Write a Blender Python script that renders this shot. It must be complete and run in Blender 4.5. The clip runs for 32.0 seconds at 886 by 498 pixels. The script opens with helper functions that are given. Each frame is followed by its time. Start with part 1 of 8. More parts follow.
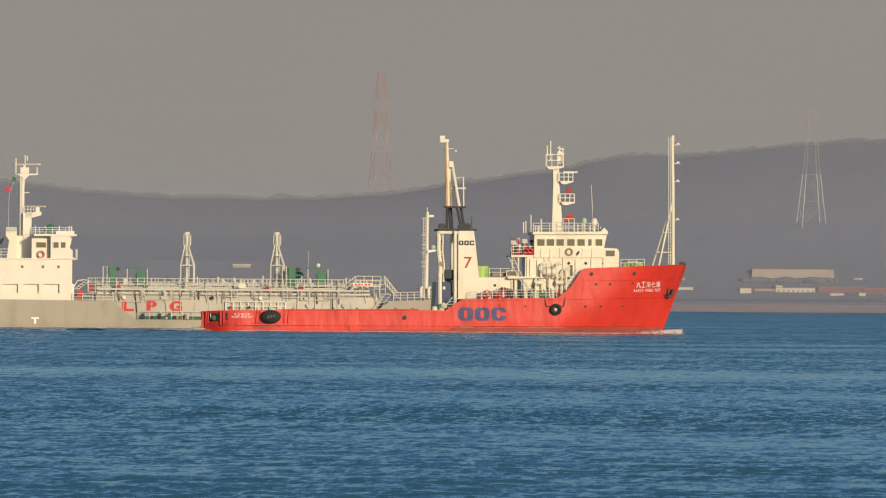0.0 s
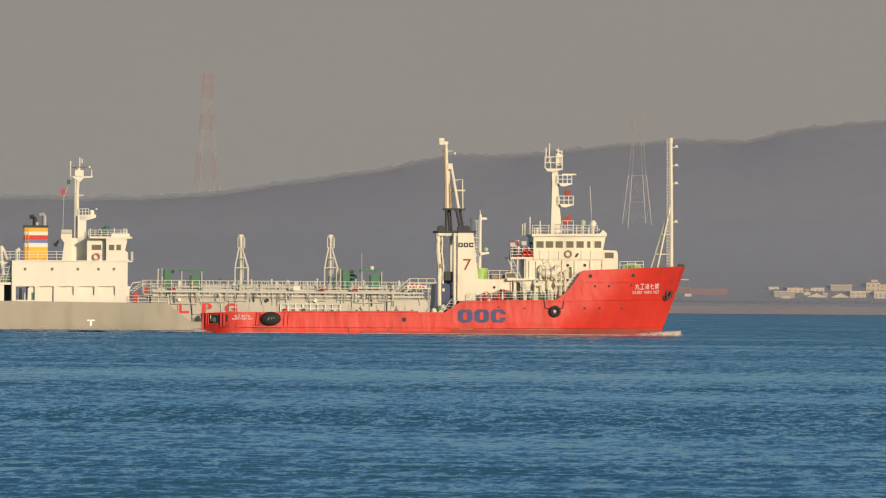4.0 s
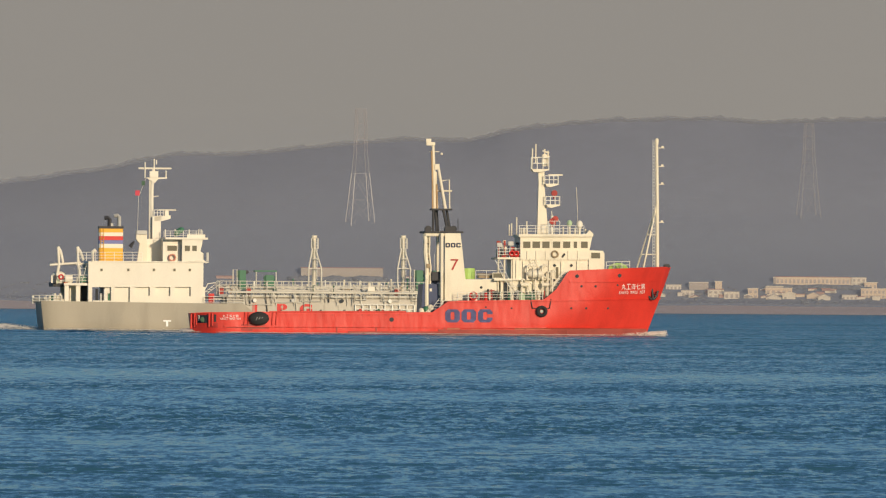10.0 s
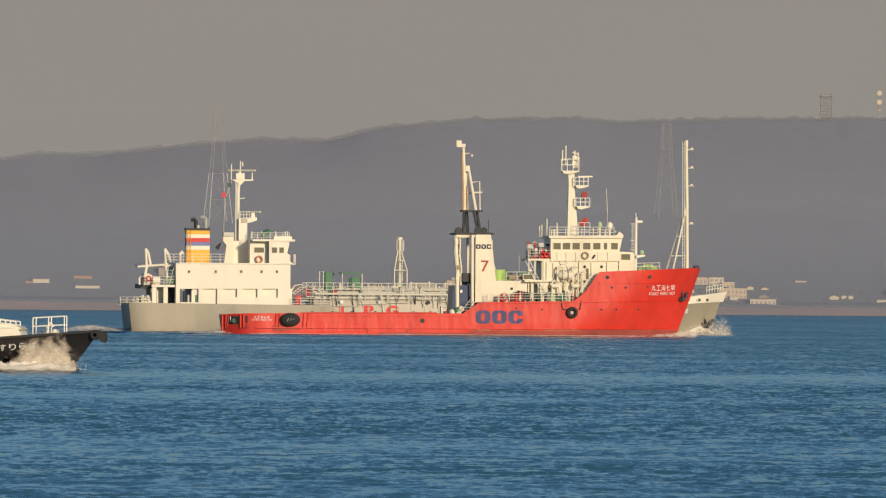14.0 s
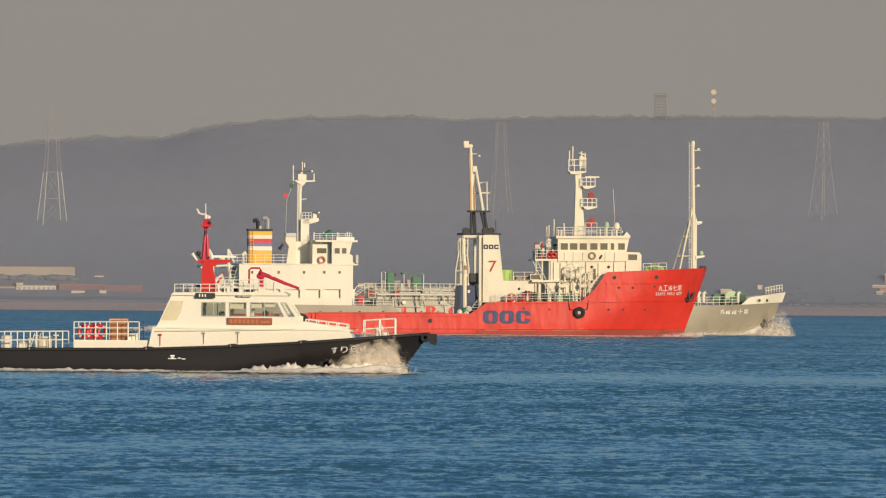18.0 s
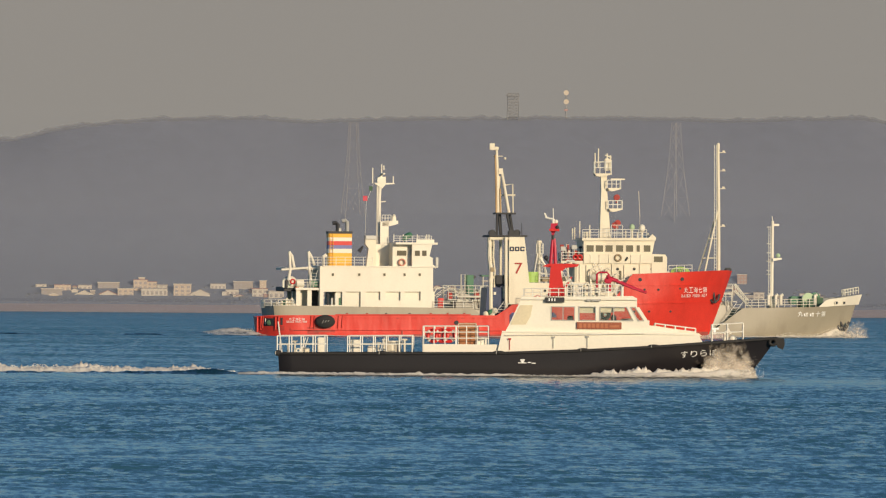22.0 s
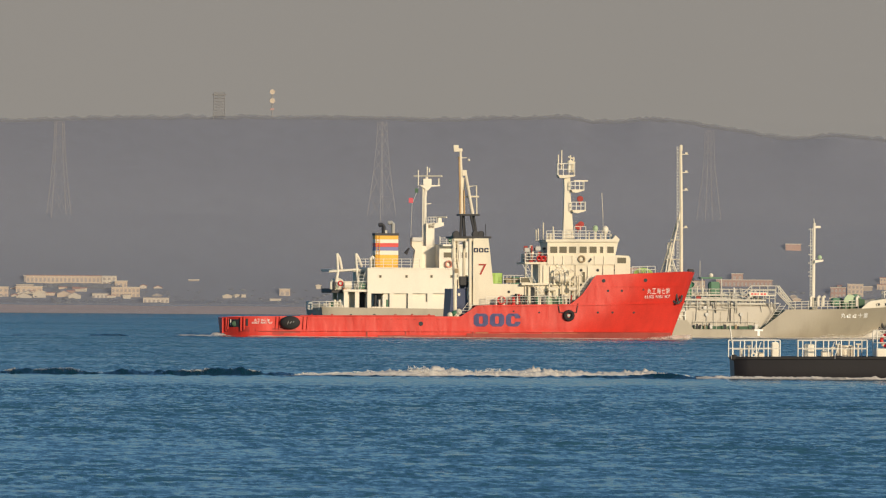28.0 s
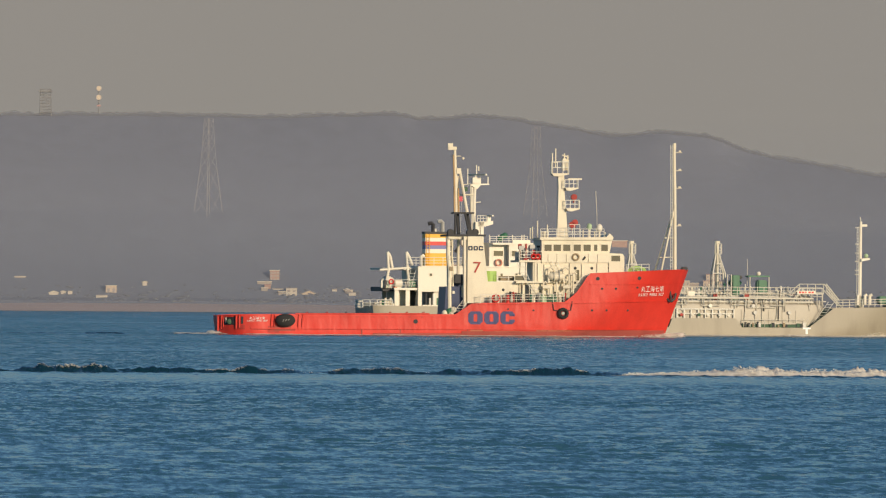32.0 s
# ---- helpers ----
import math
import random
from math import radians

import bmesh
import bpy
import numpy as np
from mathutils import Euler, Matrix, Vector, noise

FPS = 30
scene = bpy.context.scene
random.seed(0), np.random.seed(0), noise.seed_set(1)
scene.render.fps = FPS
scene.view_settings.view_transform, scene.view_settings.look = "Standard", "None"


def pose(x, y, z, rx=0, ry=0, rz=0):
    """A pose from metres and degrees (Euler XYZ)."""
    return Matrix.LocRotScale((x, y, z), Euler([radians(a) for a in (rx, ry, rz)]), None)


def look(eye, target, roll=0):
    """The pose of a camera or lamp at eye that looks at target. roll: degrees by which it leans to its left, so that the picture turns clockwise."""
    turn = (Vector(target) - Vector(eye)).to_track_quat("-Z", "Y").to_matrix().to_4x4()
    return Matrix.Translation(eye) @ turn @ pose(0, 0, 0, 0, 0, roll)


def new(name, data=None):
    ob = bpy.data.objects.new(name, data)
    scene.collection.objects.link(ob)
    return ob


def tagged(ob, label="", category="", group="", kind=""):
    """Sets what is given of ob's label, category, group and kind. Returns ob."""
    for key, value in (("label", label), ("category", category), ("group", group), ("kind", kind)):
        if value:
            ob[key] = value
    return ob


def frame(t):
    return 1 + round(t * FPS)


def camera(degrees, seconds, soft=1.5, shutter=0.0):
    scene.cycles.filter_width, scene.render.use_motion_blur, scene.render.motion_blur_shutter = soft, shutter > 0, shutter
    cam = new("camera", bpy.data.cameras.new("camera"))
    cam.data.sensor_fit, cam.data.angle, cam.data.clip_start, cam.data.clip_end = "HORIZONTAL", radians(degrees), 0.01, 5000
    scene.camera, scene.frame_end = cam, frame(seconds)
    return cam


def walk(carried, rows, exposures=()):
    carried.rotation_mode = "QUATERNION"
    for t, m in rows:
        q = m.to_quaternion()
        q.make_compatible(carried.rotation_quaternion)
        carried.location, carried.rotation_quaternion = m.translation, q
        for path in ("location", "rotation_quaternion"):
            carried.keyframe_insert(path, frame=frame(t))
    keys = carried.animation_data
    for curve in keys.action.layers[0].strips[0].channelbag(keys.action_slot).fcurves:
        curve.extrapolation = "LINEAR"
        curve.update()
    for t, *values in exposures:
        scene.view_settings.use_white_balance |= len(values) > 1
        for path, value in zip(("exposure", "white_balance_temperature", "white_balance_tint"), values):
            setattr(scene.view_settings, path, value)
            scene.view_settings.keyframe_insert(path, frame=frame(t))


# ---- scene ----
# One shore-side camera on a tripod, panning after the ships.
LENS = 17956.0          # focal length in sight units; 1568 units span the picture
EYE = Vector((0.0, 0.0, 3.25))
LEAN = 0.43


def bearing(s):
    """Angle to the right of north of a mark s units along the far shore."""
    return (s - 1999.0) / LENS


def aim(pan, level):
    """The camera's pose: pan along the shore, and the far waterline's level."""
    b, e = bearing(pan + 784.0), (level - 454.0) / LENS
    return look(EYE, EYE + Vector((math.sin(b), math.cos(b), math.tan(e))), LEAN)


cam = camera(2 * math.degrees(math.atan(784.0 / LENS)), 32.0, soft=1.22)
walk(cam, [(t, aim(p, v)) for t, p, v in (
    (0, 0, 548.5), (0.5, 38, 549), (1, 76, 548.4), (1.5, 115, 548.5), (2, 150, 549), (2.5, 194, 549.3),
    (3, 232, 550.4), (3.5, 268, 551.2), (5.5, 427, 551.8), (6, 461, 550), (6.5, 508, 547.6), (7, 548, 547.3),
    (7.5, 596, 547.4), (8, 634, 548.2), (8.5, 674, 550.4), (9, 712, 550.8), (9.5, 754, 551.8), (10, 798, 552),
    (10.5, 836, 551.8), (11, 871, 550.6), (11.5, 902, 551.6), (12, 931, 551.6), (12.5, 963, 551.5), (13, 990, 551.3),
    (13.5, 1022, 552.4), (14, 1050, 553.8), (14.5, 1082, 554.1), (16.5, 1243, 553.1), (17, 1278, 553.5), (17.5, 1307, 553.6),
    (18, 1343, 553.9), (18.5, 1375, 554), (19, 1405, 553.5), (19.5, 1428, 552.8), (20, 1459, 551.3), (20.5, 1497, 551.8),
    (21, 1529, 553.8), (21.5, 1562, 555.5), (22, 1604, 556.9), (22.5, 1650, 557.9), (23, 1698, 557.9), (23.5, 1744, 556.2),
    (24, 1788, 553.7), (24.5, 1833, 552.7), (25, 1872, 553.9), (25.5, 1908, 554.2), (27.5, 2070, 556.5), (28, 2124, 559.2),
    (28.5, 2173, 558.2), (29, 2215, 556.9), (29.5, 2261, 556.6), (30, 2304, 556.4), (30.5, 2332, 556.5),
    (31, 2362, 554.9), (31.5, 2399, 554.5), (32, 2431, 555.5))])

# Low warm sun behind the camera, to its right; hazy winter sky.
SUN_UP, SUN_TURN = radians(13.0), radians(150.0)     # turn: clockwise from north
world = bpy.data.worlds.new("hazy_sky")
scene.world = world
world.use_nodes = True
wn, wl = world.node_tree.nodes, world.node_tree.links
sky = wn.new("ShaderNodeTexSky")
sky.sky_type, sky.sun_disc = "NISHITA", False
sky.sun_elevation, sky.sun_rotation = SUN_UP, SUN_TURN
sky.air_density, sky.dust_density, sky.ozone_density = 1.0, 1.0, 2.0
tint = wn.new("ShaderNodeMix")
tint.data_type, tint.blend_type = "RGBA", "MULTIPLY"
tint.inputs["Factor"].default_value, tint.inputs["B"].default_value = 1.0, (0.72, 1.0, 1.27, 1)
wl.new(sky.outputs["Color"], tint.inputs["A"])
wl.new(tint.outputs["Result"], wn["Background"].inputs["Color"])
wn["Background"].inputs["Strength"].default_value = 0.07
sun = new("sun", bpy.data.lights.new("sun", "SUN"))
sun.data.energy, sun.data.angle, sun.data.color = 3.7, radians(3.6), (1.0, 0.80, 0.56)
sun.matrix_world = look((300, -500, 400), Vector((300, -500, 400)) - Vector((
    math.sin(SUN_TURN) * math.cos(SUN_UP), math.cos(SUN_TURN) * math.cos(SUN_UP), math.sin(SUN_UP))))
scene.view_settings.exposure = 0.0


# ---- materials ----
def surface(name, color, rough=0.5, metal=0.0, vary=0.12, grain=2.0, stain=0.25, bump=0.15, dark=0.55, streak=1.0, dent=0.0):
    """Paint, metal or cloth: broad stains, fine grain, slight relief. streak < 1 draws stains out downwards."""
    m = bpy.data.materials.new(name)
    m.use_nodes = True
    nt = m.node_tree
    n, l = nt.nodes, nt.links
    p = n["Principled BSDF"]
    co, mp = n.new("ShaderNodeTexCoord"), n.new("ShaderNodeMapping")
    mp.inputs["Scale"].default_value = (1, 1, streak)
    l.new(co.outputs["Object"], mp.inputs["Vector"])
    big, fine = n.new("ShaderNodeTexNoise"), n.new("ShaderNodeTexNoise")
    big.inputs["Scale"].default_value, big.inputs["Detail"].default_value = grain * 0.25, 6
    fine.inputs["Scale"].default_value, fine.inputs["Detail"].default_value = grain * 4, 4
    l.new(mp.outputs["Vector"], big.inputs["Vector"])
    l.new(co.outputs["Object"], fine.inputs["Vector"])
    ramp = n.new("ShaderNodeMapRange")
    ramp.inputs["From Min"].default_value, ramp.inputs["From Max"].default_value = 0.48, 0.72
    l.new(big.outputs["Fac"], ramp.inputs["Value"])
    amount = n.new("ShaderNodeMath")
    amount.operation = "MULTIPLY"
    amount.inputs[1].default_value = stain
    l.new(ramp.outputs["Result"], amount.inputs[0])
    mix = n.new("ShaderNodeMix")
    mix.data_type = "RGBA"
    mix.inputs["A"].default_value = (*color, 1)
    mix.inputs["B"].default_value = (*[c * dark for c in color], 1)
    l.new(amount.outputs["Value"], mix.inputs["Factor"])
    hsv = n.new("ShaderNodeHueSaturation")
    val = n.new("ShaderNodeMapRange")
    val.inputs["To Min"].default_value, val.inputs["To Max"].default_value = 1 - vary, 1 + vary
    l.new(fine.outputs["Fac"], val.inputs["Value"])
    l.new(val.outputs["Result"], hsv.inputs["Value"])
    l.new(mix.outputs["Result"], hsv.inputs["Color"])
    l.new(hsv.outputs["Color"], p.inputs["Base Color"])
    p.inputs["Roughness"].default_value, p.inputs["Metallic"].default_value = rough, metal
    if bump:
        b = n.new("ShaderNodeBump")
        b.inputs["Strength"].default_value, b.inputs["Distance"].default_value = bump, 0.03
        l.new(fine.outputs["Fac"], b.inputs["Height"])
        l.new(b.outputs["Normal"], p.inputs["Normal"])
        if dent:
            w, wm, d = n.new("ShaderNodeTexNoise"), n.new("ShaderNodeMapping"), n.new("ShaderNodeBump")
            wm.inputs["Scale"].default_value = (0.9, 0.9, 0.35)
            w.inputs["Scale"].default_value, w.inputs["Detail"].default_value = 0.8, 2
            l.new(co.outputs["Object"], wm.inputs["Vector"])
            l.new(wm.outputs["Vector"], w.inputs["Vector"])
            l.new(w.outputs["Fac"], d.inputs["Height"])
            d.inputs["Strength"].default_value, d.inputs["Distance"].default_value = 1.0, dent
            l.new(d.outputs["Normal"], b.inputs["Normal"])
    return m


RED = surface("red_hull_paint", (0.655, 0.042, 0.026), 0.45, stain=0.6, streak=0.3, grain=2.0, dark=0.72, vary=0.16, dent=0.1)
DULLRED = surface("scuffed_dull_red", (0.40, 0.035, 0.026), 0.6, stain=0.6, grain=2)
RUST = surface("rusty_boot_topping", (0.37, 0.075, 0.058), 0.7, stain=0.7, grain=1.6, vary=0.3)
CREAM = surface("cream_ship_paint", (0.765, 0.69, 0.535), 0.5, stain=0.5, streak=0.3, dark=0.72)
WHITE = surface("white_ship_paint", (0.775, 0.715, 0.59), 0.45, vary=0.06, stain=0.35, streak=0.3, dark=0.8)
BOATWHITE = surface("clean_white_boat_paint", (0.84, 0.79, 0.66), 0.4, vary=0.05, stain=0.2, streak=0.3, dark=0.88)
GREYHULL = surface("grey_hull_paint", (0.36, 0.318, 0.243), 0.5, stain=0.6, streak=0.25, dark=0.68, dent=0.04)
TANKGREY = surface("pale_tank_paint", (0.435, 0.392, 0.315), 0.5, stain=0.3, dark=0.75)
BLACK = surface("black_hull_paint", (0.019, 0.0165, 0.0185), 0.4, stain=0.3)
RUBBER = surface("black_rubber", (0.022, 0.021, 0.021), 0.8, bump=0.4, grain=6)
SOOT = surface("sooty_black_steel", (0.03, 0.03, 0.034), 0.6)
NAVY = surface("navy_blue_paint", (0.03, 0.045, 0.11), 0.45)
DECKGREEN = surface("green_deck_paint", (0.05, 0.11, 0.062), 0.7)
DECKRED = surface("red_brown_deck_paint", (0.16, 0.035, 0.025), 0.8, stain=0.5)
GREEN = surface("green_machine_paint", (0.042, 0.16, 0.085), 0.5)
LIME = surface("lime_green_paint", (0.36, 0.54, 0.14), 0.5)
PALEGREEN = surface("pale_green_paint", (0.42, 0.55, 0.34), 0.5)
ORANGE = surface("orange_paint", (0.58, 0.14, 0.03), 0.5)
CRIMSON = surface("crimson_paint", (0.50, 0.012, 0.045), 0.4)
SCARLET = surface("scarlet_paint", (0.62, 0.02, 0.015), 0.4)
YELLOW = surface("yellow_paint", (0.80, 0.42, 0.02), 0.45)
BLUE = surface("blue_paint", (0.15, 0.16, 0.37), 0.5)
MARK = surface("white_lettering_paint", (0.86, 0.85, 0.82), 0.5, stain=0.2)
GALV = surface("galvanised_steel", (0.42, 0.41, 0.38), 0.5, 0.3)
DULLRAIL = surface("weathered_rail_paint", (0.66, 0.62, 0.52), 0.5, bump=0)
RAIL = surface("white_rail_paint", (0.78, 0.75, 0.66), 0.45, bump=0)
# Near-black that paints the shade inside openings; also used on small gear.
DARKFILL = surface("near_black_fill", (0.03, 0.035, 0.04), 0.7)
WOOD = surface("pale_timber", (0.33, 0.25, 0.15), 0.7)

GLASS = bpy.data.materials.new("dark_window_glass")
GLASS.use_nodes = True
GLASS.node_tree.nodes["Principled BSDF"].inputs["Base Color"].default_value = (0.15, 0.132, 0.098, 1)
GLASS.node_tree.nodes["Principled BSDF"].inputs["Roughness"].default_value = 0.07
CLEAR = bpy.data.materials.new("clear_window_glass")
CLEAR.use_nodes = True
cn, cl = CLEAR.node_tree.nodes, CLEAR.node_tree.links
see, shine, both = cn.new("ShaderNodeBsdfTransparent"), cn.new("ShaderNodeBsdfGlossy"), cn.new("ShaderNodeMixShader")
see.inputs["Color"].default_value, shine.inputs["Roughness"].default_value, both.inputs["Fac"].default_value = (0.93, 0.95, 0.93, 1), 0.05, 0.07
cl.new(see.outputs[0], both.inputs[1])
cl.new(shine.outputs[0], both.inputs[2])
cl.new(both.outputs[0], cn["Material Output"].inputs["Surface"])


VIEWLEAN = (0.0, -0.105, 0.0)         # leans the water's normals towards the camera, to fit its low view


def sea_material(name="choppy_sea_water", body=(0.039, 0.126, 0.172)):
    """Blue-green water whose small facets, finer than the sheet's own waves, tilt its normal."""
    m = bpy.data.materials.new(name)
    m.use_nodes = True
    n, l = m.node_tree.nodes, m.node_tree.links
    p = n["Principled BSDF"]
    p.inputs["Base Color"].default_value = (*body, 1)
    p.inputs["Roughness"].default_value, p.inputs["IOR"].default_value = 0.15, 1.33
    p.inputs["Specular IOR Level"].default_value = 0.4
    co, geo = n.new("ShaderNodeTexCoord"), n.new("ShaderNodeNewGeometry")
    total = geo.outputs["Normal"]
    patch = n.new("ShaderNodeTexNoise")
    patch.inputs["Scale"].default_value, patch.inputs["Detail"].default_value = 0.02, 4
    bands = n.new("ShaderNodeMapping")
    bands.inputs["Scale"].default_value = (1.1, 1.2, 1)
    l.new(co.outputs["Object"], bands.inputs["Vector"])
    l.new(bands.outputs["Vector"], patch.inputs["Vector"])
    gust = n.new("ShaderNodeMapRange")
    gust.inputs["From Min"].default_value, gust.inputs["From Max"].default_value = 0.3, 0.7
    gust.inputs["To Min"].default_value, gust.inputs["To Max"].default_value = 0.45, 1.6
    l.new(patch.outputs["Fac"], gust.inputs["Value"])
    far, at, rougher = n.new("ShaderNodeMapRange"), n.new("ShaderNodeSeparateXYZ"), n.new("ShaderNodeMath")
    far.inputs["From Min"].default_value, far.inputs["From Max"].default_value = 480, 1100
    far.inputs["To Min"].default_value, far.inputs["To Max"].default_value = 1.0, 1.5
    rougher.operation = "MULTIPLY"
    l.new(co.outputs["Object"], at.inputs[0])
    l.new(at.outputs["Y"], far.inputs["Value"])
    off, size, lane, lull = n.new("ShaderNodeMath"), n.new("ShaderNodeMath"), n.new("ShaderNodeMapRange"), n.new("ShaderNodeMath")
    off.operation, size.operation, lull.operation = "SUBTRACT", "ABSOLUTE", "MULTIPLY"
    off.inputs[1].default_value = 458.0
    lane.inputs["From Min"].default_value, lane.inputs["From Max"].default_value = 8, 42
    lane.inputs["To Min"].default_value, lane.inputs["To Max"].default_value = 0.5, 1.0
    l.new(at.outputs["Y"], off.inputs[0])
    l.new(off.outputs[0], size.inputs[0])
    l.new(size.outputs[0], lane.inputs["Value"])
    l.new(lane.outputs["Result"], lull.inputs[0])
    l.new(far.outputs["Result"], lull.inputs[1])
    l.new(lull.outputs[0], rougher.inputs[0])
    l.new(gust.outputs["Result"], rougher.inputs[1])
    # Noise drawn out along the camera's depth, so wavelets read from its low view.
    for across, along, k in ((0.55, 0.55, 0.35), (2.2, 2.2, 0.22), (9.0, 2.4, 0.3), (4.5, 0.9, 0.3), (2.0, 0.25, 0.25)):
        t, sub, mul, add, sc = (n.new(x) for x in ("ShaderNodeTexNoise",) + ("ShaderNodeVectorMath",) * 4)
        t.inputs["Scale"].default_value, t.inputs["Detail"].default_value = 1.0, 3
        draw = n.new("ShaderNodeMapping")
        draw.inputs["Scale"].default_value = (across, along, 1)
        l.new(co.outputs["Object"], draw.inputs["Vector"])
        l.new(draw.outputs["Vector"], t.inputs["Vector"])
        sub.operation, mul.operation, sc.operation = "SUBTRACT", "MULTIPLY", "SCALE"
        sub.inputs[1].default_value, mul.inputs[1].default_value = (0.5, 0.5, 0.5), (k, k * 1.3, 0)
        l.new(t.outputs["Color"], sub.inputs[0])
        l.new(sub.outputs[0], mul.inputs[0])
        l.new(mul.outputs[0], sc.inputs[0])
        l.new(rougher.outputs[0], sc.inputs["Scale"])
        l.new(total, add.inputs[0])
        l.new(sc.outputs[0], add.inputs[1])
        total = add.outputs[0]
    lean, norm = n.new("ShaderNodeVectorMath"), n.new("ShaderNodeVectorMath")
    tip = n.new("ShaderNodeVectorMath")
    tip.operation, tip.inputs[0].default_value = "SCALE", VIEWLEAN
    calm = n.new("ShaderNodeMath")
    calm.operation = "MULTIPLY"
    l.new(rougher.outputs[0], calm.inputs[0])
    l.new(lane.outputs["Result"], calm.inputs[1])
    l.new(calm.outputs[0], tip.inputs["Scale"])
    lean.operation = "ADD"
    l.new(tip.outputs[0], lean.inputs[1])
    norm.operation = "NORMALIZE"
    l.new(total, lean.inputs[0])
    l.new(lean.outputs[0], norm.inputs[0])
    l.new(norm.outputs[0], p.inputs["Normal"])
    return m


SEA = sea_material()
# Copy of the sea with a darkened body, painting the swell's shaded faces.
DARKSWELL = sea_material("darkened_swell_water", (0.006, 0.035, 0.053))
FOAM = surface("white_sea_foam", (0.80, 0.76, 0.68), 0.9, vary=0.2, grain=3, bump=0)
FOAM.node_tree.nodes["Principled BSDF"].inputs["Subsurface Weight"].default_value = 0.6
FOAM.node_tree.nodes["Principled BSDF"].inputs["Subsurface Radius"].default_value = (0.15, 0.15, 0.15)


def froth(name, color, low, high, scale, soft, detail=8):
    """Broken foam or drifting spray: thins out towards the edge of its sheet (v of its map) and in holes of every size."""
    m = bpy.data.materials.new(name)
    m.use_nodes = True
    n, l = m.node_tree.nodes, m.node_tree.links
    p = n["Principled BSDF"]
    p.inputs["Base Color"].default_value, p.inputs["Roughness"].default_value = (*color, 1), 0.9
    co, uv, sep = n.new("ShaderNodeTexCoord"), n.new("ShaderNodeUVMap"), n.new("ShaderNodeSeparateXYZ")
    t = n.new("ShaderNodeTexNoise")
    t.inputs["Scale"].default_value, t.inputs["Detail"].default_value, t.inputs["Roughness"].default_value = scale, detail, 0.65
    l.new(co.outputs["Object"], t.inputs["Vector"])
    l.new(uv.outputs["UV"], sep.inputs[0])
    k, add, rng = n.new("ShaderNodeMath"), n.new("ShaderNodeMath"), n.new("ShaderNodeMapRange")
    k.operation, k.inputs[1].default_value = "MULTIPLY", -soft
    l.new(sep.outputs["Y"], k.inputs[0])
    l.new(k.outputs[0], add.inputs[0])
    l.new(t.outputs["Fac"], add.inputs[1])
    rng.inputs["From Min"].default_value, rng.inputs["From Max"].default_value = low, high
    l.new(add.outputs[0], rng.inputs["Value"])
    l.new(rng.outputs["Result"], p.inputs["Alpha"])
    return m


SPRAY = froth("drifting_spray", (0.70, 0.615, 0.51), 0.10, 0.80, 2.6, 0.46)
WASH = froth("churned_wash", (0.88, 0.80, 0.67), -0.06, 0.34, 2.4, 0.42)
FROTH = froth("broken_foam", (0.78, 0.72, 0.62), 0.06, 0.40, 1.3, 0.46)
# Haze is put into the hill's base colour as an even grey-blue.
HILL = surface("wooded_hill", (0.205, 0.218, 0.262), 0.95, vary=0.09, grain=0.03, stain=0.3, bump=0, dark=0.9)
SAND = surface("pale_beach_sand", (0.82, 0.54, 0.41), 0.95, vary=0.1, grain=0.05, stain=0.3, bump=0)


# ---- mesh helpers ----
def mesh_of(name, bm):
    bmesh.ops.recalc_face_normals(bm, faces=bm.faces)
    me = bpy.data.meshes.new(name)
    bm.to_mesh(me)
    bm.free()
    return me


def part(name, bm, material, parent, label=""):
    """Links a bmesh, or a mesh shared by alike parts, as one mesh object under a thing or a part."""
    me = mesh_of(name, bm) if isinstance(bm, bmesh.types.BMesh) else bm
    if not me.materials:
        me.materials.append(material)
    ob = new(name, me)
    ob.parent = parent
    if label:
        ob["label"] = label
    return ob


def thing(name, label, category, group="", kind="", at=(0, 0, 0)):
    ob = new(name)
    ob.empty_display_size = 0.5
    ob.location = at
    return tagged(ob, label, category, group, kind)


def solid(points, y0, y1, bm=None):
    """A side outline (x, z) given depth from y0 to y1."""
    bm = bm or bmesh.new()
    a = [bm.verts.new((x, y0, z)) for x, z in points]
    b = [bm.verts.new((x, y1, z)) for x, z in points]
    bm.faces.new(a)
    bm.faces.new(b[::-1])
    k = len(points)
    for i in range(k):
        bm.faces.new((a[i], b[i], b[(i + 1) % k], a[(i + 1) % k]))
    return bm


def box(x0, x1, y0, y1, z0, z1, bm=None, bevel=0.0):
    own = bmesh.new()
    solid([(x0, z0), (x1, z0), (x1, z1), (x0, z1)], y0, y1, own)
    if bevel:
        bmesh.ops.bevel(own, geom=own.edges[:], offset=bevel, segments=2, affect="EDGES")
    if bm is None:
        return own
    me = bpy.data.meshes.new("tmp")
    own.to_mesh(me)
    own.free()
    bm.from_mesh(me)
    bpy.data.meshes.remove(me)
    return bm


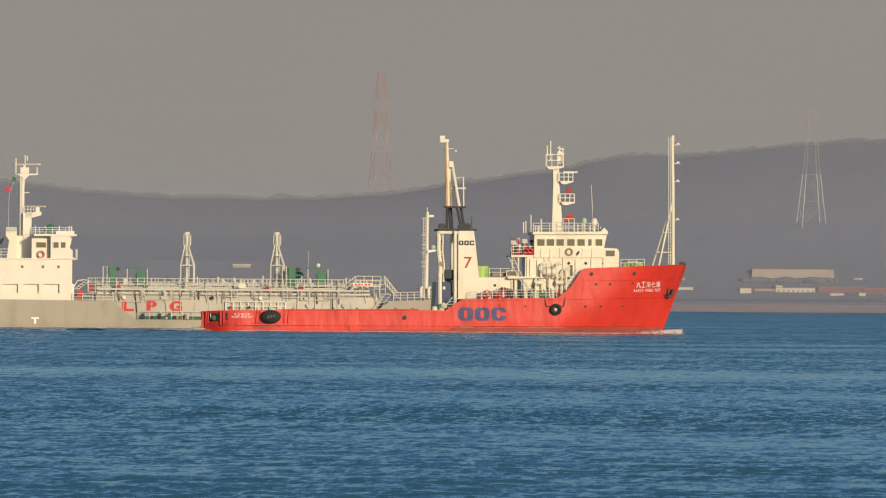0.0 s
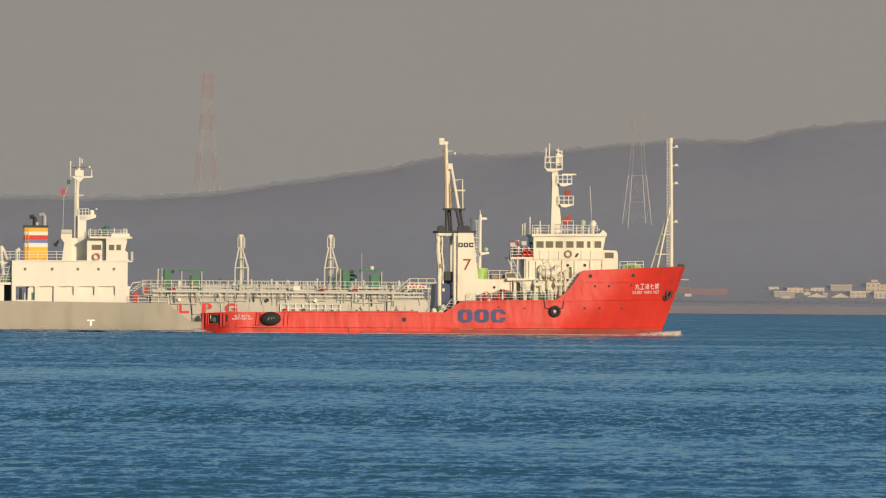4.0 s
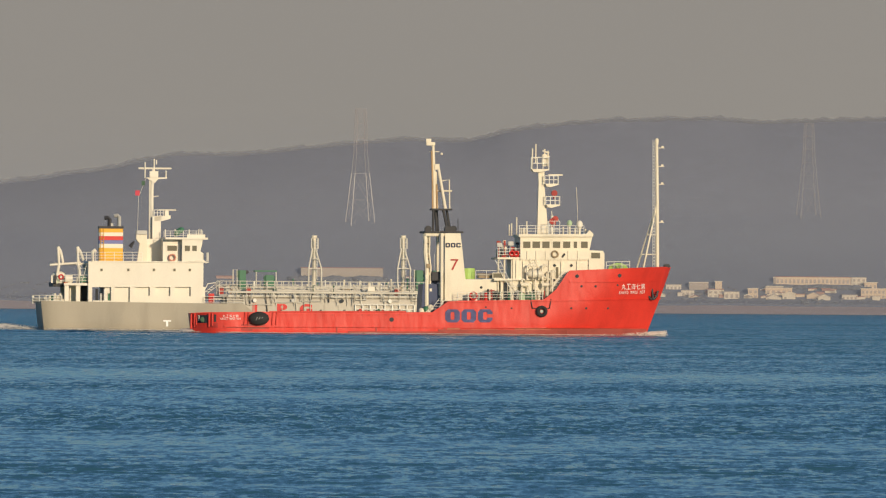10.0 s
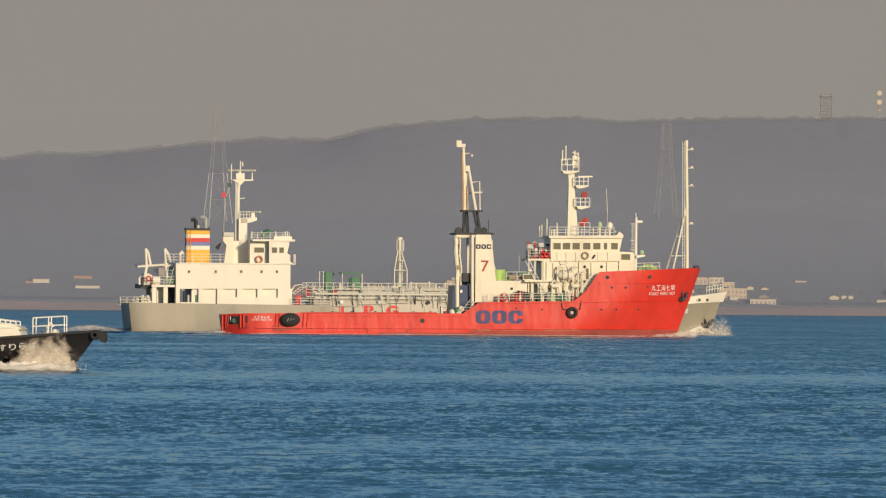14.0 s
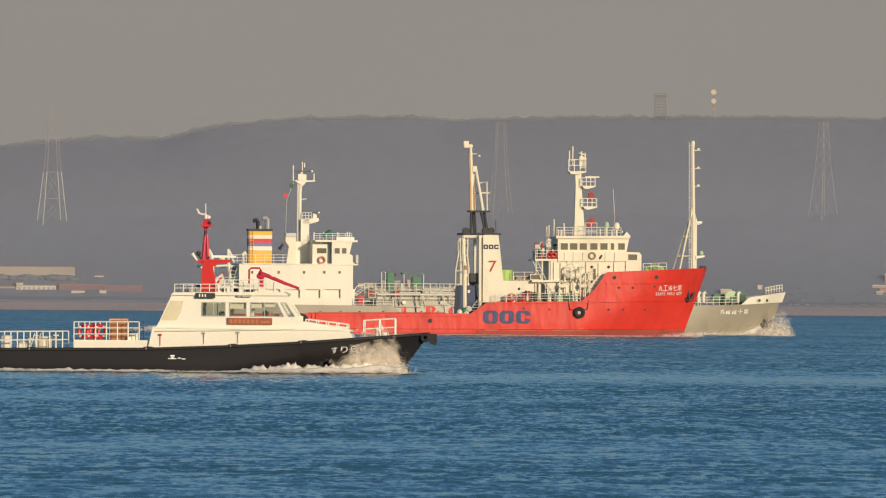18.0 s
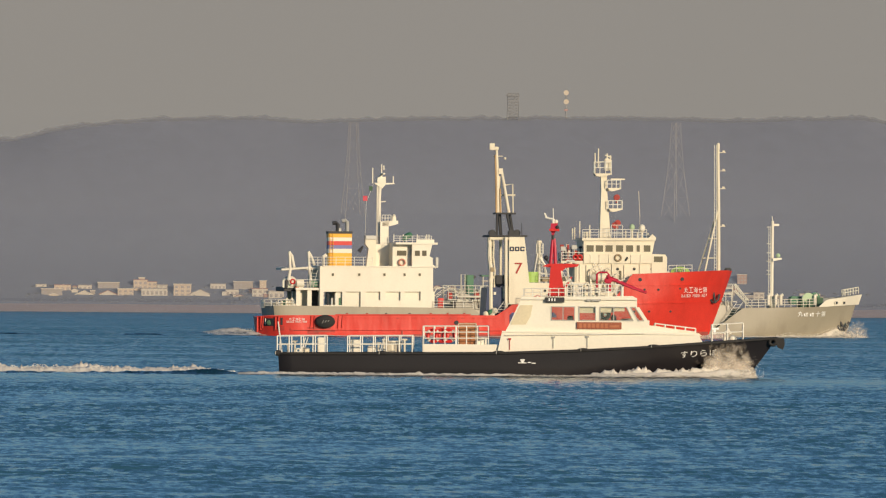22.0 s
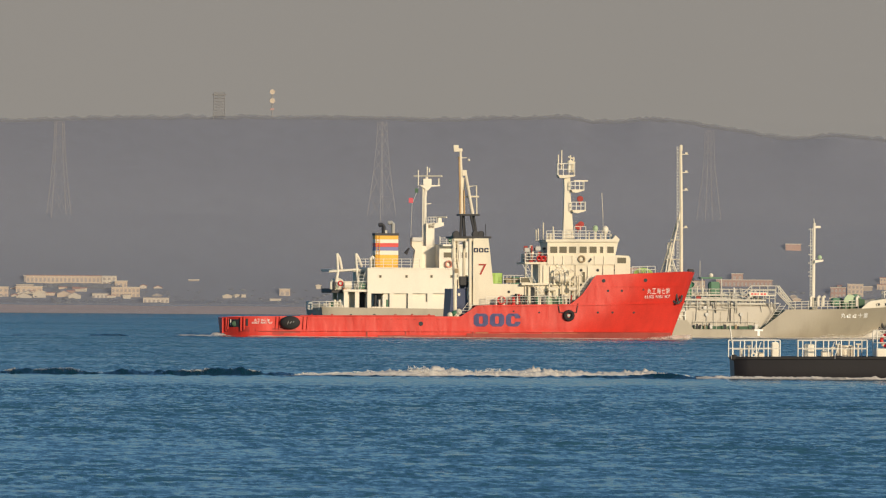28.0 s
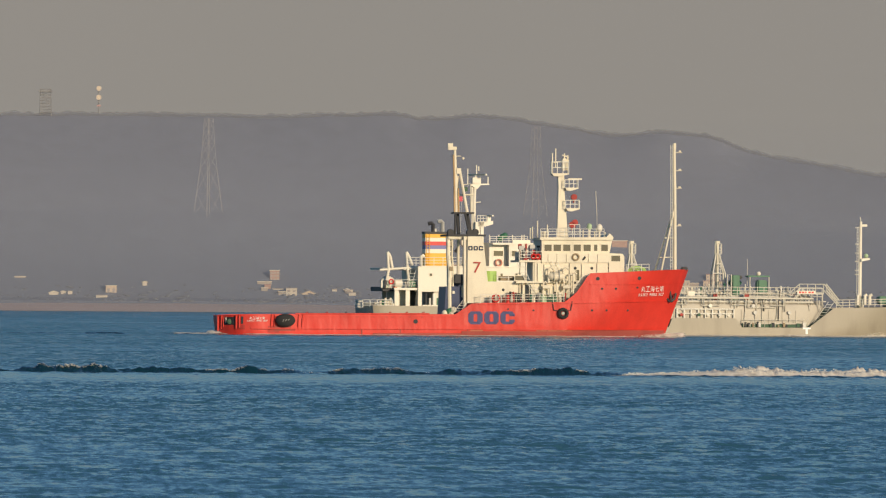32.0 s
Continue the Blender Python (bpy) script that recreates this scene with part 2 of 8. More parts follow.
def tube(path, r, bm=None, sides=6, r1=None):
    """A round bar along the points, tapering from r to r1."""
    bm = bm or bmesh.new()
    pts = [Vector(p) for p in path]
    rings = []
    for i, p in enumerate(pts):
        d = (pts[min(i + 1, len(pts) - 1)] - pts[max(i - 1, 0)]).normalized()
        u = d.cross(Vector((0, 1, 0)) if abs(d.y) < 0.9 else Vector((1, 0, 0))).normalized()
        v = d.cross(u)
        k = r if r1 is None else r + (r1 - r) * i / (len(pts) - 1)
        rings.append([bm.verts.new(p + k * (math.cos(a) * u + math.sin(a) * v))
                      for a in (2 * math.pi * j / sides for j in range(sides))])
    for a, b in zip(rings, rings[1:]):
        for j in range(sides):
            bm.faces.new((a[j], a[(j + 1) % sides], b[(j + 1) % sides], b[j]))
    bm.faces.new(rings[0][::-1])
    bm.faces.new(rings[-1])
    return bm


def ring(center, R, r, axis="y", bm=None, n=20, m=8, squash=1.0):
    """A tyre or life ring: a torus about the axis."""
    bm = bm or bmesh.new()
    grid = []
    for i in range(n):
        a = 2 * math.pi * i / n
        row = []
        for j in range(m):
            b = 2 * math.pi * j / m
            q, h = R + r * math.cos(b), r * math.sin(b) * squash
            p = (q * math.cos(a), h, q * math.sin(a)) if axis == "y" else (h, q * math.cos(a), q * math.sin(a))
            row.append(bm.verts.new(Vector(center) + Vector(p)))
        grid.append(row)
    for i in range(n):
        for j in range(m):
            bm.faces.new((grid[i][j], grid[(i + 1) % n][j], grid[(i + 1) % n][(j + 1) % m], grid[i][(j + 1) % m]))
    return bm


def ball(center, r, bm=None, sx=1, sy=1, sz=1, seg=14):
    bm = bm or bmesh.new()
    bmesh.ops.create_uvsphere(bm, u_segments=seg, v_segments=max(6, seg // 2), radius=r,
                              matrix=Matrix.Translation(center) @ Matrix.Diagonal((sx, sy, sz, 1)))
    return bm


def disc(x, y, z, r, depth, bm=None, n=14):
    """A short drum whose axis runs across the ship."""
    return tube([(x, y - depth / 2, z), (x, y + depth / 2, z)], r, bm, n)


POSTS = {}


def railing(parent, pts, height, material, gap=1.5, bars=3, r=0.03, name="railing", label=""):
    """A handrail along foot points: bars as one mesh, each post a part of its own."""
    pts = [Vector(p) for p in pts]
    bm = bmesh.new()
    for k in range(bars):
        tube([p + Vector((0, 0, height * (k + 1) / bars)) for p in pts], r, bm, 5)
    rail = part(name, bm, material, parent, label)
    key = (round(height, 3), r, material.name)
    if key not in POSTS:
        POSTS[key] = mesh_of("post", tube([(0, 0, 0), (0, 0, height)], r * 1.1, None, 5))
    for a, b in zip(pts, pts[1:]):
        n = max(1, round((b - a).length / gap))
        for i in range(n):
            part("post", POSTS[key], material, rail).location = a + (b - a) * i / n
    part("post", POSTS[key], material, rail).location = pts[-1]
    return rail


def lettering(text, x, y, z, height, material, parent, name="lettering", label="", width=None, bold=0.0):
    """Painted characters on a starboard side, baseline from (x, z); faces -y."""
    cu = bpy.data.curves.new(name, "FONT")
    cu.body, cu.size, cu.extrude, cu.offset = text, 1.0, 0.006, bold
    ob = new(name, cu)
    me = bpy.data.meshes.new_from_object(ob)
    bpy.data.objects.remove(ob)
    bpy.data.curves.remove(cu)
    v = np.array([c.co for c in me.vertices])
    lo, hi = v.min(0), v.max(0)
    k = height / (hi[1] - lo[1])
    kx = width / (hi[0] - lo[0]) if width else k
    for c in me.vertices:
        c.co = Vector((x + (c.co.x - lo[0]) * kx, y - c.co.z * 2, z + (c.co.y - lo[1]) * k))
    return part(name, me, material, parent, label)


def hull_mesh(stations, stern, bow, deck, half, keel=-1.8, drop=1.0, wall=0.18, levels=(0, 0.25, 0.45, 0.6, 0.8, 1.0)):
    """A ship's hull. stations: places s in 0..1 along it; stern(q), bow(q): x at the ends for the level q in 0..1;
    deck(x): height of the bulwark's top; half(s, q): half breadth. Bulwarks have thickness and stand drop over the deck."""
    hull, plank = bmesh.new(), bmesh.new()
    rows = []
    for s in stations:
        xt = stern(1) + s * (bow(1) - stern(1))
        top = deck(xt)
        side = []
        for q in levels:
            side.append((stern(q) + s * (bow(q) - stern(q)), half(s, q), keel + q * (top - keel)))
        inner = max(0.02, half(s, 1) - wall)
        qd = 1 - drop / (top - keel)
        xi, yi = stern(qd) + s * (bow(qd) - stern(qd)), max(0.01, min(inner, half(s, qd) - wall))
        xi -= 0.12 * s ** 8
        side += [(xt - 0.06 * s ** 8, inner, top), (xi, yi, top - drop)]
        rows.append([[hull.verts.new((x, g * y, z)) for x, y, z in side] for g in (-1, 1)])
        rows[-1].append([plank.verts.new((xi, g * (yi + 0.01), top - drop + 0.02)) for g in (-1, 1)])
    for a, b in zip(rows, rows[1:]):
        for g in (0, 1):
            for i in range(len(a[g]) - 1):
                hull.faces.new((a[g][i], b[g][i], b[g][i + 1], a[g][i + 1]))
        hull.faces.new((a[0][0], a[1][0], b[1][0], b[0][0]))
        plank.faces.new((a[2][0], b[2][0], b[2][1], a[2][1]))
    for r in (rows[0], rows[-1]):
        hull.faces.new(r[0][:-2] + r[1][:-2][::-1])
    return hull, plank


def lerp_table(table):
    xs, ys = zip(*table)
    return lambda x: float(np.interp(x, xs, ys))


def sheet(bm, uv, rows):
    """A sheet through rows of (place, fade) points; fade 0 at its thick part, 1 at its torn edge."""
    made = [[(bm.verts.new(p), f) for p, f in r] for r in rows]
    for a, b in zip(made, made[1:]):
        for j in range(len(a) - 1):
            quad = (a[j], a[j + 1], b[j + 1], b[j])
            face = bm.faces.new([v for v, _ in quad])
            face.smooth = True
            for loop, (_, f) in zip(face.loops, quad):
                loop[uv].uv = (0.5, f)


def smooth(ob, angle=40):
    for p in ob.data.polygons:
        p.use_smooth = True
    ob.data.set_sharp_from_angle(angle=radians(angle))
    return ob


# ---- the sea, the shore and the hills ----
def sea_sheet():
    fine = np.linspace(-0.16, 0.16, 900)
    az = np.concatenate([np.linspace(-math.pi, -0.19, 20), fine, np.linspace(0.19, math.pi, 20)])
    rad = [0.02, 40.0, 110.0, 150.0]
    while rad[-1] < 5200:
        rad.append(rad[-1] + 0.24 * (max(rad[-1], 150) / 150) ** 1.4)
    rad = np.array(rad)
    A, R = np.meshgrid(az, rad)
    X, Y = R * np.sin(A), R * np.cos(A)
    step = np.gradient(rad)[:, None] * np.ones_like(A)
    rng = np.random.RandomState(4)
    Z = np.zeros_like(X)
    for length, amp, count in ((7.0, 0.009, 5), (3.0, 0.012, 8), (1.5, 0.017, 10), (0.8, 0.015, 12)):
        for i in range(count):
            k = 2 * math.pi / (length * rng.uniform(0.75, 1.3))
            turn = rng.normal(1.75, 0.6)
            phase = k * (X * math.cos(turn) + Y * math.sin(turn)) + rng.uniform(0, 7)
            keep = np.clip(1.6 - step * 4.5 / length, 0, 1)
            Z += keep * amp * (1.6 * np.exp(np.sin(phase) - 1) - 0.55) * 0.8
    # short random crests, further out too, sized by the grid's rows to fit the camera's view
    nr, na = X.shape
    rough = rng.normal(size=(nr, na))
    freq = np.fft.rfftfreq(na)
    cell = rad * (fine[1] - fine[0])
    for reach, amp in ((0.2, 0.018), (0.07, 0.013)):
        chop = np.fft.irfft(np.fft.rfft(rough, axis=1) * np.exp(-2 * (math.pi * freq[None, :] * np.clip(reach / cell, 0.5, 5)[:, None]) ** 2), na, axis=1)
        chop = np.pad(chop[:-2] + 2 * chop[1:-1] + chop[2:], ((1, 1), (0, 0)))
        chop /= chop.std(axis=1, keepdims=True) + 1e-6
        Z += np.clip(0.45 + (step - 0.25) / 0.6, 0, 1) * amp * chop
        rough = rough[::-1]
    gust = np.sin(X * 0.05 + 1.3 * np.sin(Y * 0.021)) * np.sin(Y * 0.037 + X * 0.011)
    Z *= 0.8 * (1 + 0.35 * gust) * (R > 120) * (R < 4600) * (np.abs(A) < 0.2)
    me = bpy.data.meshes.new("sea")
    nr, na = X.shape
    idx = np.arange(nr * na).reshape(nr, na)
    quads = np.stack([idx[:-1, :-1], idx[:-1, 1:], idx[1:, 1:], idx[1:, :-1]], -1).reshape(-1, 4)[:, ::-1]
    me.vertices.add(nr * na)
    me.vertices.foreach_set("co", np.stack([X, Y, Z], -1).astype(np.float32).ravel())
    me.loops.add(quads.size)
    me.loops.foreach_set("vertex_index", quads.astype(np.int32).ravel())
    me.polygons.add(len(quads))
    me.polygons.foreach_set("loop_start", np.arange(0, quads.size, 4, dtype=np.int32))
    me.polygons.foreach_set("use_smooth", np.ones(len(quads), dtype=bool))
    me.update(calc_edges=True)
    me.materials.append(SEA)
    return tagged(new("water", me), "choppy deep blue sea with short wind waves", "sea", kind="structure")


water = sea_sheet()


def at_shore(s, dist, z=0.0):
    b = bearing(s)
    return Vector((dist * math.sin(b), dist * math.cos(b), z))


RIDGE = lerp_table([(-2500, 200), (-600, 230), (0, 222), (150, 207), (300, 196), (560, 197), (700, 207), (850, 231), (1000, 253),
                    (1100, 275), (1220, 277), (1400, 295), (1511, 305), (1620, 304), (1711, 324), (1800, 336), (1930, 343),
                    (2050, 346), (2150, 340), (2290, 345), (2600, 349), (2800, 349), (2880, 346), (3040, 352), (3110, 352),
                    (3170, 346), (3270, 350), (3350, 345), (3430, 331), (3508, 318), (3600, 325), (3680, 318), (3750, 293),
                    (3850, 273), (3991, 251), (4300, 215), (5000, 180), (6500, 160)])


# Level shelf from 4644 to 4861, unseen from the camera, hides the pylons' shadows.
SLOPE = (4562, 4566, 4572, 4580, 4590, 4600, 4620, 4637, 4641, 4644, 4750, 4861, 4889, 4917, 4943, 4945.5, 4965)
RISE = lerp_table(list(zip(SLOPE, (0, 0, 0, 0, 0, 0, 0.155, 0.295, 0.325, 0.3252, 0.33, 0.335, 0.556, 0.777, 0.981, 1.0, 0.6))))
FOOT = lerp_table([(4545, 2.5), (4562, 3.6), (4566, 4.6), (4572, 6.0), (4600, 21.4), (5000, 21.4)])


def terrain(s, d):
    """Height of the land at a mark along the shore and a distance."""
    crest = max(0.0, (RISE(d) - 0.8) / 0.2)
    even = sum(RIDGE(s + k * 60) for k in range(-4, 5)) / 9
    top = (even + (RIDGE(s) - even) * crest) * 4950 / LENS + crest * (0.9 * noise.noise((s * 0.012, 3, 0)) + 0.6 * noise.noise((s * 0.05, 7, 0)) + 0.5 * noise.noise((s * 0.16, 9, 0)))
    return FOOT(d) + (top - 21.4) * RISE(d) + (0.4 * noise.noise((s * 0.03, d * 0.02, 4)) if d < 4600 else 0)


def hills():
    """One long wooded ridge behind the shore, rising from the beach in two slopes with a hidden shelf between."""
    ss = np.arange(-2500, 6500, 14.0)
    verts, faces = [], []
    for s in ss:
        for i, d in enumerate(SLOPE):
            rough = 0.8 * noise.noise((s * 0.004, i * 0.6, 5)) if i in (6, 12, 13) else (-1.4 if d > 4940 else 0)
            verts.append(at_shore(s, d, terrain(s, d) + rough - (2 if i == 0 else 0)))
    steps = SLOPE
    m = len(steps)
    for a in range(len(ss) - 1):
        for i in range(m - 1):
            j = a * m + i
            faces.append((j, j + m, j + m + 1, j + 1))
    me = bpy.data.meshes.new("ground")
    me.from_pydata(verts, [], faces)
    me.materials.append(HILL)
    return smooth(tagged(new("ground", me), "long wooded hill ridge, haze put into its grey colour", "hill", kind="structure"), 14)


def beach():
    ss = np.arange(-2500, 6500, 20.0)
    verts, faces = [], []
    for s in ss:
        h = 3.3 + 0.5 * noise.noise((s * 0.006, 1, 2))
        for d, z in ((4470, -1.0), (4500, 0.15), (4530, h * 0.5), (4545, h), (4575, h + 0.3)):
            verts.append(at_shore(s, d, z))
    for a in range(len(ss) - 1):
        for i in range(4):
            j = a * 5 + i
            faces.append((j, j + 5, j + 6, j + 1))
    me = bpy.data.meshes.new("shore")
    me.from_pydata(verts, [], faces)
    me.materials.append(SAND)
    return smooth(tagged(new("shore", me), "pale sandy beach below the low shore", "beach", kind="structure"), 180)


def haze():
    """Plain grey haze of the sky behind the hills."""
    m = bpy.data.materials.new("grey_sky_haze")
    m.use_nodes = True
    n, l = m.node_tree.nodes, m.node_tree.links
    em, t, co, mix = n.new("ShaderNodeEmission"), n.new("ShaderNodeTexNoise"), n.new("ShaderNodeTexCoord"), n.new("ShaderNodeMix")
    mix.data_type = "RGBA"
    mix.inputs["A"].default_value, mix.inputs["B"].default_value = (0.282, 0.262, 0.234, 1), (0.300, 0.276, 0.247, 1)
    t.inputs["Scale"].default_value = 0.004
    l.new(co.outputs["Object"], t.inputs["Vector"])
    l.new(t.outputs["Fac"], mix.inputs["Factor"])
    l.new(mix.outputs["Result"], em.inputs["Color"])
    l.new(em.outputs[0], n["Material Output"].inputs["Surface"])
    verts, faces = [], []
    for i in range(61):
        a = -0.5 + i / 60
        verts += [(4982 * math.sin(a), 4982 * math.cos(a), z) for z in (-20.0, 200.0)]
    for i in range(60):
        faces.append((2 * i, 2 * i + 2, 2 * i + 3, 2 * i + 1))
    me = bpy.data.meshes.new("backdrop")
    me.from_pydata(verts, [], faces)
    me.materials.append(m)
    tagged(new("backdrop", me), "plain grey evening haze of the sky", "sky", kind="structure")


def veil():
    """Haze over the strait painted on an added see-through sheet before the far shore, thinning out upwards."""
    m = bpy.data.materials.new("haze_sheet_grey")
    m.use_nodes = True
    n, l = m.node_tree.nodes, m.node_tree.links
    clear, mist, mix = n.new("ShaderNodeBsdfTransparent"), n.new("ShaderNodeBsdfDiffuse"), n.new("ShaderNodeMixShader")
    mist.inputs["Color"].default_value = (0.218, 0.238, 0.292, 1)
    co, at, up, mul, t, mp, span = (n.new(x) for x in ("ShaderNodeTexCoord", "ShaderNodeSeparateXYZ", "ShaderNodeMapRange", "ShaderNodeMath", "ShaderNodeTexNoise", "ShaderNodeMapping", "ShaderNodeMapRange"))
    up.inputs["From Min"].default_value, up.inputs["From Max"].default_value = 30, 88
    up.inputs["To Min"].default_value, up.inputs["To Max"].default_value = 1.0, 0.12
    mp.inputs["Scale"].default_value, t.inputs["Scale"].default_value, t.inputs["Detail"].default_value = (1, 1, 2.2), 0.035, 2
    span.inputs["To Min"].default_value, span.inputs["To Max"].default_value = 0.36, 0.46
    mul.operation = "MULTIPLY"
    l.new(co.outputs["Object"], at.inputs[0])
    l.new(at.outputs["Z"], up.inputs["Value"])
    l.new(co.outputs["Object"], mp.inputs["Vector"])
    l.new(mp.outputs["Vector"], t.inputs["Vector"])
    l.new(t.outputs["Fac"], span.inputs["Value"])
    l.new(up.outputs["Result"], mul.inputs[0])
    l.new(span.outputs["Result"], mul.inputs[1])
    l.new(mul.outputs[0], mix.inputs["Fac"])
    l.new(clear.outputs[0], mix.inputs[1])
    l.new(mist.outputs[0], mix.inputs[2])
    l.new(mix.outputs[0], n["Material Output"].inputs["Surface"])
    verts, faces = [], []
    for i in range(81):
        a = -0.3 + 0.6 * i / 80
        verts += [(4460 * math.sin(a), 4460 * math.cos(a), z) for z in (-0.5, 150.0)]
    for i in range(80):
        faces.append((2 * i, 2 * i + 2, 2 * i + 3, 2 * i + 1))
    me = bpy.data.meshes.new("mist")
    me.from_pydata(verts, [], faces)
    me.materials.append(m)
    tagged(new("mist", me), "added grey sheet standing in for haze over the far water", "mist", kind="structure")


def crest_haze_strip():
    """Uneven treeline strip along the crest, added so that its fading alpha blurs the ridge into haze."""
    m = froth("treeline_haze_fade", (0.150, 0.160, 0.192), -1.7, 0.3, 0.12, 2.3, 2)
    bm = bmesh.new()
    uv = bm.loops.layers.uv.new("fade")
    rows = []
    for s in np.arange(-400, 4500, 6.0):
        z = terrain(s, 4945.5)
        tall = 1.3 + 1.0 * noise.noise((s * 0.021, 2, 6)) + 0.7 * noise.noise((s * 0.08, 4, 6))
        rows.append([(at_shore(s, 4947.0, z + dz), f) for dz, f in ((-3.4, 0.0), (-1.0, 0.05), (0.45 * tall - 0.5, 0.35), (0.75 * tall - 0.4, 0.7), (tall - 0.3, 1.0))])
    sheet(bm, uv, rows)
    me = mesh_of("crest_haze_strip", bm)
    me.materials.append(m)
    tagged(new("crest_haze_strip", me), "uneven treeline strip, its alpha blurring the ridge into haze", "trees", kind="stuff")


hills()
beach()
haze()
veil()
crest_haze_strip()

# ---- the ships: side plans laid out to fit the camera's view, bow towards +x, starboard towards -y, waterline at z = 0 ----
def red_at(u, v, y=0.0):
    return Vector(((u - 786) * 0.0608 + y * 0.056, y, (589.5 + 0.0075 * (u - 784) - v) * 0.0607))


def tank_at(u, v, y=0.0):
    return Vector(((u - 580) * 0.0657 + y * 0.084, y, (589.2 + 0.0075 * (u - 784) - v) * 0.06544))


def pilot_at(u, v, y=0.0):
    return Vector(((u - 480) * 0.02684, y, (661.0 + 0.0075 * (u - 784) - v) * 0.02684))


def side(at, y, *uv):
    """Plan points as a side outline (x, z) at the depth y."""
    return [(p.x, p.z) for p in (at(u, v, y) for u, v in uv)]


# ---- the red supply ship ----
def hull_plan(length_pts, stations, stern, bow, deck, half, keel):
    """The functions of one hull, and skin(x, z): the half breadth at a place on its side."""
    def skin(x, z):
        q, s = 0.6, 0.5
        for _ in range(8):
            s = min(1, max(0, (x - stern(q)) / (bow(q) - stern(q))))
            top = deck(stern(1) + s * (bow(1) - stern(1)))
            q = min(1, max(0, (z - keel) / (top - keel)))
        return half(s, q)
    return skin


def fair(s, q, full_top, full_low, aft, k_aft=0.06):
    """Half breadth ratio of a hull: full amidships, fine at the bow, above all at the waterline; drawn in a little at the stern."""
    full = full_low + (full_top - full_low) * q
    out = 1.0
    if s > full:
        w = (s - full) / (1 - full)
        out = (1 - w ** (1.5 + 0.9 * q)) * (1 - 0.012) + 0.012
    if s < k_aft:
        out *= aft + (1 - aft) * math.sin(s / k_aft * math.pi / 2)
    return out * (0.86 + 0.14 * min(1, q / 0.35))


def paint_on(text, at_fn, u, v, u1, height, skin, parent, material, name="lettering", label="", rise=0.0, bold=0.0, fill=0.86):
    """Characters painted on a curved starboard side between two plan places, each a part of its own."""
    a, b = at_fn(u, v, -5), at_fn(u1, v, -5)
    cell = (b.x - a.x) / len(text)
    for i, ch in enumerate(text):
        if ch == " ":
            continue
        thin = ch in "I1"
        x = a.x + cell * (i + (0.3 if thin else 0))
        ob = lettering(ch, x, 0, a.z, height, material, parent, name, label, width=cell * (0.24 if thin else fill if len(text) > 1 else 1), bold=bold)
        for c in ob.data.vertices:
            z = c.co.z + (c.co.x - a.x) * rise
            c.co = Vector((c.co.x, -skin(c.co.x, z) - 0.05 + c.co.y, z))


def bars_on(at_fn, items, skin, parent, material, name="lettering", label=""):
    """Unreadable marks: one raised bar each, as (u0, u1, v0, v1)."""
    bm = bmesh.new()
    for u0, u1, v0, v1 in items:
        p, q = at_fn(u0, v1, -5), at_fn(u1, v0, -5)
        y = skin((p.x + q.x) / 2, (p.z + q.z) / 2)
        box(p.x, q.x, -y - 0.05, -y + 0.02, p.z, q.z, bm)
    return part(name, bm, material, parent, label)


def patch_on(at_fn, u0, u1, v0, v1, skin, parent, material, name, label="", proud=0.03, n=8, deep=0.05):
    """A plate between two plan places, bent to the ship's starboard side and standing a little proud of it."""
    bm = bmesh.new()
    rows = []
    for i in range(n + 1):
        col = []
        for j in range(3):
            p = at_fn(u0 + (u1 - u0) * i / n, v0 + (v1 - v0) * j / 2, -5)
            y = skin(p.x, p.z)
            col.append([bm.verts.new((p.x, -y - d, p.z)) for d in (proud, -deep)])
        rows.append(col)
    for a, b in zip(rows, rows[1:]):
        for j in range(2):
            bm.faces.new((a[j][0], b[j][0], b[j + 1][0], a[j + 1][0]))
            bm.faces.new((a[j][1], a[j + 1][1], b[j + 1][1], b[j][1]))
        bm.faces.new((a[0][0], a[0][1], b[0][1], b[0][0]))
        bm.faces.new((a[2][0], b[2][0], b[2][1], a[2][1]))
    for r in (rows[0], rows[-1]):
        for j in range(2):
            bm.faces.new((r[j][0], r[j + 1][0], r[j + 1][1], r[j][1]))
    return part(name, bm, material, parent, label)


def open_ring(x0, x1, z0, z1, y, stroke, gap=False, bar=0.8):
    """A plain blocky ring with cut corners and a narrow slot, open to the right if gap is set."""
    bm = bmesh.new()
    h = (z1 - z0) * 0.13

    def outline(a, b, c, d, k):
        m = (c + d) / 2
        return [(b, m - h), (b, c + k), (b - k, c), (a + k, c), (a, c + k), (a, d - k), (a + k, d), (b - k, d), (b, d - k), (b, m + h)]
    outer = [bm.verts.new((x, y, z)) for x, z in outline(x0, x1, z0, z1, stroke * 0.5)]
    inner = [bm.verts.new((x, y, z)) for x, z in outline(x0 + stroke, x1 - stroke, z0 + stroke * bar, z1 - stroke * bar, stroke * 0.15)]
    n = len(outer)
    made = [bm.faces.new((outer[i], outer[(i + 1) % n], inner[(i + 1) % n], inner[i])) for i in range(n - (1 if gap else 0))]
    bmesh.ops.solidify(bm, geom=made, thickness=0.03)
    return bm


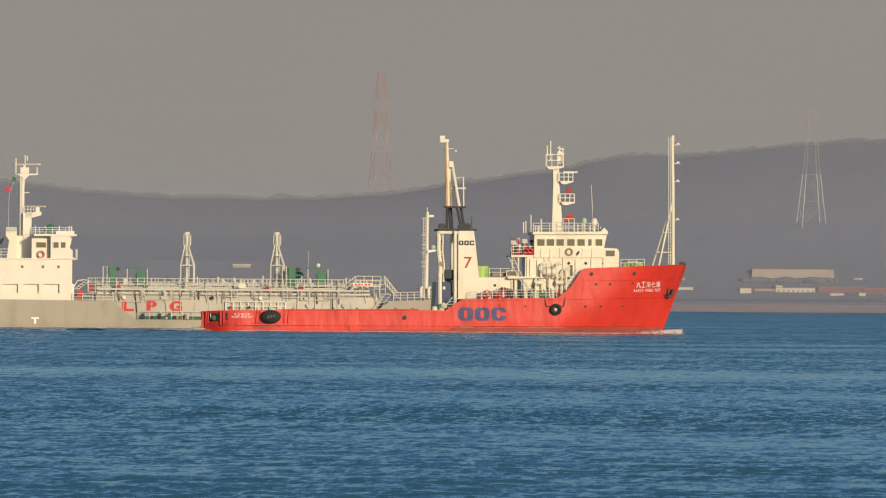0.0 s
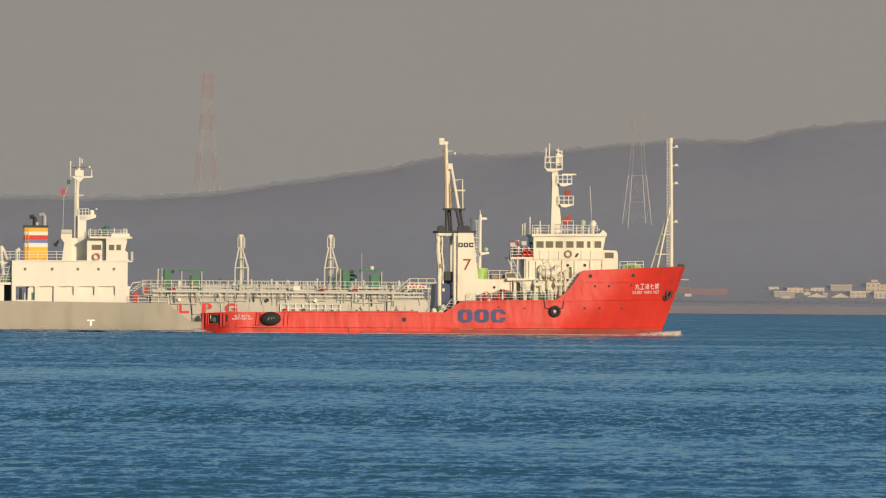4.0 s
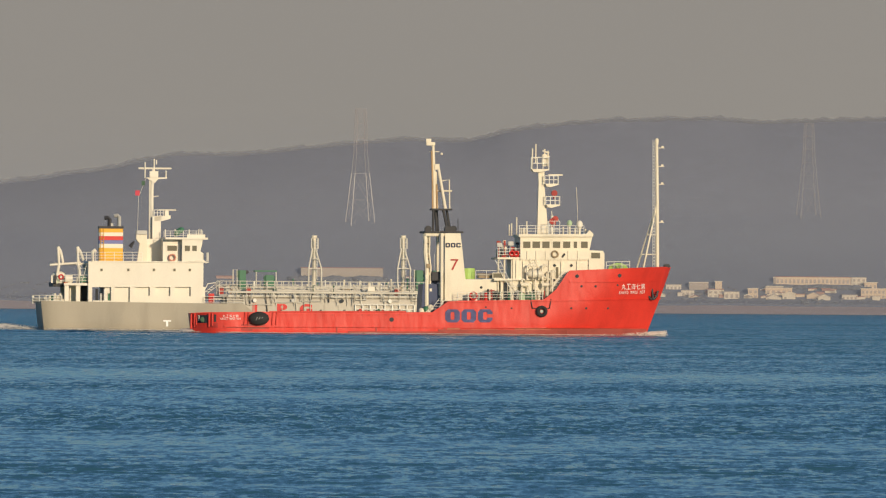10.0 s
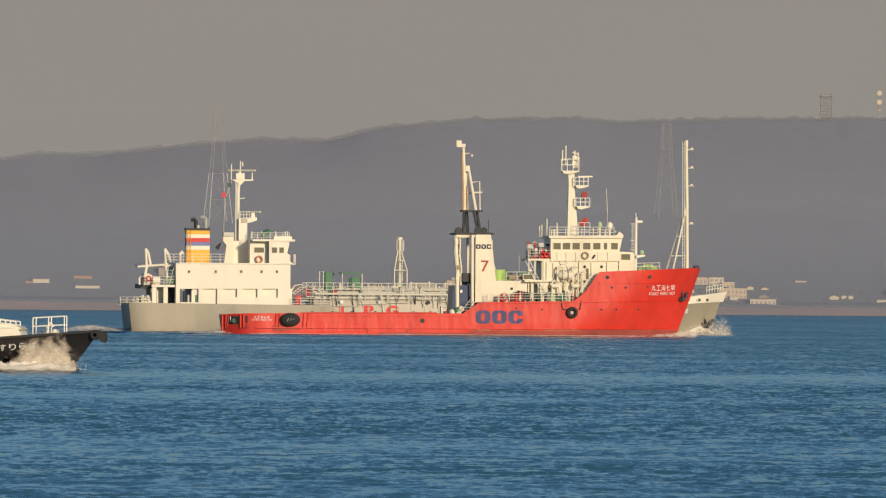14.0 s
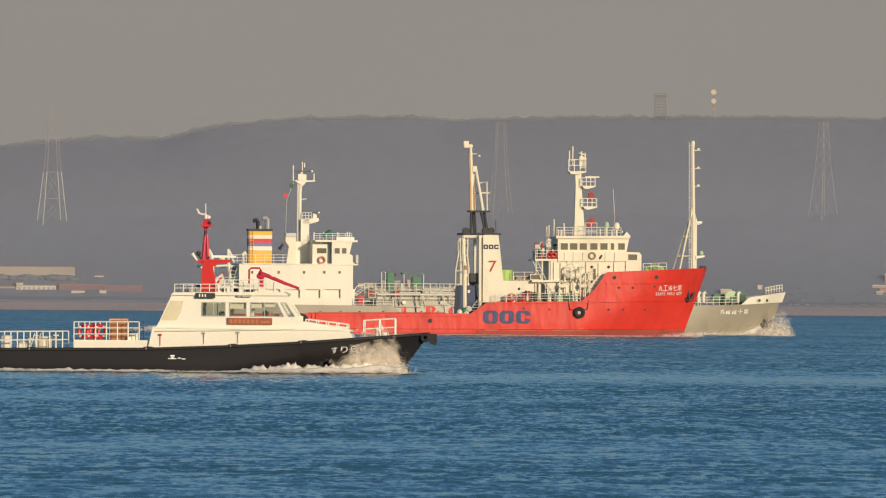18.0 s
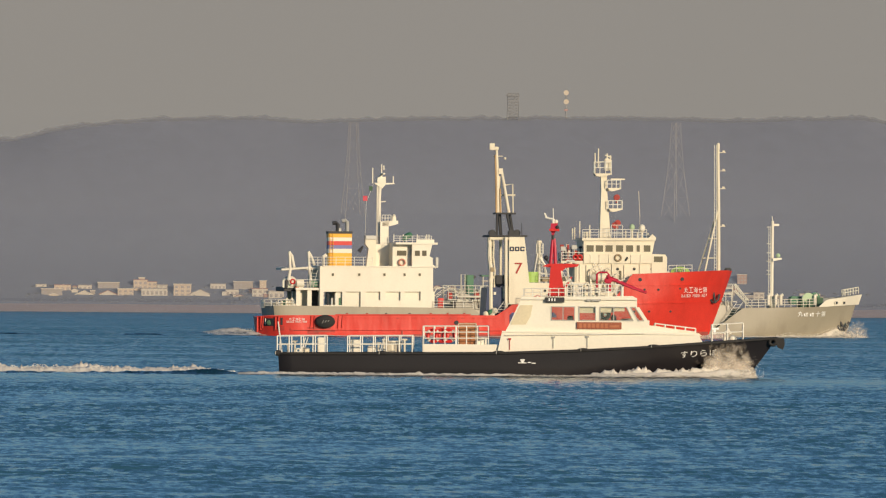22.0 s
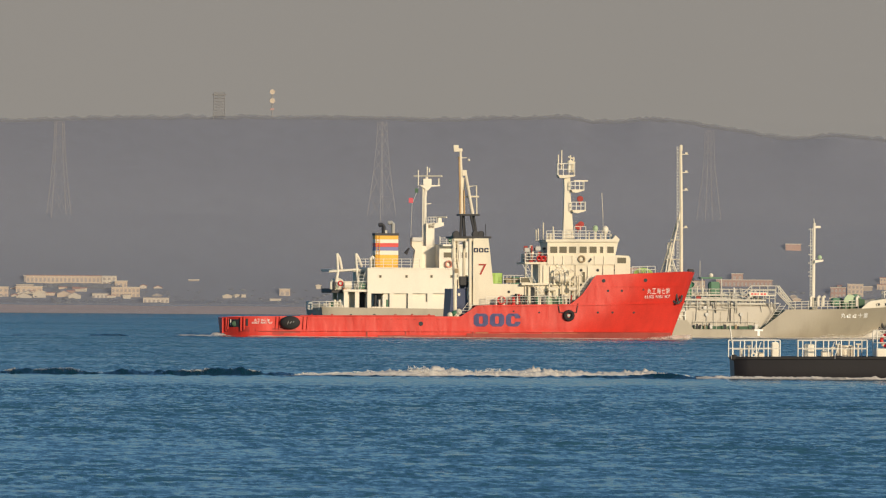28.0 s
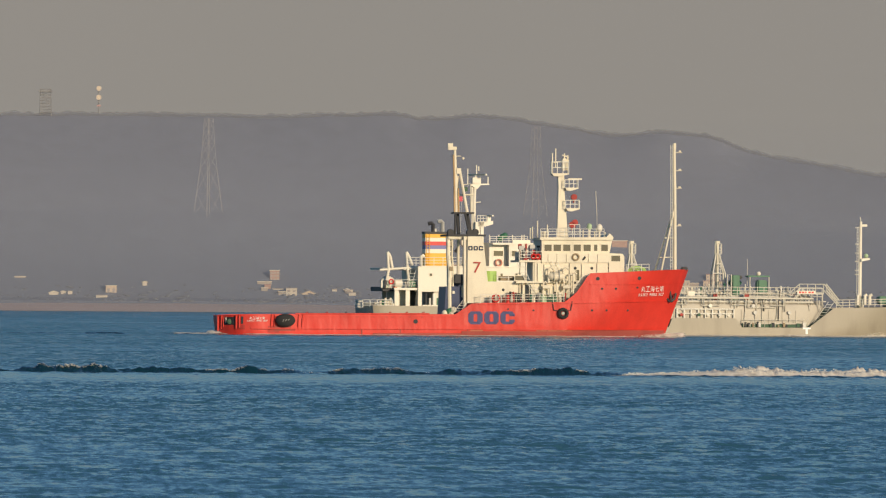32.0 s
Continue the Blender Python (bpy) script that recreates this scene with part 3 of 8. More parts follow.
def pane(parent, at_fn, u0, u1, v0, v1, y, material=None, frame_material=None, name="window", d=0.1):
    """A framed window in a side wall: the pane set back in a raised frame."""
    p, q = at_fn(u0, v1, y), at_fn(u1, v0, y)
    win = part(name, box(p.x, q.x, y - 0.015, y + 0.05, p.z, q.z), material or GLASS, parent)
    f = bmesh.new()
    for a in ((p.x - d, q.x + d, q.z, q.z + d), (p.x - d, q.x + d, p.z - d, p.z), (p.x - d, p.x, p.z, q.z), (q.x, q.x + d, p.z, q.z)):
        box(a[0], a[1], y - 0.05, y + 0.02, a[2], a[3], f)
    part("window_frame", f, frame_material or CREAM, win)
    return win


def porthole(parent, at_fn, u, v, y, r=0.17, square=False):
    p = at_fn(u, v, y)
    bm = box(p.x - r, p.x + r, y - 0.04, y + 0.03, p.z - r, p.z + r, bevel=0.03) if square else disc(p.x, y, p.z, r, 0.08)
    return part("porthole", bm, DARKFILL, parent)


SCANNERS = []


def scanner(parent, center, half, thick, high, material, turn_time, along, label):
    """A turning radar bar: half a turn takes turn_time seconds; it lies along the ship at the time along."""
    ob = part("radar_scanner", box(-half, half, -thick, thick, -high, high, bevel=min(thick, high) * 0.5), material, parent, label)
    SCANNERS.append((ob, center, turn_time, along))
    return ob


def ladder(parent, a, b, width, material, rung=0.35, r=0.03, name="ladder"):
    """Two stiles along x with rungs between."""
    a, b = Vector(a), Vector(b)
    w = Vector((width / 2, 0, 0))
    bm = tube([a - w, b - w], r, None, 5)
    tube([a + w, b + w], r, bm, 5)
    n = max(2, int((b - a).length / rung))
    for i in range(1, n):
        p = a + (b - a) * i / n
        tube([p - w, p + w], r * 0.8, bm, 4)
    return part(name, bm, material, parent)


def supply():
    ship = thing("supply_ship", "red offshore supply ship with cream bridge house on the sea", "ship")
    R = red_at
    B, keel = 5.4, -1.8
    deck = lerp_table([(R(u, v, -B).x, R(u, v, -B).z) for u, v in (
        (340, 553), (400, 550), (500, 549.5), (742, 550), (789, 550), (817, 531), (840, 529.5), (986, 528), (998, 519), (1008, 510),
        (1018, 496), (1027, 482), (1033, 476), (1110, 473), (1204, 469), (1225, 470))])
    x0, x1 = R(361, 560, -3).x, R(1216, 470).x
    xw = R(1181, 590).x
    stern = lambda q: x0 + 0.5 * (1 - q)
    bow = lambda q: xw - 1.2 + (x1 - xw + 1.2) * max(0, (q - 0.05) / 0.95) ** 0.9
    half = lambda s, q: B * fair(s, q, 0.86, 0.70, 0.62, 0.055)
    tops = [R(u, 0, -B).x for u in (500, 742, 789, 803, 817, 840, 986, 992, 998, 1003, 1008, 1013, 1018, 1023, 1027, 1033)]
    st = sorted(set([0, 0.006, 0.014, 0.025, 0.04, 0.055, 0.08, 0.12] + [(x - x0) / (x1 - x0) for x in tops]
                    + [0.82 + 0.18 * i / 14 for i in range(15)] + [0.68, 0.72]))
    hull, plank = hull_mesh(st, stern, bow, deck, half, keel, 1.05)
    body = smooth(part("hull", hull, RED, ship), 35)
    part("deck", plank, DECKGREEN, ship, "worn green steel deck")
    skin = hull_plan(None, st, stern, bow, deck, half, keel)
    # boot topping and rubbing strakes, laid on the side
    def strake(pts, h, mat, name, proud=0.08, label=""):
        bm = bmesh.new()
        prev = None
        n = 60
        us = np.interp(np.linspace(0, 1, n), np.linspace(0, 1, len(pts)), [p[0] for p in pts])
        vs = np.interp(us, [p[0] for p in pts], [p[1] for p in pts])
        for u, v in zip(us, vs):
            p = R(u, v, -B)
            ringv = []
            for dz, dy in ((-h, -0.05), (-h, proud), (h, proud), (h, -0.05)):
                ringv.append(bm.verts.new((p.x, -skin(p.x, p.z + dz) - dy, p.z + dz)))
            if prev:
                for j in range(4):
                    bm.faces.new((prev[j], ringv[j], ringv[(j + 1) % 4], prev[(j + 1) % 4]))
            prev = ringv
        return part(name, bm, mat, ship, label)
    for pts, h in ((((372, 591), (640, 592)), 0.30), (((640, 591), (800, 591.5)), 0.45), (((800, 590), (1000, 590.5)), 0.58), (((1000, 590), (1178, 591)), 0.70)):
        strake(pts, h, RUST, "boot_topping", 0.1, "dull rust-stained band along the waterline")
    strake([(420, 575), (800, 576.5), (1080, 578)], 0.06, RED, "rubbing_strake", 0.2)
    strake([(830, 532), (990, 530), (1203, 526)], 0.05, RED, "rubbing_strake", 0.14)
    strake([(1032, 496), (1120, 496), (1205, 494)], 0.05, RED, "rubbing_strake", 0.12)
    strake([(500, 554), (742, 554), (790, 555)], 0.04, RED, "rubbing_strake", 0.1)
    strake([(1090, 578), (1140, 577), (1180, 575)], 0.04, RED, "rubbing_strake", 0.1)
    for u in (620, 690, 811, 955, 1030):
        p = R(u, 583, -B)
        part("draught_bar", box(p.x - 0.06, p.x + 0.06, -skin(p.x, p.z) - 0.09, -skin(p.x, p.z) + 0.1, p.z - 0.4, p.z + 0.35), RUST, ship)
    # Near-black bars paint the shade inside the freeing slots.
    for u in (612, 640, 664, 676, 690, 706, 728, 748):
        p = R(u, 554.3, -B)
        part("freeing_slot", box(p.x - 0.16, p.x + 0.16, -skin(p.x, p.z) - 0.03, -skin(p.x, p.z) + 0.1, p.z - 0.05, p.z + 0.05), DARKFILL, ship)
    part("cap_rail", tube([R(u, 549.3, -B + 0.02) for u in (500, 560, 620, 680, 742)], 0.09, None, 6), RED, ship)
    for u in (520, 556, 590, 632, 670, 700, 730):
        part("cleat", tube([R(u, 549.5, -B + 0.1), R(u, 546.5, -B + 0.1), R(u + 3, 546.3, -B + 0.1)], 0.06), (RED, DULLRED, SOOT)[u % 3], ship)
    # company mark as plain blocks
    for i in range(3):
        a, b = R(812 + i * 29, 568, -B), R(838 + i * 29, 545, -B)
        part("mark", open_ring(a.x, b.x, a.z, b.z, -B - 0.035, 0.58, i == 2, 0.5), BLUE, ship, "faded blue block mark")
    for i in range(3):
        a, b = R(812 + i * 9.5, 435, -4.1), R(820 + i * 9.5, 427, -4.1)
        part("mark", open_ring(a.x, b.x, a.z, b.z, -4.14, 0.15, i == 2), NAVY, ship, "dark block mark on the funnel")
    # names
    paint_on("丸工海七第", R, 1126, 510, 1172, 0.6, skin, ship, MARK, "ship_name", "white painted ship's name", 0.03)
    paint_on("KAIKO MARU NO7", R, 1122, 518, 1172, 0.33, skin, ship, MARK, "ship_name", "white painted ship's name", 0.03)
    paint_on("丸工海七第", R, 417, 559, 446, 0.28, skin, ship, MARK, "ship_name")
    paint_on("KAIKO MARU NO7", R, 413, 563, 450, 0.2, skin, ship, MARK, "ship_name")
    # portholes as near-black discs, stern openings as near-black plates painting their inner shade
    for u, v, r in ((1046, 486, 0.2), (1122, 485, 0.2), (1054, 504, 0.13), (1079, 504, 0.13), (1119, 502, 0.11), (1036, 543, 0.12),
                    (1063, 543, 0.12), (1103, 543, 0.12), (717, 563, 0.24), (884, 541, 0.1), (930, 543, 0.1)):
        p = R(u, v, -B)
        part("porthole", disc(p.x, -skin(p.x, p.z), p.z, r, 0.12), DARKFILL, ship)
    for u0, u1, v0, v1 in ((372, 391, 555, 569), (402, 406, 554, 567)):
        port = patch_on(R, u0, u1, v0, v1, skin, ship, DARKFILL, "stern_port", "near-black plate for the shade of a stern opening", 0.012)
        if u1 - u0 > 10:
            p = R(383, 563, -4.6)
            part("valve", ball((p.x, -skin(p.x, p.z) - 0.02, p.z), 0.3, None, 1.2, 0.35, 1), DECKGREEN, port, "green winch inside the opening")
            q = R(376, 560, -4.6)
            part("pipe", tube([(q.x, -skin(q.x, q.z) - 0.05, q.z - 0.35), (q.x, -skin(q.x, q.z) - 0.05, q.z + 0.3)], 0.05), RAIL, port)
    for u, v0, v1 in ((363, 553, 580), (369, 552, 576), (393.5, 552, 576), (399, 552, 574)):
        p, q = R(u, v0, -5), R(u, v1, -5)
        part("frame_post", tube([(p.x, -skin(p.x, p.z) - 0.05, p.z), (q.x, -skin(q.x, q.z) - 0.05, q.z)], 0.11, None, 6), RED, ship)
    # worn plates of the stern quarter
    for u0, u1, v0, v1 in ((361, 372, 570, 578), (392, 409, 569, 577), (424, 458, 574, 578), (450, 470, 571, 583), (476, 500, 574, 580)):
        patch_on(R, u0, u1, v0, v1, skin, ship, DULLRED, "plate", "darker scuffed plate", 0.014)
    patch_on(R, 462, 492, 569, 580, skin, ship, RUST, "stain", "dark rubbed stain below the fender", 0.018)
    for u0, u1, v0, v1 in ((858, 905, 580, 584), (935, 1000, 579, 585), (815, 838, 578, 583)):
        patch_on(R, u0, u1, v0, v1, skin, ship, surface("pale_rust_scale", (0.50, 0.17, 0.10), 0.8, stain=0.8, grain=3, vary=0.3), "stain", "pale rusty scale above the waterline", 0.012)
    # fenders
    p = R(482, 561, -5.8)
    fender = part("stern_fender", ball((p.x, -skin(p.x, p.z) - 0.35, p.z), 1.0, None, 1.1, 0.5, 0.73, 20), RUBBER, ship, "big black rubber fender")
    for i in range(3):
        part("chain", tube([(p.x - 0.35 + 0.3 * i, -skin(p.x, p.z) - 0.86, p.z - 0.2 + 0.1 * i), (p.x - 0.2 + 0.3 * i, -skin(p.x, p.z) - 0.88, p.z + 0.15)], 0.03), GALV, fender)
    p = R(983.5, 548.5, -5.7)
    tyre = part("tyre", ring((p.x, -skin(p.x, p.z) - 0.22, p.z), 0.44, 0.19), RUBBER, ship, "black tyre fender on ropes")
    part("tyre_core", disc(p.x, -skin(p.x, p.z) - 0.1, p.z, 0.17, 0.1), GALV, tyre)
    for du in (-19, 17):
        q = R(983 + du, 527, -5.6)
        mid = R(983 + du * 0.85, 543, -5.6)
        part("rope", tube([(q.x, -B - 0.08, q.z), (mid.x, -B - 0.12, mid.z), (p.x + du * 0.012, -B - 0.15, p.z + 0.3)], 0.05), SOOT, tyre)
    for u in (456, 462, 505, 512, 372):
        p = R(u, 562, -5.4)
        part("side_fender", tube([(p.x, -skin(p.x, p.z) - 0.1, p.z - 0.65), (p.x + 0.1, -skin(p.x, p.z) - 0.1, p.z + 0.7)], 0.07), RED, ship)
    # anchor in its pocket
    p = R(1183, 517, -2)
    y = skin(p.x, p.z)
    an = tube([(p.x - 0.1, -y - 0.2, p.z + 0.7), (p.x + 0.1, -y - 0.25, p.z - 0.5)], 0.12)
    tube([(p.x - 0.55, -y - 0.1, p.z - 0.1), (p.x - 0.2, -y - 0.25, p.z - 0.55), (p.x + 0.1, -y - 0.3, p.z - 0.6), (p.x + 0.45, -y - 0.2, p.z - 0.3), (p.x + 0.6, -y - 0.05, p.z + 0.3)], 0.13, an)
    part("anchor", an, SOOT, ship, "dark stowed anchor")
    # foremast
    f = R(1192, 470)
    fm = part("foremast", tube([f - Vector((0, 0, 1)), R(1191, 356), R(1189, 243)], 0.2, None, 10, 0.16), CREAM, ship, "tall cream foremast")
    ladder(fm, R(1185.5, 470, -0.3), R(1184, 243, -0.3), 0.22, RAIL)
    for v in (257, 290, 322, 390):
        p = R(1194, v)
        lampb = box(p.x - 0.2, p.x + 0.55, -0.12, 0.12, p.z - 0.04, p.z + 0.04)
        box(p.x + 0.2, p.x + 0.45, -0.12, 0.12, p.z - 0.04, p.z + 0.22, lampb)
        part("mast_lamp", lampb, CREAM, fm)
    for u in (1155, 1166):
        part("stay", tube([R(u, 474, -0.6 if u > 1160 else 0.6), R(1190, 358)], 0.1), CREAM, fm)
    for ua, ub, v in ((1172, 1190, 412), (1163, 1190, 447)):
        part("brace", tube([R(ua, v, -0.2), R(ub, v)], 0.06), CREAM, fm)
    part("mast_head", box(R(1187, 0).x, R(1192, 0).x, -0.25, 0.25, R(1188, 252).z, R(1188, 240).z, bevel=0.05), CREAM, fm)
    # forecastle gear
    p = R(1120, 473, -2)
    rope = bmesh.new()
    for i in range(6):
        ring((p.x - 0.5 + 0.22 * i, -2.6 + 0.25 * i, p.z - 0.05), 0.66 - 0.06 * abs(i - 2.5), 0.07, "y", rope, 20, 6)
    part("mooring_rope", rope, LIME, ship, "coil of lime green mooring rope")
    part("windlass", disc(p.x + 2.2, -1.0, p.z - 0.35, 0.5, 2.4), GREEN, ship)
    p = R(1209, 466, 0)
    part("fairlead", box(p.x - 0.35, p.x + 0.3, -0.6, 0.6, p.z - 0.3, p.z + 0.1, bevel=0.08), SOOT, ship)
    railing(ship, [R(1098, 473, -4.6), R(1140, 472, -4.3)], 0.75, RAIL, 0.8, 2, 0.03)
    # bridge house
    H = 4.3
    house = part("bridge_house", solid(side(R, -H, (932, 530), (932, 456), (1093, 452), (1094, 500), (1030, 530)), -H, H), CREAM, ship, "cream painted lower bridge house")
    part("fore_house", solid(side(R, -3.6, (1066, 458), (1068, 440), (1091, 441), (1094, 446), (1094, 476), (1066, 476)), -4.45, 4.45), CREAM, house)
    pane(house, R, 1071, 1087, 444.5, 454.5, -4.46)
    part("bulwark", solid(side(R, -4.5, (945, 457), (945, 440), (1069, 440.5), (1069, 457)), -4.5, 4.5), CREAM, house)
    wheel = part("wheelhouse", solid(side(R, -4, (945, 441), (945, 414), (1068, 413), (1073, 416), (1068, 441)), -4.0, 4.0), CREAM, ship, "cream wheelhouse with a row of windows")
    part("visor", solid(side(R, -4.2, (942, 416), (942, 411.5), (1062, 411), (1068, 404), (1075, 411), (1074, 416)), -4.25, 4.25), CREAM, wheel)
    for u0, u1 in ((950, 963), (966.5, 980), (984, 997), (1003, 1016), (1021, 1034), (1040, 1046), (1053, 1065)):
        pane(wheel, R, u0, u1, 424.5, 436, -4.0)
    for u, v in ((1006, 467), (1036, 467), (1068, 467), (952, 498), (1005, 493)):
        porthole(house, R, u, v, -H, 0.16)
    part("ring_buoy", ring(R(1006.5, 447, -4.6), 0.33, 0.1), WOOD, house)
    part("hose_reel", tube([R(1020, 452, -4.6), R(1024, 446, -4.6)], 0.1), SOOT, house)
    for u in (957, 973, 990, 1030, 1047):
        part("stiffener", tube([R(u, 456, -4.54), R(u, 441, -4.54)], 0.05), CREAM, house)
    # aft bridge deck, stairs and boat
    part("aft_deck", solid(side(R, -4, (904, 456), (904, 452.5), (946, 452.5), (946, 456)), -4.4, 4.4), CREAM, house)
    railing(house, [R(946, 453, -4.4), R(905, 453, -4.4), R(905, 453, 4.4)], 0.95, RAIL, 1.0, 3)
    for i, u in enumerate((930, 938)):
        part("ring_buoy", ring(R(u, 446, -4.55), 0.24, 0.08), SCARLET, house, "red and white ring buoy")
    part("locker", box(R(924, 0).x, R(940, 0).x, -4.2, -3.2, R(930, 453).z, R(930, 441).z, bevel=0.05), DULLRED, house)
    for u in (906, 917, 930):
        part("pillar", tube([R(u, 530, -4.1), R(u, 454, -4.1)], 0.1), CREAM, house)
    part("upper_deck", solid(side(R, -4, (898, 494), (898, 490.5), (1000, 490), (1000, 493)), -4.7, -2), CREAM, house)
    ladder(house, R(921, 492, -4.5), R(904, 456, -4.5), 0.5, RAIL)
    ladder(house, R(985, 490, -4.75), R(968, 455, -4.75), 0.6, RAIL)
    ladder(house, R(944, 527, -4.8), R(924, 494, -4.8), 0.6, RAIL)
    # No doorway is cut: a near-black block paints its shade.
    door = part("door", box(R(912, 0).x, R(922, 0).x, -4.36, -4.25, R(912, 527).z, R(912, 497).z), DARKFILL, house, "near-black block for the shade of an open doorway")
    part("door_frame", tube([R(911, 528, -4.4), R(911, 496, -4.4), R(923, 496, -4.4), R(923, 528, -4.4)], 0.06, None, 4), CREAM, door)
    part("cross_wall", box(R(905, 0).x, R(934, 0).x, -4.25, 3.5, R(905, 528).z, R(905, 494).z), CREAM, house)
    boat = part("rescue_boat", ball(R(971, 482, -4.9), 0.8, None, 1.25, 0.7, 0.62, 20), CREAM, ship, "pale covered rescue boat in its davit")
    for u in (957, 984):
        part("davit", tube([R(u, 492, -5.0), R(u, 470, -5.0), R(u + 4, 466, -5.0), R(u + 9, 468, -5.0)], 0.12), CREAM, boat)
    part("strap", ring(R(967, 481.5, -4.9), 0.62, 0.05, "x"), CREAM, boat)
    part("strap", ring(R(976, 481.5, -4.9), 0.62, 0.05, "x"), GALV, boat)
    for u in (953, 990):
        part("raft_canister", tube([R(u, 501, -4.9) - Vector((0.4, 0, 0)), R(u, 501, -4.9) + Vector((0.4, 0, 0))], 0.24, None, 10), CREAM, ship)
    for u, w, h, m in ((948, 0.3, 0.7, PALEGREEN), (959, 0.3, 0.6, DECKGREEN), (967, 0.35, 0.65, GREEN), (978, 0.2, 1.1, CREAM), (985, 0.3, 0.6, SOOT)):
        p = R(u, 528, -4.75)
        part("deck_locker", box(p.x - w, p.x + w, -4.95, -4.5, p.z - 0.2, p.z + h, bevel=0.05), m, ship, "deck locker under the bridge wing")
    # Framed panes laid on the wall; dark glass stands for the openings' shade.
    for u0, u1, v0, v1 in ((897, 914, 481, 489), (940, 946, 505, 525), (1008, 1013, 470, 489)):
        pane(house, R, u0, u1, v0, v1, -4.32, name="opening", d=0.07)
    for i, (u, v0, v1) in enumerate(((948, 527, 494), (960, 527, 500), (972, 527, 492), (985, 527, 490), (994, 522, 480), (1002, 516, 478))):
        part("vent_pipe", tube([R(u, v0, -4.85), R(u, v1, -4.85), R(u + 3, v1 - 3, -4.85), R(u + 6, v1, -4.85)], 0.1), CREAM, ship)
    ladder(ship, R(1000, 513, -4.9), R(1027, 476, -4.9), 0.5, RAIL)
    for u, v, m in ((852, 523, GALV), (858, 521, DECKRED), (866, 522, WHITE), (876, 523, DECKRED), (884, 520, SCARLET), (892, 521, SOOT), (926, 520, GREEN), (931, 523, CREAM), (936, 521, SOOT), (946, 519, GREEN), (952, 522, PALEGREEN), (957, 524, GALV), (962, 519, PALEGREEN), (968, 521, GREEN), (976, 522, CREAM)):
        p = R(u, v, -4.7)
        part("deck_gear", tube([p - Vector((0, 0, 0.55)), p + Vector((0, 0, 0.3))], 0.22, None, 8, 0.16), m, ship)
    railing(ship, [R(834, 529, -5.2), R(985, 527.5, -5.2)], 0.85, RAIL, 1.1, 3)
    part("hose_frame", ring(R(862, 521, -5.1), 0.4, 0.07), SCARLET, ship)
    rg = random.Random(8)
    for i in range(22):
        u, v = rg.uniform(906, 944), rg.uniform(424, 452)
        p = R(u, v, rg.uniform(-4.2, -1.0))
        w, h = rg.uniform(0.08, 0.3), rg.uniform(0.1, 0.35)
        g = box(p.x - w, p.x + w, p.y - 0.15, p.y + 0.15, p.z - h, p.z + h, bevel=0.03)
        tube([(p.x, p.y, R(u, 453).z), (p.x, p.y, p.z)], 0.05, g, 5)
        part("deck_gear", g, rg.choice((SOOT, GALV, DULLRED, CREAM, DARKFILL, DULLRED)), house)
    for i in range(26):
        u = rg.uniform(846, 990)
        p = R(u, 527, rg.uniform(-5.0, -4.3))
        h = rg.uniform(0.3, 1.1)
        g = tube([p, p + Vector((rg.uniform(-0.1, 0.1), 0, h))], rg.uniform(0.05, 0.14), None, 7)
        if i % 2:
            tube([p + Vector((-0.3, 0, h * 0.8)), p + Vector((0.3, 0, h * 0.9))], 0.05, g, 5)
        part("deck_gear", g, rg.choice((SOOT, DULLRED, DECKGREEN, WOOD, GALV, CREAM, DARKFILL)), ship)
    for u, v0, v1 in ((938, 490, 458), (950, 488, 460), (996, 486, 458), (1018, 494, 460), (1046, 494, 458), (1090, 474, 447)):
        part("wall_pipe", tube([R(u, v0, -4.42), R(u, v1, -4.42)], 0.045, None, 5), (CREAM, GALV)[int(u) % 2], house)
    part("wall_band", box(R(934, 0).x, R(1092, 0).x, -4.36, -4.3, R(1000, 491).z, R(1000, 489.6).z), CREAM, house)
    # mid house, tank and timber on it
    mid = part("mid_house", solid(side(R, -4, (836, 530), (838, 494), (844, 491.5), (906, 492), (906, 530)), -4.0, 4.0), CREAM, ship)
    porthole(mid, R, 876, 506, -4.0, 0.15)
    part("tank", tube([R(854, 491, -2.5), R(854, 474, -2.5), R(854, 472, -2.5)], 0.68, None, 14), LIME, ship, "lime green upright tank")
    for i in range(4):
        part("timber", box(R(868, 0).x, R(903, 0).x, -3.6 + 0.6 * i, -3.15 + 0.6 * i, R(868, 491).z + 0.1, R(868, 484).z + 0.06 * i, bevel=0.03), WOOD, ship)
    railing(ship, [R(866, 491, -3.9), R(905, 491, -3.9)], 0.9, RAIL, 1.2, 2)
    # funnel tower and crane mast
    fun = part("funnel", solid(side(R, -4, (811, 530), (811, 410), (838, 408), (841, 430), (848, 493), (848, 530)), -4.1, -2.3), CREAM, ship, "cream slab funnel with a numeral")
    paint_on("7", R, 822, 475.5, 836, 1.2, lambda x, z: 4.1, fun, DULLRED, "numeral", "red numeral seven")
    for ua, ub, uc, r in ((779.5, 777, 775.5, 0.24), (786, 784, 783, 0.09)):
        part("tower_post", tube([R(ua, 545, -3.6), R(ua - 0.6, 500, -3.6), R(ub + 2.2, 470, -3.6), R(ub - 0.8, 445, -3.6), R(uc + 0.8, 425, -3.6), R(uc, 410, -3.6)], r, None, 8), CREAM, ship, "rough cream tower post")
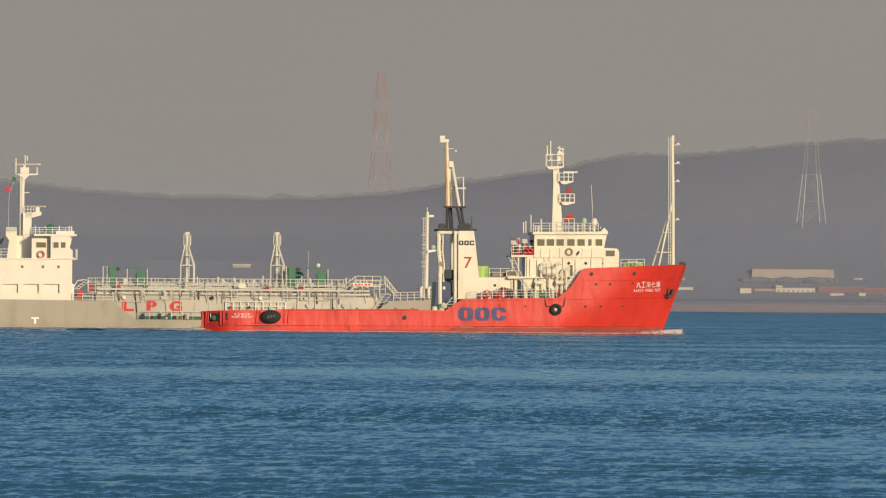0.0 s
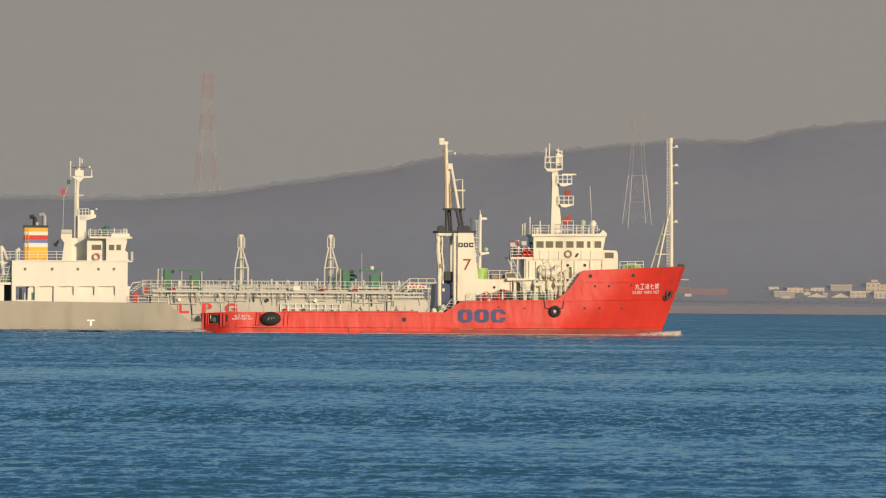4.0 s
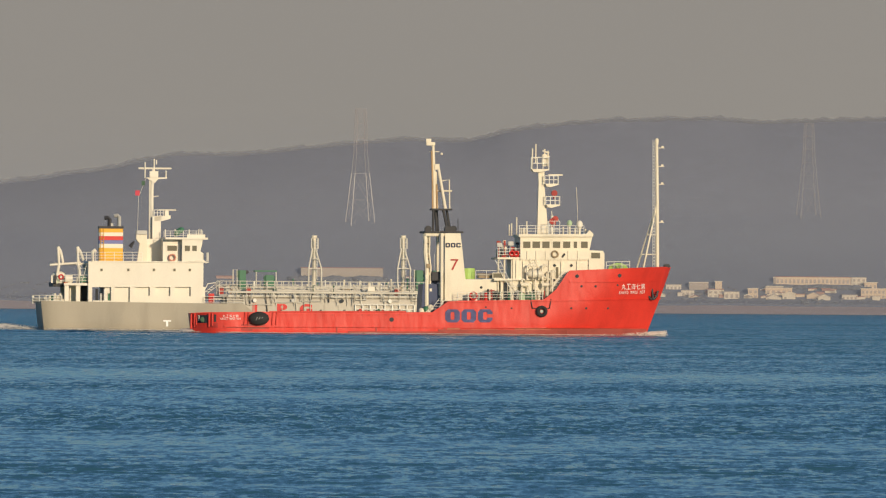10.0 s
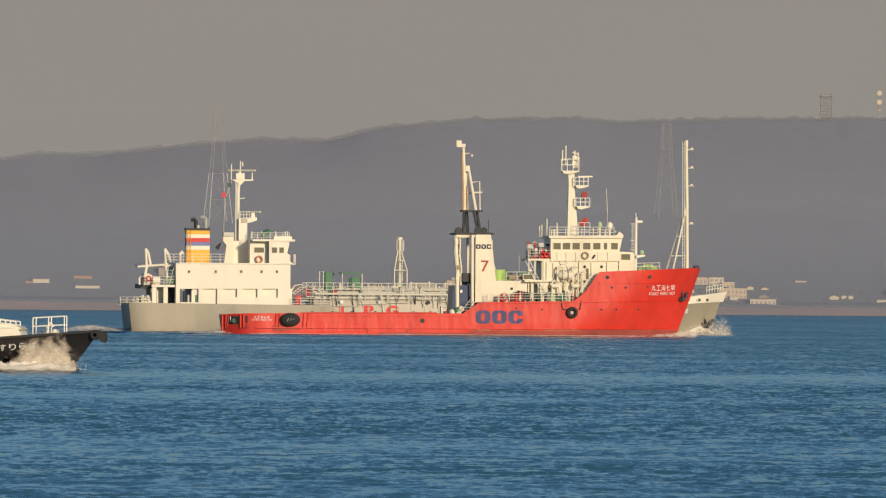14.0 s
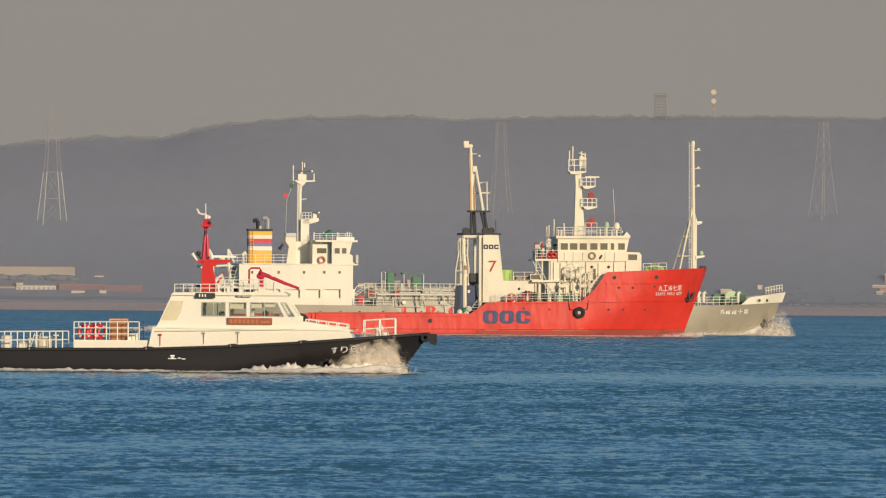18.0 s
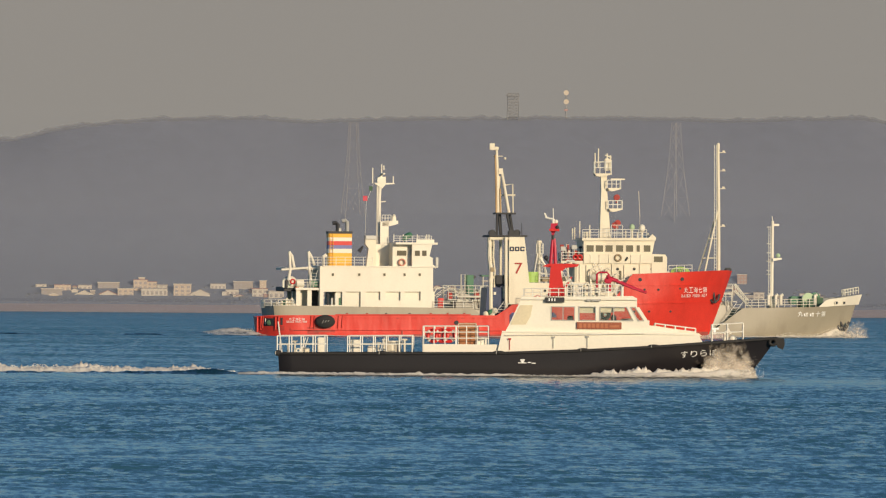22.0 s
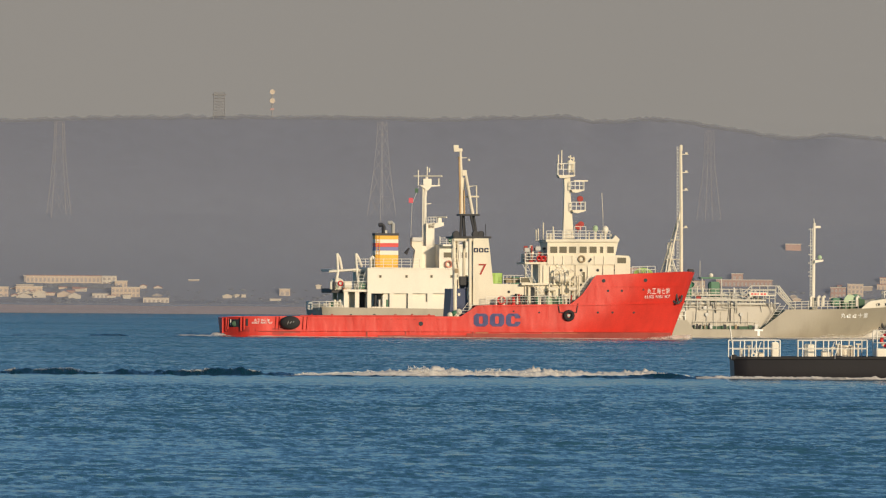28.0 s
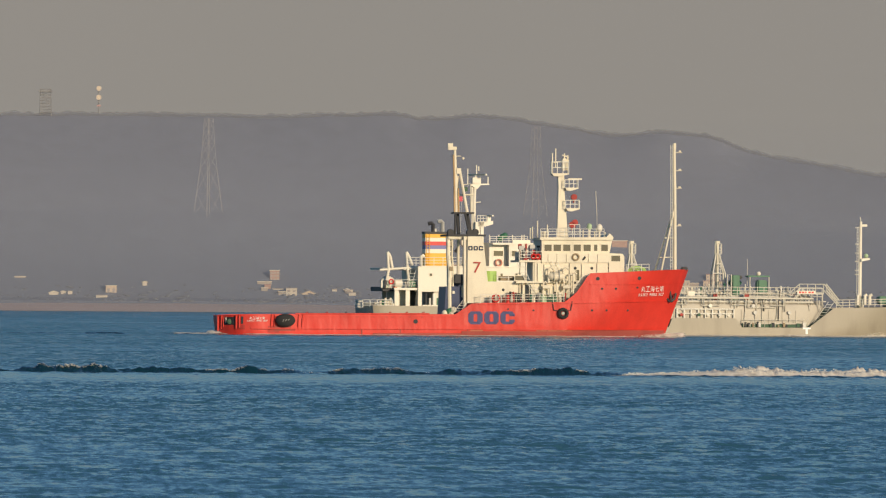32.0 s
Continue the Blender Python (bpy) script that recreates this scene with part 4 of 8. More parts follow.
    for u, v, w in ((777, 424, 0.34), (781, 468, 0.4), (779, 488, 0.36), (778, 448, 0.28)):
        part("post_collar", box(R(u, 0, -3.6).x - w / 2, R(u, 0, -3.6).x + w / 2, -3.9, -3.3, R(u, v + 4).z, R(u, v - 4).z, bevel=0.05), (CREAM, WOOD)[v % 3 == 0], ship)
    part("inner_post", tube([R(806, 540, -4.25), R(805, 410, -4.25)], 0.19), CREAM, ship)
    part("far_post", tube([R(783, 520, 3.4), R(782, 410, 3.4)], 0.2), CREAM, ship)
    part("far_post", tube([R(800, 520, 3.4), R(800, 410, 3.4)], 0.16), CREAM, ship)
    part("tower_beam", box(R(771, 0).x, R(840, 0).x, -4.15, 4.1, R(800, 409.5).z, R(800, 406).z, bevel=0.04), SOOT, ship)
    part("cross_beam", box(R(772, 0).x, R(808, 0).x, -4.0, -3.2, R(790, 415).z, R(790, 410).z, bevel=0.06), CREAM, ship)
    # Box at the tower's foot; the navy colour paints the structure's shaded side.
    part("tower_foot_box", solid(side(R, -3, (769, 552), (772, 500), (796, 500), (806, 520), (806, 552)), -3.7, 3.7), NAVY, ship, "box at the tower's foot, its shaded side put into navy")
    part("dark_locker", box(R(784, 0).x, R(803, 0).x, -3.9, -3.0, R(790, 494).z, R(790, 478).z, bevel=0.05), SOOT, ship)
    for i, v in enumerate(range(418, 500, 9)):
        part("rung", tube([R(777, v, -3.6), R(783, v + 2, -3.6)], 0.05), (CREAM, SOOT, CREAM)[i % 3], ship)
    part("vent_base", box(R(783, 0).x, R(802, 0).x, -2.9, -1.2, R(790, 506).z, R(790, 482).z, bevel=0.06), NAVY, ship)
    for v, m in ((478, SOOT), (486, GALV)):
        part("cable_box", box(R(786, 0).x, R(798 - (v % 5), 0).x, -3.4, -2.6, R(790, v + 7).z, R(790, v).z, bevel=0.05), m, ship)
    part("cable", tube([R(781, 412, -3.4), R(783, 440, -3.4), R(780, 465, -3.4), R(784, 482, -3.4)], 0.07), CREAM, ship)
    part("lower_beam", box(R(773, 0).x, R(806, 0).x, -3.6, -3.2, R(790, 484).z, R(790, 480).z), CREAM, ship)
    part("control_stand", box(R(797, 0).x, R(803, 0).x, -3.9, -3.3, R(800, 520).z, R(800, 498).z, bevel=0.05), CREAM, ship)
    part("white_notice", box(R(781, 0).x, R(785, 0).x, -3.76, -3.7, R(783, 513).z, R(783, 508).z), WHITE, ship)
    ladder(ship, R(790, 549, -5), R(808, 525, -5), 0.7, RAIL)
    for u, v in ((770, 548), (778, 545), (786, 542), (781, 549)):
        part("bollard", ball(R(u, v, -4.2), 0.35), CREAM if u != 778 else GREEN, ship)
    crane = part("crane_mast", tube([R(793, 366), R(791.5, 300), R(789.5, 252)], 0.2, None, 10, 0.15), CREAM, ship, "pale crane mast on black legs")
    head = box(R(777, 0).x, R(793, 0).x, -0.3, 0.3, R(785, 253).z, R(785, 247).z, bevel=0.05)
    box(R(777, 0).x, R(786, 0).x, -0.25, 0.25, R(785, 248).z, R(785, 241).z, head)
    part("mast_head", head, CREAM, crane)
    part("back_leg", tube([R(812, 366, -1), R(799, 290)], 0.18, None, 8, 0.15), CREAM, crane)
    part("side_leg", tube([R(798, 366, 1), R(795, 300)], 0.13), CREAM, crane)
    part("cap", box(R(793, 0).x, R(801, 0).x, -0.25, 0.25, R(796, 296).z, R(796, 286).z), CREAM, crane)
    part("ladder_frame", tube([R(820, 366), R(819, 314), R(806, 316)], 0.08), CREAM, crane)
    part("cross_bar", tube([R(795, 334), R(824, 334)], 0.1), CREAM, crane)
    part("aerial", tube([R(783, 264), R(801, 264)], 0.05), CREAM, crane)
    part("sensor", ball(R(805, 268), 0.15), CREAM, crane)
    part("stay", tube([R(791, 330), R(797, 366)], 0.06), CREAM, crane)
    # Tan tubes added to paint the brown, shadowed left edge of the mast.
    tan = surface("brown_edge_tan", (0.52, 0.33, 0.16), 0.7, stain=0.8, grain=3)
    part("mast_edge_strip", tube([R(789.5, 366, -0.3), R(788.5, 300, -0.3), R(787, 262, -0.3)], 0.085), tan, crane, "tan strip added for the mast's brown shadow side")
    part("mast_edge_strip", tube([R(797.5, 366, -0.2), R(796.5, 322, -0.2)], 0.08), tan, crane)
    plat = box(R(786, 0).x, R(823, 0).x, -1.6, 1.6, R(800, 368.5).z, R(800, 365.5).z)
    part("platform", plat, SOOT, ship, "black steel platform")
    for ua, ub, y in ((790, 791, -1.4), (800, 797, 1.4), (817, 808, -1.4), (822, 815, 1.4), (797, 795, -0.5)):
        part("black_leg", tube([R(ua, 408, y), R(ub, 367, y)], 0.14), SOOT, ship)
    for u in (781, 816, 826):
        w = disc(R(u, 402, -2).x, -2, R(u, 402, -2).z, 0.36, 1.2)
        tube([R(u - 5, 408, -2), R(u, 399, -2), R(u + 5, 408, -2)], 0.12, w)
        part("winch", w, SOOT, ship, "black winch on the tower top")
    part("whip_aerial", tube([R(834.5, 407, -3), R(834, 384, -3)], 0.04), SOOT, ship)
    # radar mast
    mast = part("radar_mast", solid(side(R, 0, (976, 414), (978, 320), (977, 299), (988, 299), (989, 330), (996, 414)), -0.5, 0.5), CREAM, ship, "cream radar mast with platforms")
    for u0, u1, v, h in ((965, 996, 297, 1.25), (989, 1013, 323, 0.85), (991, 1016, 360, 0.85)):
        part("platform", solid(side(R, 0, (u0, v - 2), (u1, v - 2), (u1, v), ((u0 + u1) / 2 - 2, v + 4), (u0 + 3, v + 3)), -1.0, 1.0), CREAM, mast)
        railing(mast, [R(u0, v - 2, -1), R(u1, v - 2, -1), R(u1, v - 2, 1)] if u0 > 970 else [R(u0, v - 2, 1), R(u0, v - 2, -1), R(u1, v - 2, -1), R(u1, v - 2, 1)], h, RAIL, 0.55, 2, 0.045)
    part("radar_scanner", box(R(996, 0).x, R(1021, 0).x, -0.2, 0.2, R(1006, 306.5).z, R(1006, 304).z), CREAM, mast)
    part("radar_box", box(R(984, 0).x, R(993, 0).x, -0.5, 0.5, R(988, 290).z, R(988, 268).z, bevel=0.08), CREAM, mast)
    part("yard", tube([R(970, 275), R(998, 272)], 0.07), CREAM, mast)
    for u, v0, v1 in ((967, 297, 258), (973, 285, 250), (989, 270, 259), (995, 290, 262)):
        part("aerial", tube([R(u, v0), R(u, v1)], 0.08), CREAM, mast)
    part("aerial", tube([R(985, 262), R(997, 266)], 0.08), CREAM, mast)
    for u, v in ((1006, 338), (1008, 384), (1003, 388)):
        s = disc(R(u, v).x, -0.4, R(u, v).z, 0.33, 0.7)
        tube([R(u, v + 10, -0.4), R(u, v, -0.4)], 0.1, s)
        part("searchlight", s, DULLRED, mast, "red searchlight")
    # top of the wheelhouse
    railing(ship, [R(943, 411, -4), R(1058, 411, -4)], 0.9, RAIL, 0.9, 3)
    railing(ship, [R(996, 411, -2), R(1016, 411, -2)], 1.4, RAIL, 0.5, 3)
    for u, v, r, m in ((1051, 394, 0.36, WHITE), (1033, 392, 0.30, PALEGREEN)):
        dome = part("aerial_dome", ball(R(u, v, -2.5), r, None, 1, 1, 1.25), m, ship, "rounded aerial dome")
        part("stand", tube([R(u, 412, -2.5), R(u, v + 5, -2.5)], 0.13), CREAM, dome)
    for u, v in ((926, 394), (930, 392), (939, 381), (947, 400), (957, 388), (958, 402), (1022, 398), (1043, 400), (1062, 402)):
        part("aerial", tube([R(u, 414, -2), R(u, v, -2)], 0.07), CREAM, ship)
    part("whip_aerial", tube([R(1048, 372, -1), R(1045.5, 327, -1)], 0.03), CREAM, ship)
    part("whip_aerial", tube([R(1048.5, 412, -1), R(1048, 372, -1)], 0.02), CREAM, ship)
    part("vent", tube([R(952, 412, -2), R(952, 400, -2)], 0.16), CREAM, ship)
    return ship


supply_ship = supply()


# ---- the grey gas tanker ----
def fore_at(u, v, y=0.0):
    """The tanker's forward half, from a second side plan fitted to a later view."""
    return Vector(((u - 1088.2) * 0.0678 + y * 0.203, y, (591.3 + 0.0075 * (u - 784) - v) * 0.06646))


def bow_at(u, v, y=0.0):
    """The tanker's bow, from a third side plan fitted to another view."""
    return Vector(((u - 894.1) * 0.0666 + y * 0.139, y, (589.3 + 0.0075 * (u - 784) - v) * 0.06593))


def tanker():
    ship = thing("gas_tanker", "grey gas tanker with white aft house and pale cargo tank", "ship")
    T, F, W = tank_at, fore_at, bow_at
    B, keel = 6.0, -2.0
    xs = T(52, 540, 0).x
    deck = lerp_table([(-40, 3.35), (-20, 3.2), (-11.4, 3.15), (-8.7, 1.05), (0.6, 1.05), (1.0, 2.1), (8.6, 2.1), (9.4, 1.05), (17.4, 1.05), (20.4, 3.35), (29, 3.6), (36, 4.0)])
    x1 = W(1419, 530).x
    xw = W(1406, 590).x
    stern = lambda q: xs + 0.6 * (1 - q)
    bow = lambda q: xw - 1.0 + (x1 - xw + 1.0) * q
    half = lambda s, q: B * fair(s, q, 0.86, 0.74, 0.95, 0.016)
    L = x1 - xs
    st = sorted(set([0, 0.006, 0.014, 0.03, 0.05, 0.1] + [(x - xs) / L for x in (-20, -11.4, -8.7, 0.6, 1.0, 8.6, 9.4, 17.4, 18.9, 20.4)]
                    + [0.74 + 0.26 * i / 16 for i in range(17)]))
    hull, plank = hull_mesh(st, stern, bow, deck, half, keel, 0.12)
    smooth(part("hull", hull, GREYHULL, ship, "grey painted hull"), 35)
    part("deck", plank, DECKGREEN, ship, "green steel deck")
    skin = hull_plan(None, st, stern, bow, deck, half, keel)
    # raised white bow bulwark
    bm = bmesh.new()
    prev = None
    for i in range(15):
        k = i / 14
        x = 29.6 + (x1 + 0.35 - 29.6) * k
        z0 = deck(x) - 0.05
        z1 = z0 + min(1, k * 6) * (0.75 + 0.45 * k)
        y = max(0.06, skin(x - 0.25, z0 - 0.1)) if k < 1 else 0.06
        cols = []
        for g in (-1, 1):
            cols.append([bm.verts.new((x + dx, g * max(0.02, y - dy), z)) for dx, dy, z in ((0, -0.01, z0), (0.4 * k, -0.06, z1), (0.4 * k - 0.02, 0.12, z1), (0, 0.12, z0))])
        if prev:
            for a, b in zip(prev, cols):
                for j in range(4):
                    bm.faces.new((a[j], b[j], b[(j + 1) % 4], a[(j + 1) % 4]))
        prev = cols
    part("bow_bulwark", bm, WHITE, ship, "white raised bow bulwark")
    for u in (1377, 1393):
        p = W(u, 531.5, -4)
        y = skin(p.x, 3.6)
        lead = part("fairlead", box(p.x - 0.52, p.x + 0.52, -y - 0.26, -y + 0.2, p.z - 0.15, p.z + 0.15, bevel=0.04), DARKFILL, ship, "dark fairlead in the bow bulwark")
        for dx in (-0.14, 0.16):
            part("roller", tube([(p.x + dx, -y - 0.29, p.z - 0.2), (p.x + dx, -y - 0.29, p.z + 0.12)], 0.07, None, 8), WHITE, lead)
    for ch, u in (("丸", 1311), ("十", 1345), ("第", 1356)):
        paint_on(ch, W, u, 556, u + 9, 0.62, skin, ship, MARK, "ship_name", "white painted ship's name", 0.03, 0.018)
    for u in (1322.5, 1334):
        bars_on(W, [(u, u + 2, 549, 555.5), (u + 3, u + 7.5, 549.5, 550.7), (u + 3.4, u + 7, 552, 553), (u + 3, u + 7.5, 554.3, 555.5)], skin, ship, MARK, "ship_name")
    p = W(1397, 568, -2)
    y = skin(p.x, p.z)
    an = tube([(p.x - 0.5, -y - 0.2, p.z + 0.5), (p.x + 0.1, -y - 0.35, p.z - 0.6)], 0.14)
    tube([(p.x - 0.75, -y - 0.2, p.z - 0.05), (p.x - 0.4, -y - 0.4, p.z - 0.75), (p.x + 0.2, -y - 0.4, p.z - 0.8), (p.x + 0.75, -y - 0.2, p.z + 0.15)], 0.16, an)
    part("anchor", an, SOOT, ship, "dark stowed anchor")
    part("hawse_boss", ball((p.x - 0.45, -y, p.z + 0.55), 0.45, None, 1, 0.5, 1), WHITE, ship)
    p = F(1359, 584, -B)
    mk = box(p.x - 0.5, p.x + 0.5, -B - 0.06, -B + 0.02, p.z + 0.1, p.z + 0.32)
    box(p.x - 0.14, p.x + 0.14, -B - 0.06, -B + 0.02, p.z - 0.45, p.z + 0.1, mk)
    part("load_mark", mk, MARK, ship)
    p = T(281, 572, -B)
    mk = box(p.x - 0.45, p.x + 0.45, -B - 0.05, -B + 0.03, p.z + 0.15, p.z + 0.32)
    box(p.x - 0.12, p.x + 0.12, -B - 0.05, -B + 0.03, p.z - 0.4, p.z + 0.15, mk)
    part("load_mark", mk, MARK, ship)
    # cargo tank cover
    y0 = 5.2
    xa, xb = -13.2, F(1398, 0, -y0).x
    zt = F(1300, 531, -y0).z
    prof = [(1.0, 0.0), (1.0, 0.72), (0.97, 0.86), (0.86, 0.96), (0.6, 1.0)]
    tk = bmesh.new()
    prev = None
    for x, kz, ky in ((xa, 1, 1), (xb - 3.6, 1, 1), (xb - 0.3, 0.98, 0.86), (xb, 0.9, 0.8)):
        pts = [(-k * y0 * ky, 0.6 + (zt - 0.6) * h * kz) for k, h in prof] + [(k * y0 * ky, 0.6 + (zt - 0.6) * h * kz) for k, h in prof[::-1]]
        row = [tk.verts.new((x - (1.6 * (1 - (z - 0.6) / (zt - 0.6)) if x > 5 and kz < 1 else 0), y, z)) for y, z in pts]
        if prev:
            for j in range(len(row) - 1):
                tk.faces.new((prev[j], row[j], row[j + 1], prev[j + 1]))
        else:
            tk.faces.new(row)
        prev = row
    tk.faces.new(prev)
    tank = smooth(part("cargo_tank", tk, TANKGREY, ship, "pale grey cargo tank cover with red letters"), 30)
    for ch, u0, u1 in (("L", 431, 452), ("P", 474, 492), ("G", 514, 536)):
        a, b = T(u0, 0, -y0), T(u1, 0, -y0)
        lettering(ch, a.x, -y0 - 0.02, 1.98, 1.2, SCARLET, tank, "letter", "big red painted letter", width=b.x - a.x, bold=0.05)
    for i in range(20):
        x = xa + 1.5 + i * 1.63
        if x < xb - 3:
            part("stiffener", box(x - 0.05, x + 0.05, -y0 - 0.05, -y0 + 0.05, 1.2, zt * 0.72), TANKGREY, tank)
    for u in (1267, 1328):
        p = F(u, 553, -y0)
        b = disc(p.x, -y0 - 0.15, p.z, 0.22, 0.25)
        tube([(p.x, -y0 - 0.1, p.z), (p.x, -y0 - 0.1, p.z - 1.1)], 0.05, b)
        part("bracket_lamp", b, GALV, tank)
    # Boxes added for the green side deck, its shade put into their dark colour.
    part("side_deck_shade", box(-8.2, 0.4, -5.75, -y0 - 0.005, 1.02, 1.4), DECKGREEN, tank)
    part("side_deck_shade", box(9.5, 17.3, -5.75, -y0 - 0.005, 1.02, 1.42), DECKGREEN, tank, "dark green box painting the shaded green side deck")
    rq = random.Random(21)
    for i in range(46):
        x = xa + 1.0 + rq.random() * (xb - xa - 6)
        top_z, low = zt + 0.1, zt - rq.choice((0.5, 0.9, 1.3, 1.3, 2.4))
        part("down_pipe", tube([(x, -y0 - 0.12, top_z), (x + rq.choice((0, 0, 0.25, -0.2)), -y0 - 0.12, low)], rq.choice((0.04, 0.05, 0.07)), None, 5),
             rq.choice((DULLRAIL, DULLRAIL, GALV, SOOT, TANKGREY)), tank)
    for i in range(9):
        x = xa + 2 + i * (xb - xa - 8) / 8 + rq.uniform(-1, 1)
        w = rq.uniform(1.2, 3.5)
        z = zt - rq.uniform(0.3, 1.2)
        part("side_pipe", tube([(x, -y0 - 0.2, zt + 0.1), (x, -y0 - 0.2, z), (x + w, -y0 - 0.2, z), (x + w, -y0 - 0.2, zt + 0.1)], 0.06, None, 5), DULLRAIL, tank)
    for i in range(5):
        x = xa + 3 + i * 5.2 + rq.uniform(-1, 1)
        part("gauge", disc(x, -y0 - 0.25, zt - 0.7, 0.22, 0.1), (RAIL, GALV, DARKFILL)[i % 3], tank)
    railing(ship, [(-8.3, -5.8, 1.1), (0.4, -5.8, 1.1)], 0.9, DULLRAIL, 1.2, 2)
    railing(ship, [(9.6, -5.8, 1.1), (17.2, -5.8, 1.1)], 0.9, DULLRAIL, 1.2, 2)
    # trunk-top walkways, pipes and their rails
    zf = T(500, 523, -4.6).z
    walkx0, walkx1 = T(372, 0, -4.6).x, F(1407, 0, -4.6).x
    lift0, lift1, zl = F(1333, 0, -4.6).x, F(1389, 0, -4.6).x, zf + 0.93
    part("walkway", box(walkx0, lift0, -4.7, -3.4, zf - 0.12, zf), GALV, ship)
    part("raised_walkway", box(lift0 + 0.9, lift1, -4.72, -3.38, zl - 0.14, zl), DULLRAIL, ship, "raised end of the walkway")
    for x in np.linspace(lift0 + 1.0, lift1 - 0.1, 5):
        part("prop", tube([(x, -4.65, zl - 0.1), (x, -4.65, zf - 0.6)], 0.05, None, 5), DULLRAIL, ship)
    for dz in (0.0, 0.55, 1.06):
        part("stair_rail", tube([(lift0 - 0.2, -4.72, zf + dz), (lift0 + 0.9, -4.72, zl + dz)], 0.06, None, 5), DULLRAIL, ship)
    part("stair_string", tube([(lift0 - 0.4, -4.72, zf - 0.6), (lift0 + 0.9, -4.72, zl - 0.1)], 0.08, None, 5), DULLRAIL, ship)
    part("walkway", box(walkx0, walkx1, -0.8, 0.8, zf - 0.1, zf + 0.02), GALV, ship)
    zr = T(500, 499, -4.6).z - zf
    railing(ship, [(walkx0, -4.7, zf), (lift0 - 0.2, -4.7, zf)], zr, DULLRAIL, 0.8, 4, 0.035)
    railing(ship, [(lift0 + 0.9, -4.7, zl), (lift1, -4.7, zl)], 1.06, DULLRAIL, 0.9, 2, 0.045)
    railing(ship, [(walkx0, -0.8, zf), (walkx1 - 0.5, -0.8, zf)], zr, DULLRAIL, 1.1, 3, 0.04)
    railing(ship, [(walkx0 + 0.5, 3.5, zf), (walkx1 - 1, 3.5, zf)], zr, DULLRAIL, 1.4, 3, 0.04)
    for y, dz, r in ((-4.95, 0.28, 0.11), (-4.9, -0.15, 0.13), (-3.0, 0.5, 0.12), (-2.5, 0.9, 0.1), (1.6, 0.6, 0.12), (2.2, 1.0, 0.1)):
        part("cargo_pipe", tube([(walkx0 + 1, y, zf + dz), (walkx1 - 2.5, y, zf + dz)], r, None, 8), DULLRAIL, ship, "pale cargo pipe")
    for i in range(26):
        x = walkx0 + 1.2 + i * (walkx1 - walkx0 - 3) / 25
        part("pipe_support", tube([(x, -4.85, zf + 0.1), (x + 0.12, -5.0, zf - 1.1)], 0.05), DULLRAIL, ship)
    rnd = random.Random(5)
    for i in range(70):
        x = walkx0 + 1.5 + rnd.random() * (walkx1 - walkx0 - 5)
        h = rnd.uniform(0.4, 1.9)
        y = rnd.uniform(-3.8, 2.5)
        b = tube([(x, y, zf - 0.2), (x, y, zf + h)], rnd.uniform(0.06, 0.16), None, 7)
        ball((x, y, zf + h), rnd.uniform(0.07, 0.14), b, seg=8)
        part("valve", b, rnd.choice([RAIL, DULLRAIL, GALV, CREAM, GREEN, RAIL]), ship)
    for i in range(90):
        x = walkx0 + 1.0 + rnd.random() * (walkx1 - walkx0 - 4)
        y, h = rnd.uniform(-4.4, 0.5), rnd.uniform(0.15, 1.25)
        b = tube([(x, y, zf - 0.1), (x, y, zf + h)], rnd.uniform(0.03, 0.07), None, 5)
        if i % 3 == 0:
            disc(x, y, zf + h, rnd.uniform(0.12, 0.2), 0.06, b, 10)
        elif i % 3 == 1:
            tube([(x, y, zf + h), (x + rnd.uniform(-0.9, 0.9), y, zf + h)], 0.05, b, 5)
        part("hand_valve" if i % 3 == 0 else "branch_pipe", b, rnd.choice([SOOT, DECKGREEN, GALV, DULLRED, WOOD, DULLRAIL, DULLRAIL]), ship)
    for i in range(26):
        x = rnd.choice((rnd.uniform(-8.0, 0.2), rnd.uniform(9.7, 17.0)))
        b = box(x - rnd.uniform(0.06, 0.25), x + rnd.uniform(0.06, 0.25), -5.95, -5.7, 1.1, 1.15 + rnd.uniform(0.15, 0.7), bevel=0.03)
        part("side_valve", b, rnd.choice([SOOT, DECKGREEN, DARKFILL, GALV, WOOD]), ship)
    for x, m in ((T(345 + 25, 0).x, SCARLET), (T(418, 0).x, SCARLET), (T(680, 0).x, SCARLET), (F(1240, 0).x, SCARLET)):
        part("fire_box", box(x - 0.28, x + 0.28, -4.3, -3.9, zf + 0.05, zf + 0.85, bevel=0.05), DULLRED, ship, "red fire hose box")
    part("notice_board", box(T(628, 0).x, T(640, 0).x, -4.78, -4.72, zf + 0.55, zf + 1.05), WHITE, ship)
    sg = part("warning_sign", box(F(1328, 0).x, F(1360, 0).x, -4.8, -4.74, zf + 0.82, zf + 1.22), WHITE, ship, "white sign with red marks")
    for i in range(5):
        x = F(1331, 0).x + i * 0.38
        part("sign_bar", box(x, x + (0.28 if i != 2 else 0.15), -4.83, -4.8, zf + 0.92, zf + 1.12), SCARLET, sg)
    # stairs at the tank's forward end
    a, b = F(1413, 531, -3), F(1390, 502, -3)
    for y in (-4.4, -3.2):
        part("stair_rail", tube([(b.x, y, b.z), (a.x, y, a.z)], 0.06), DULLRAIL, ship)
        part("stair_rail", tube([(b.x, y, b.z - 0.8), (a.x + 0.4, y, a.z - 0.9)], 0.06), DULLRAIL, ship)
    for i in range(9):
        k = i / 8
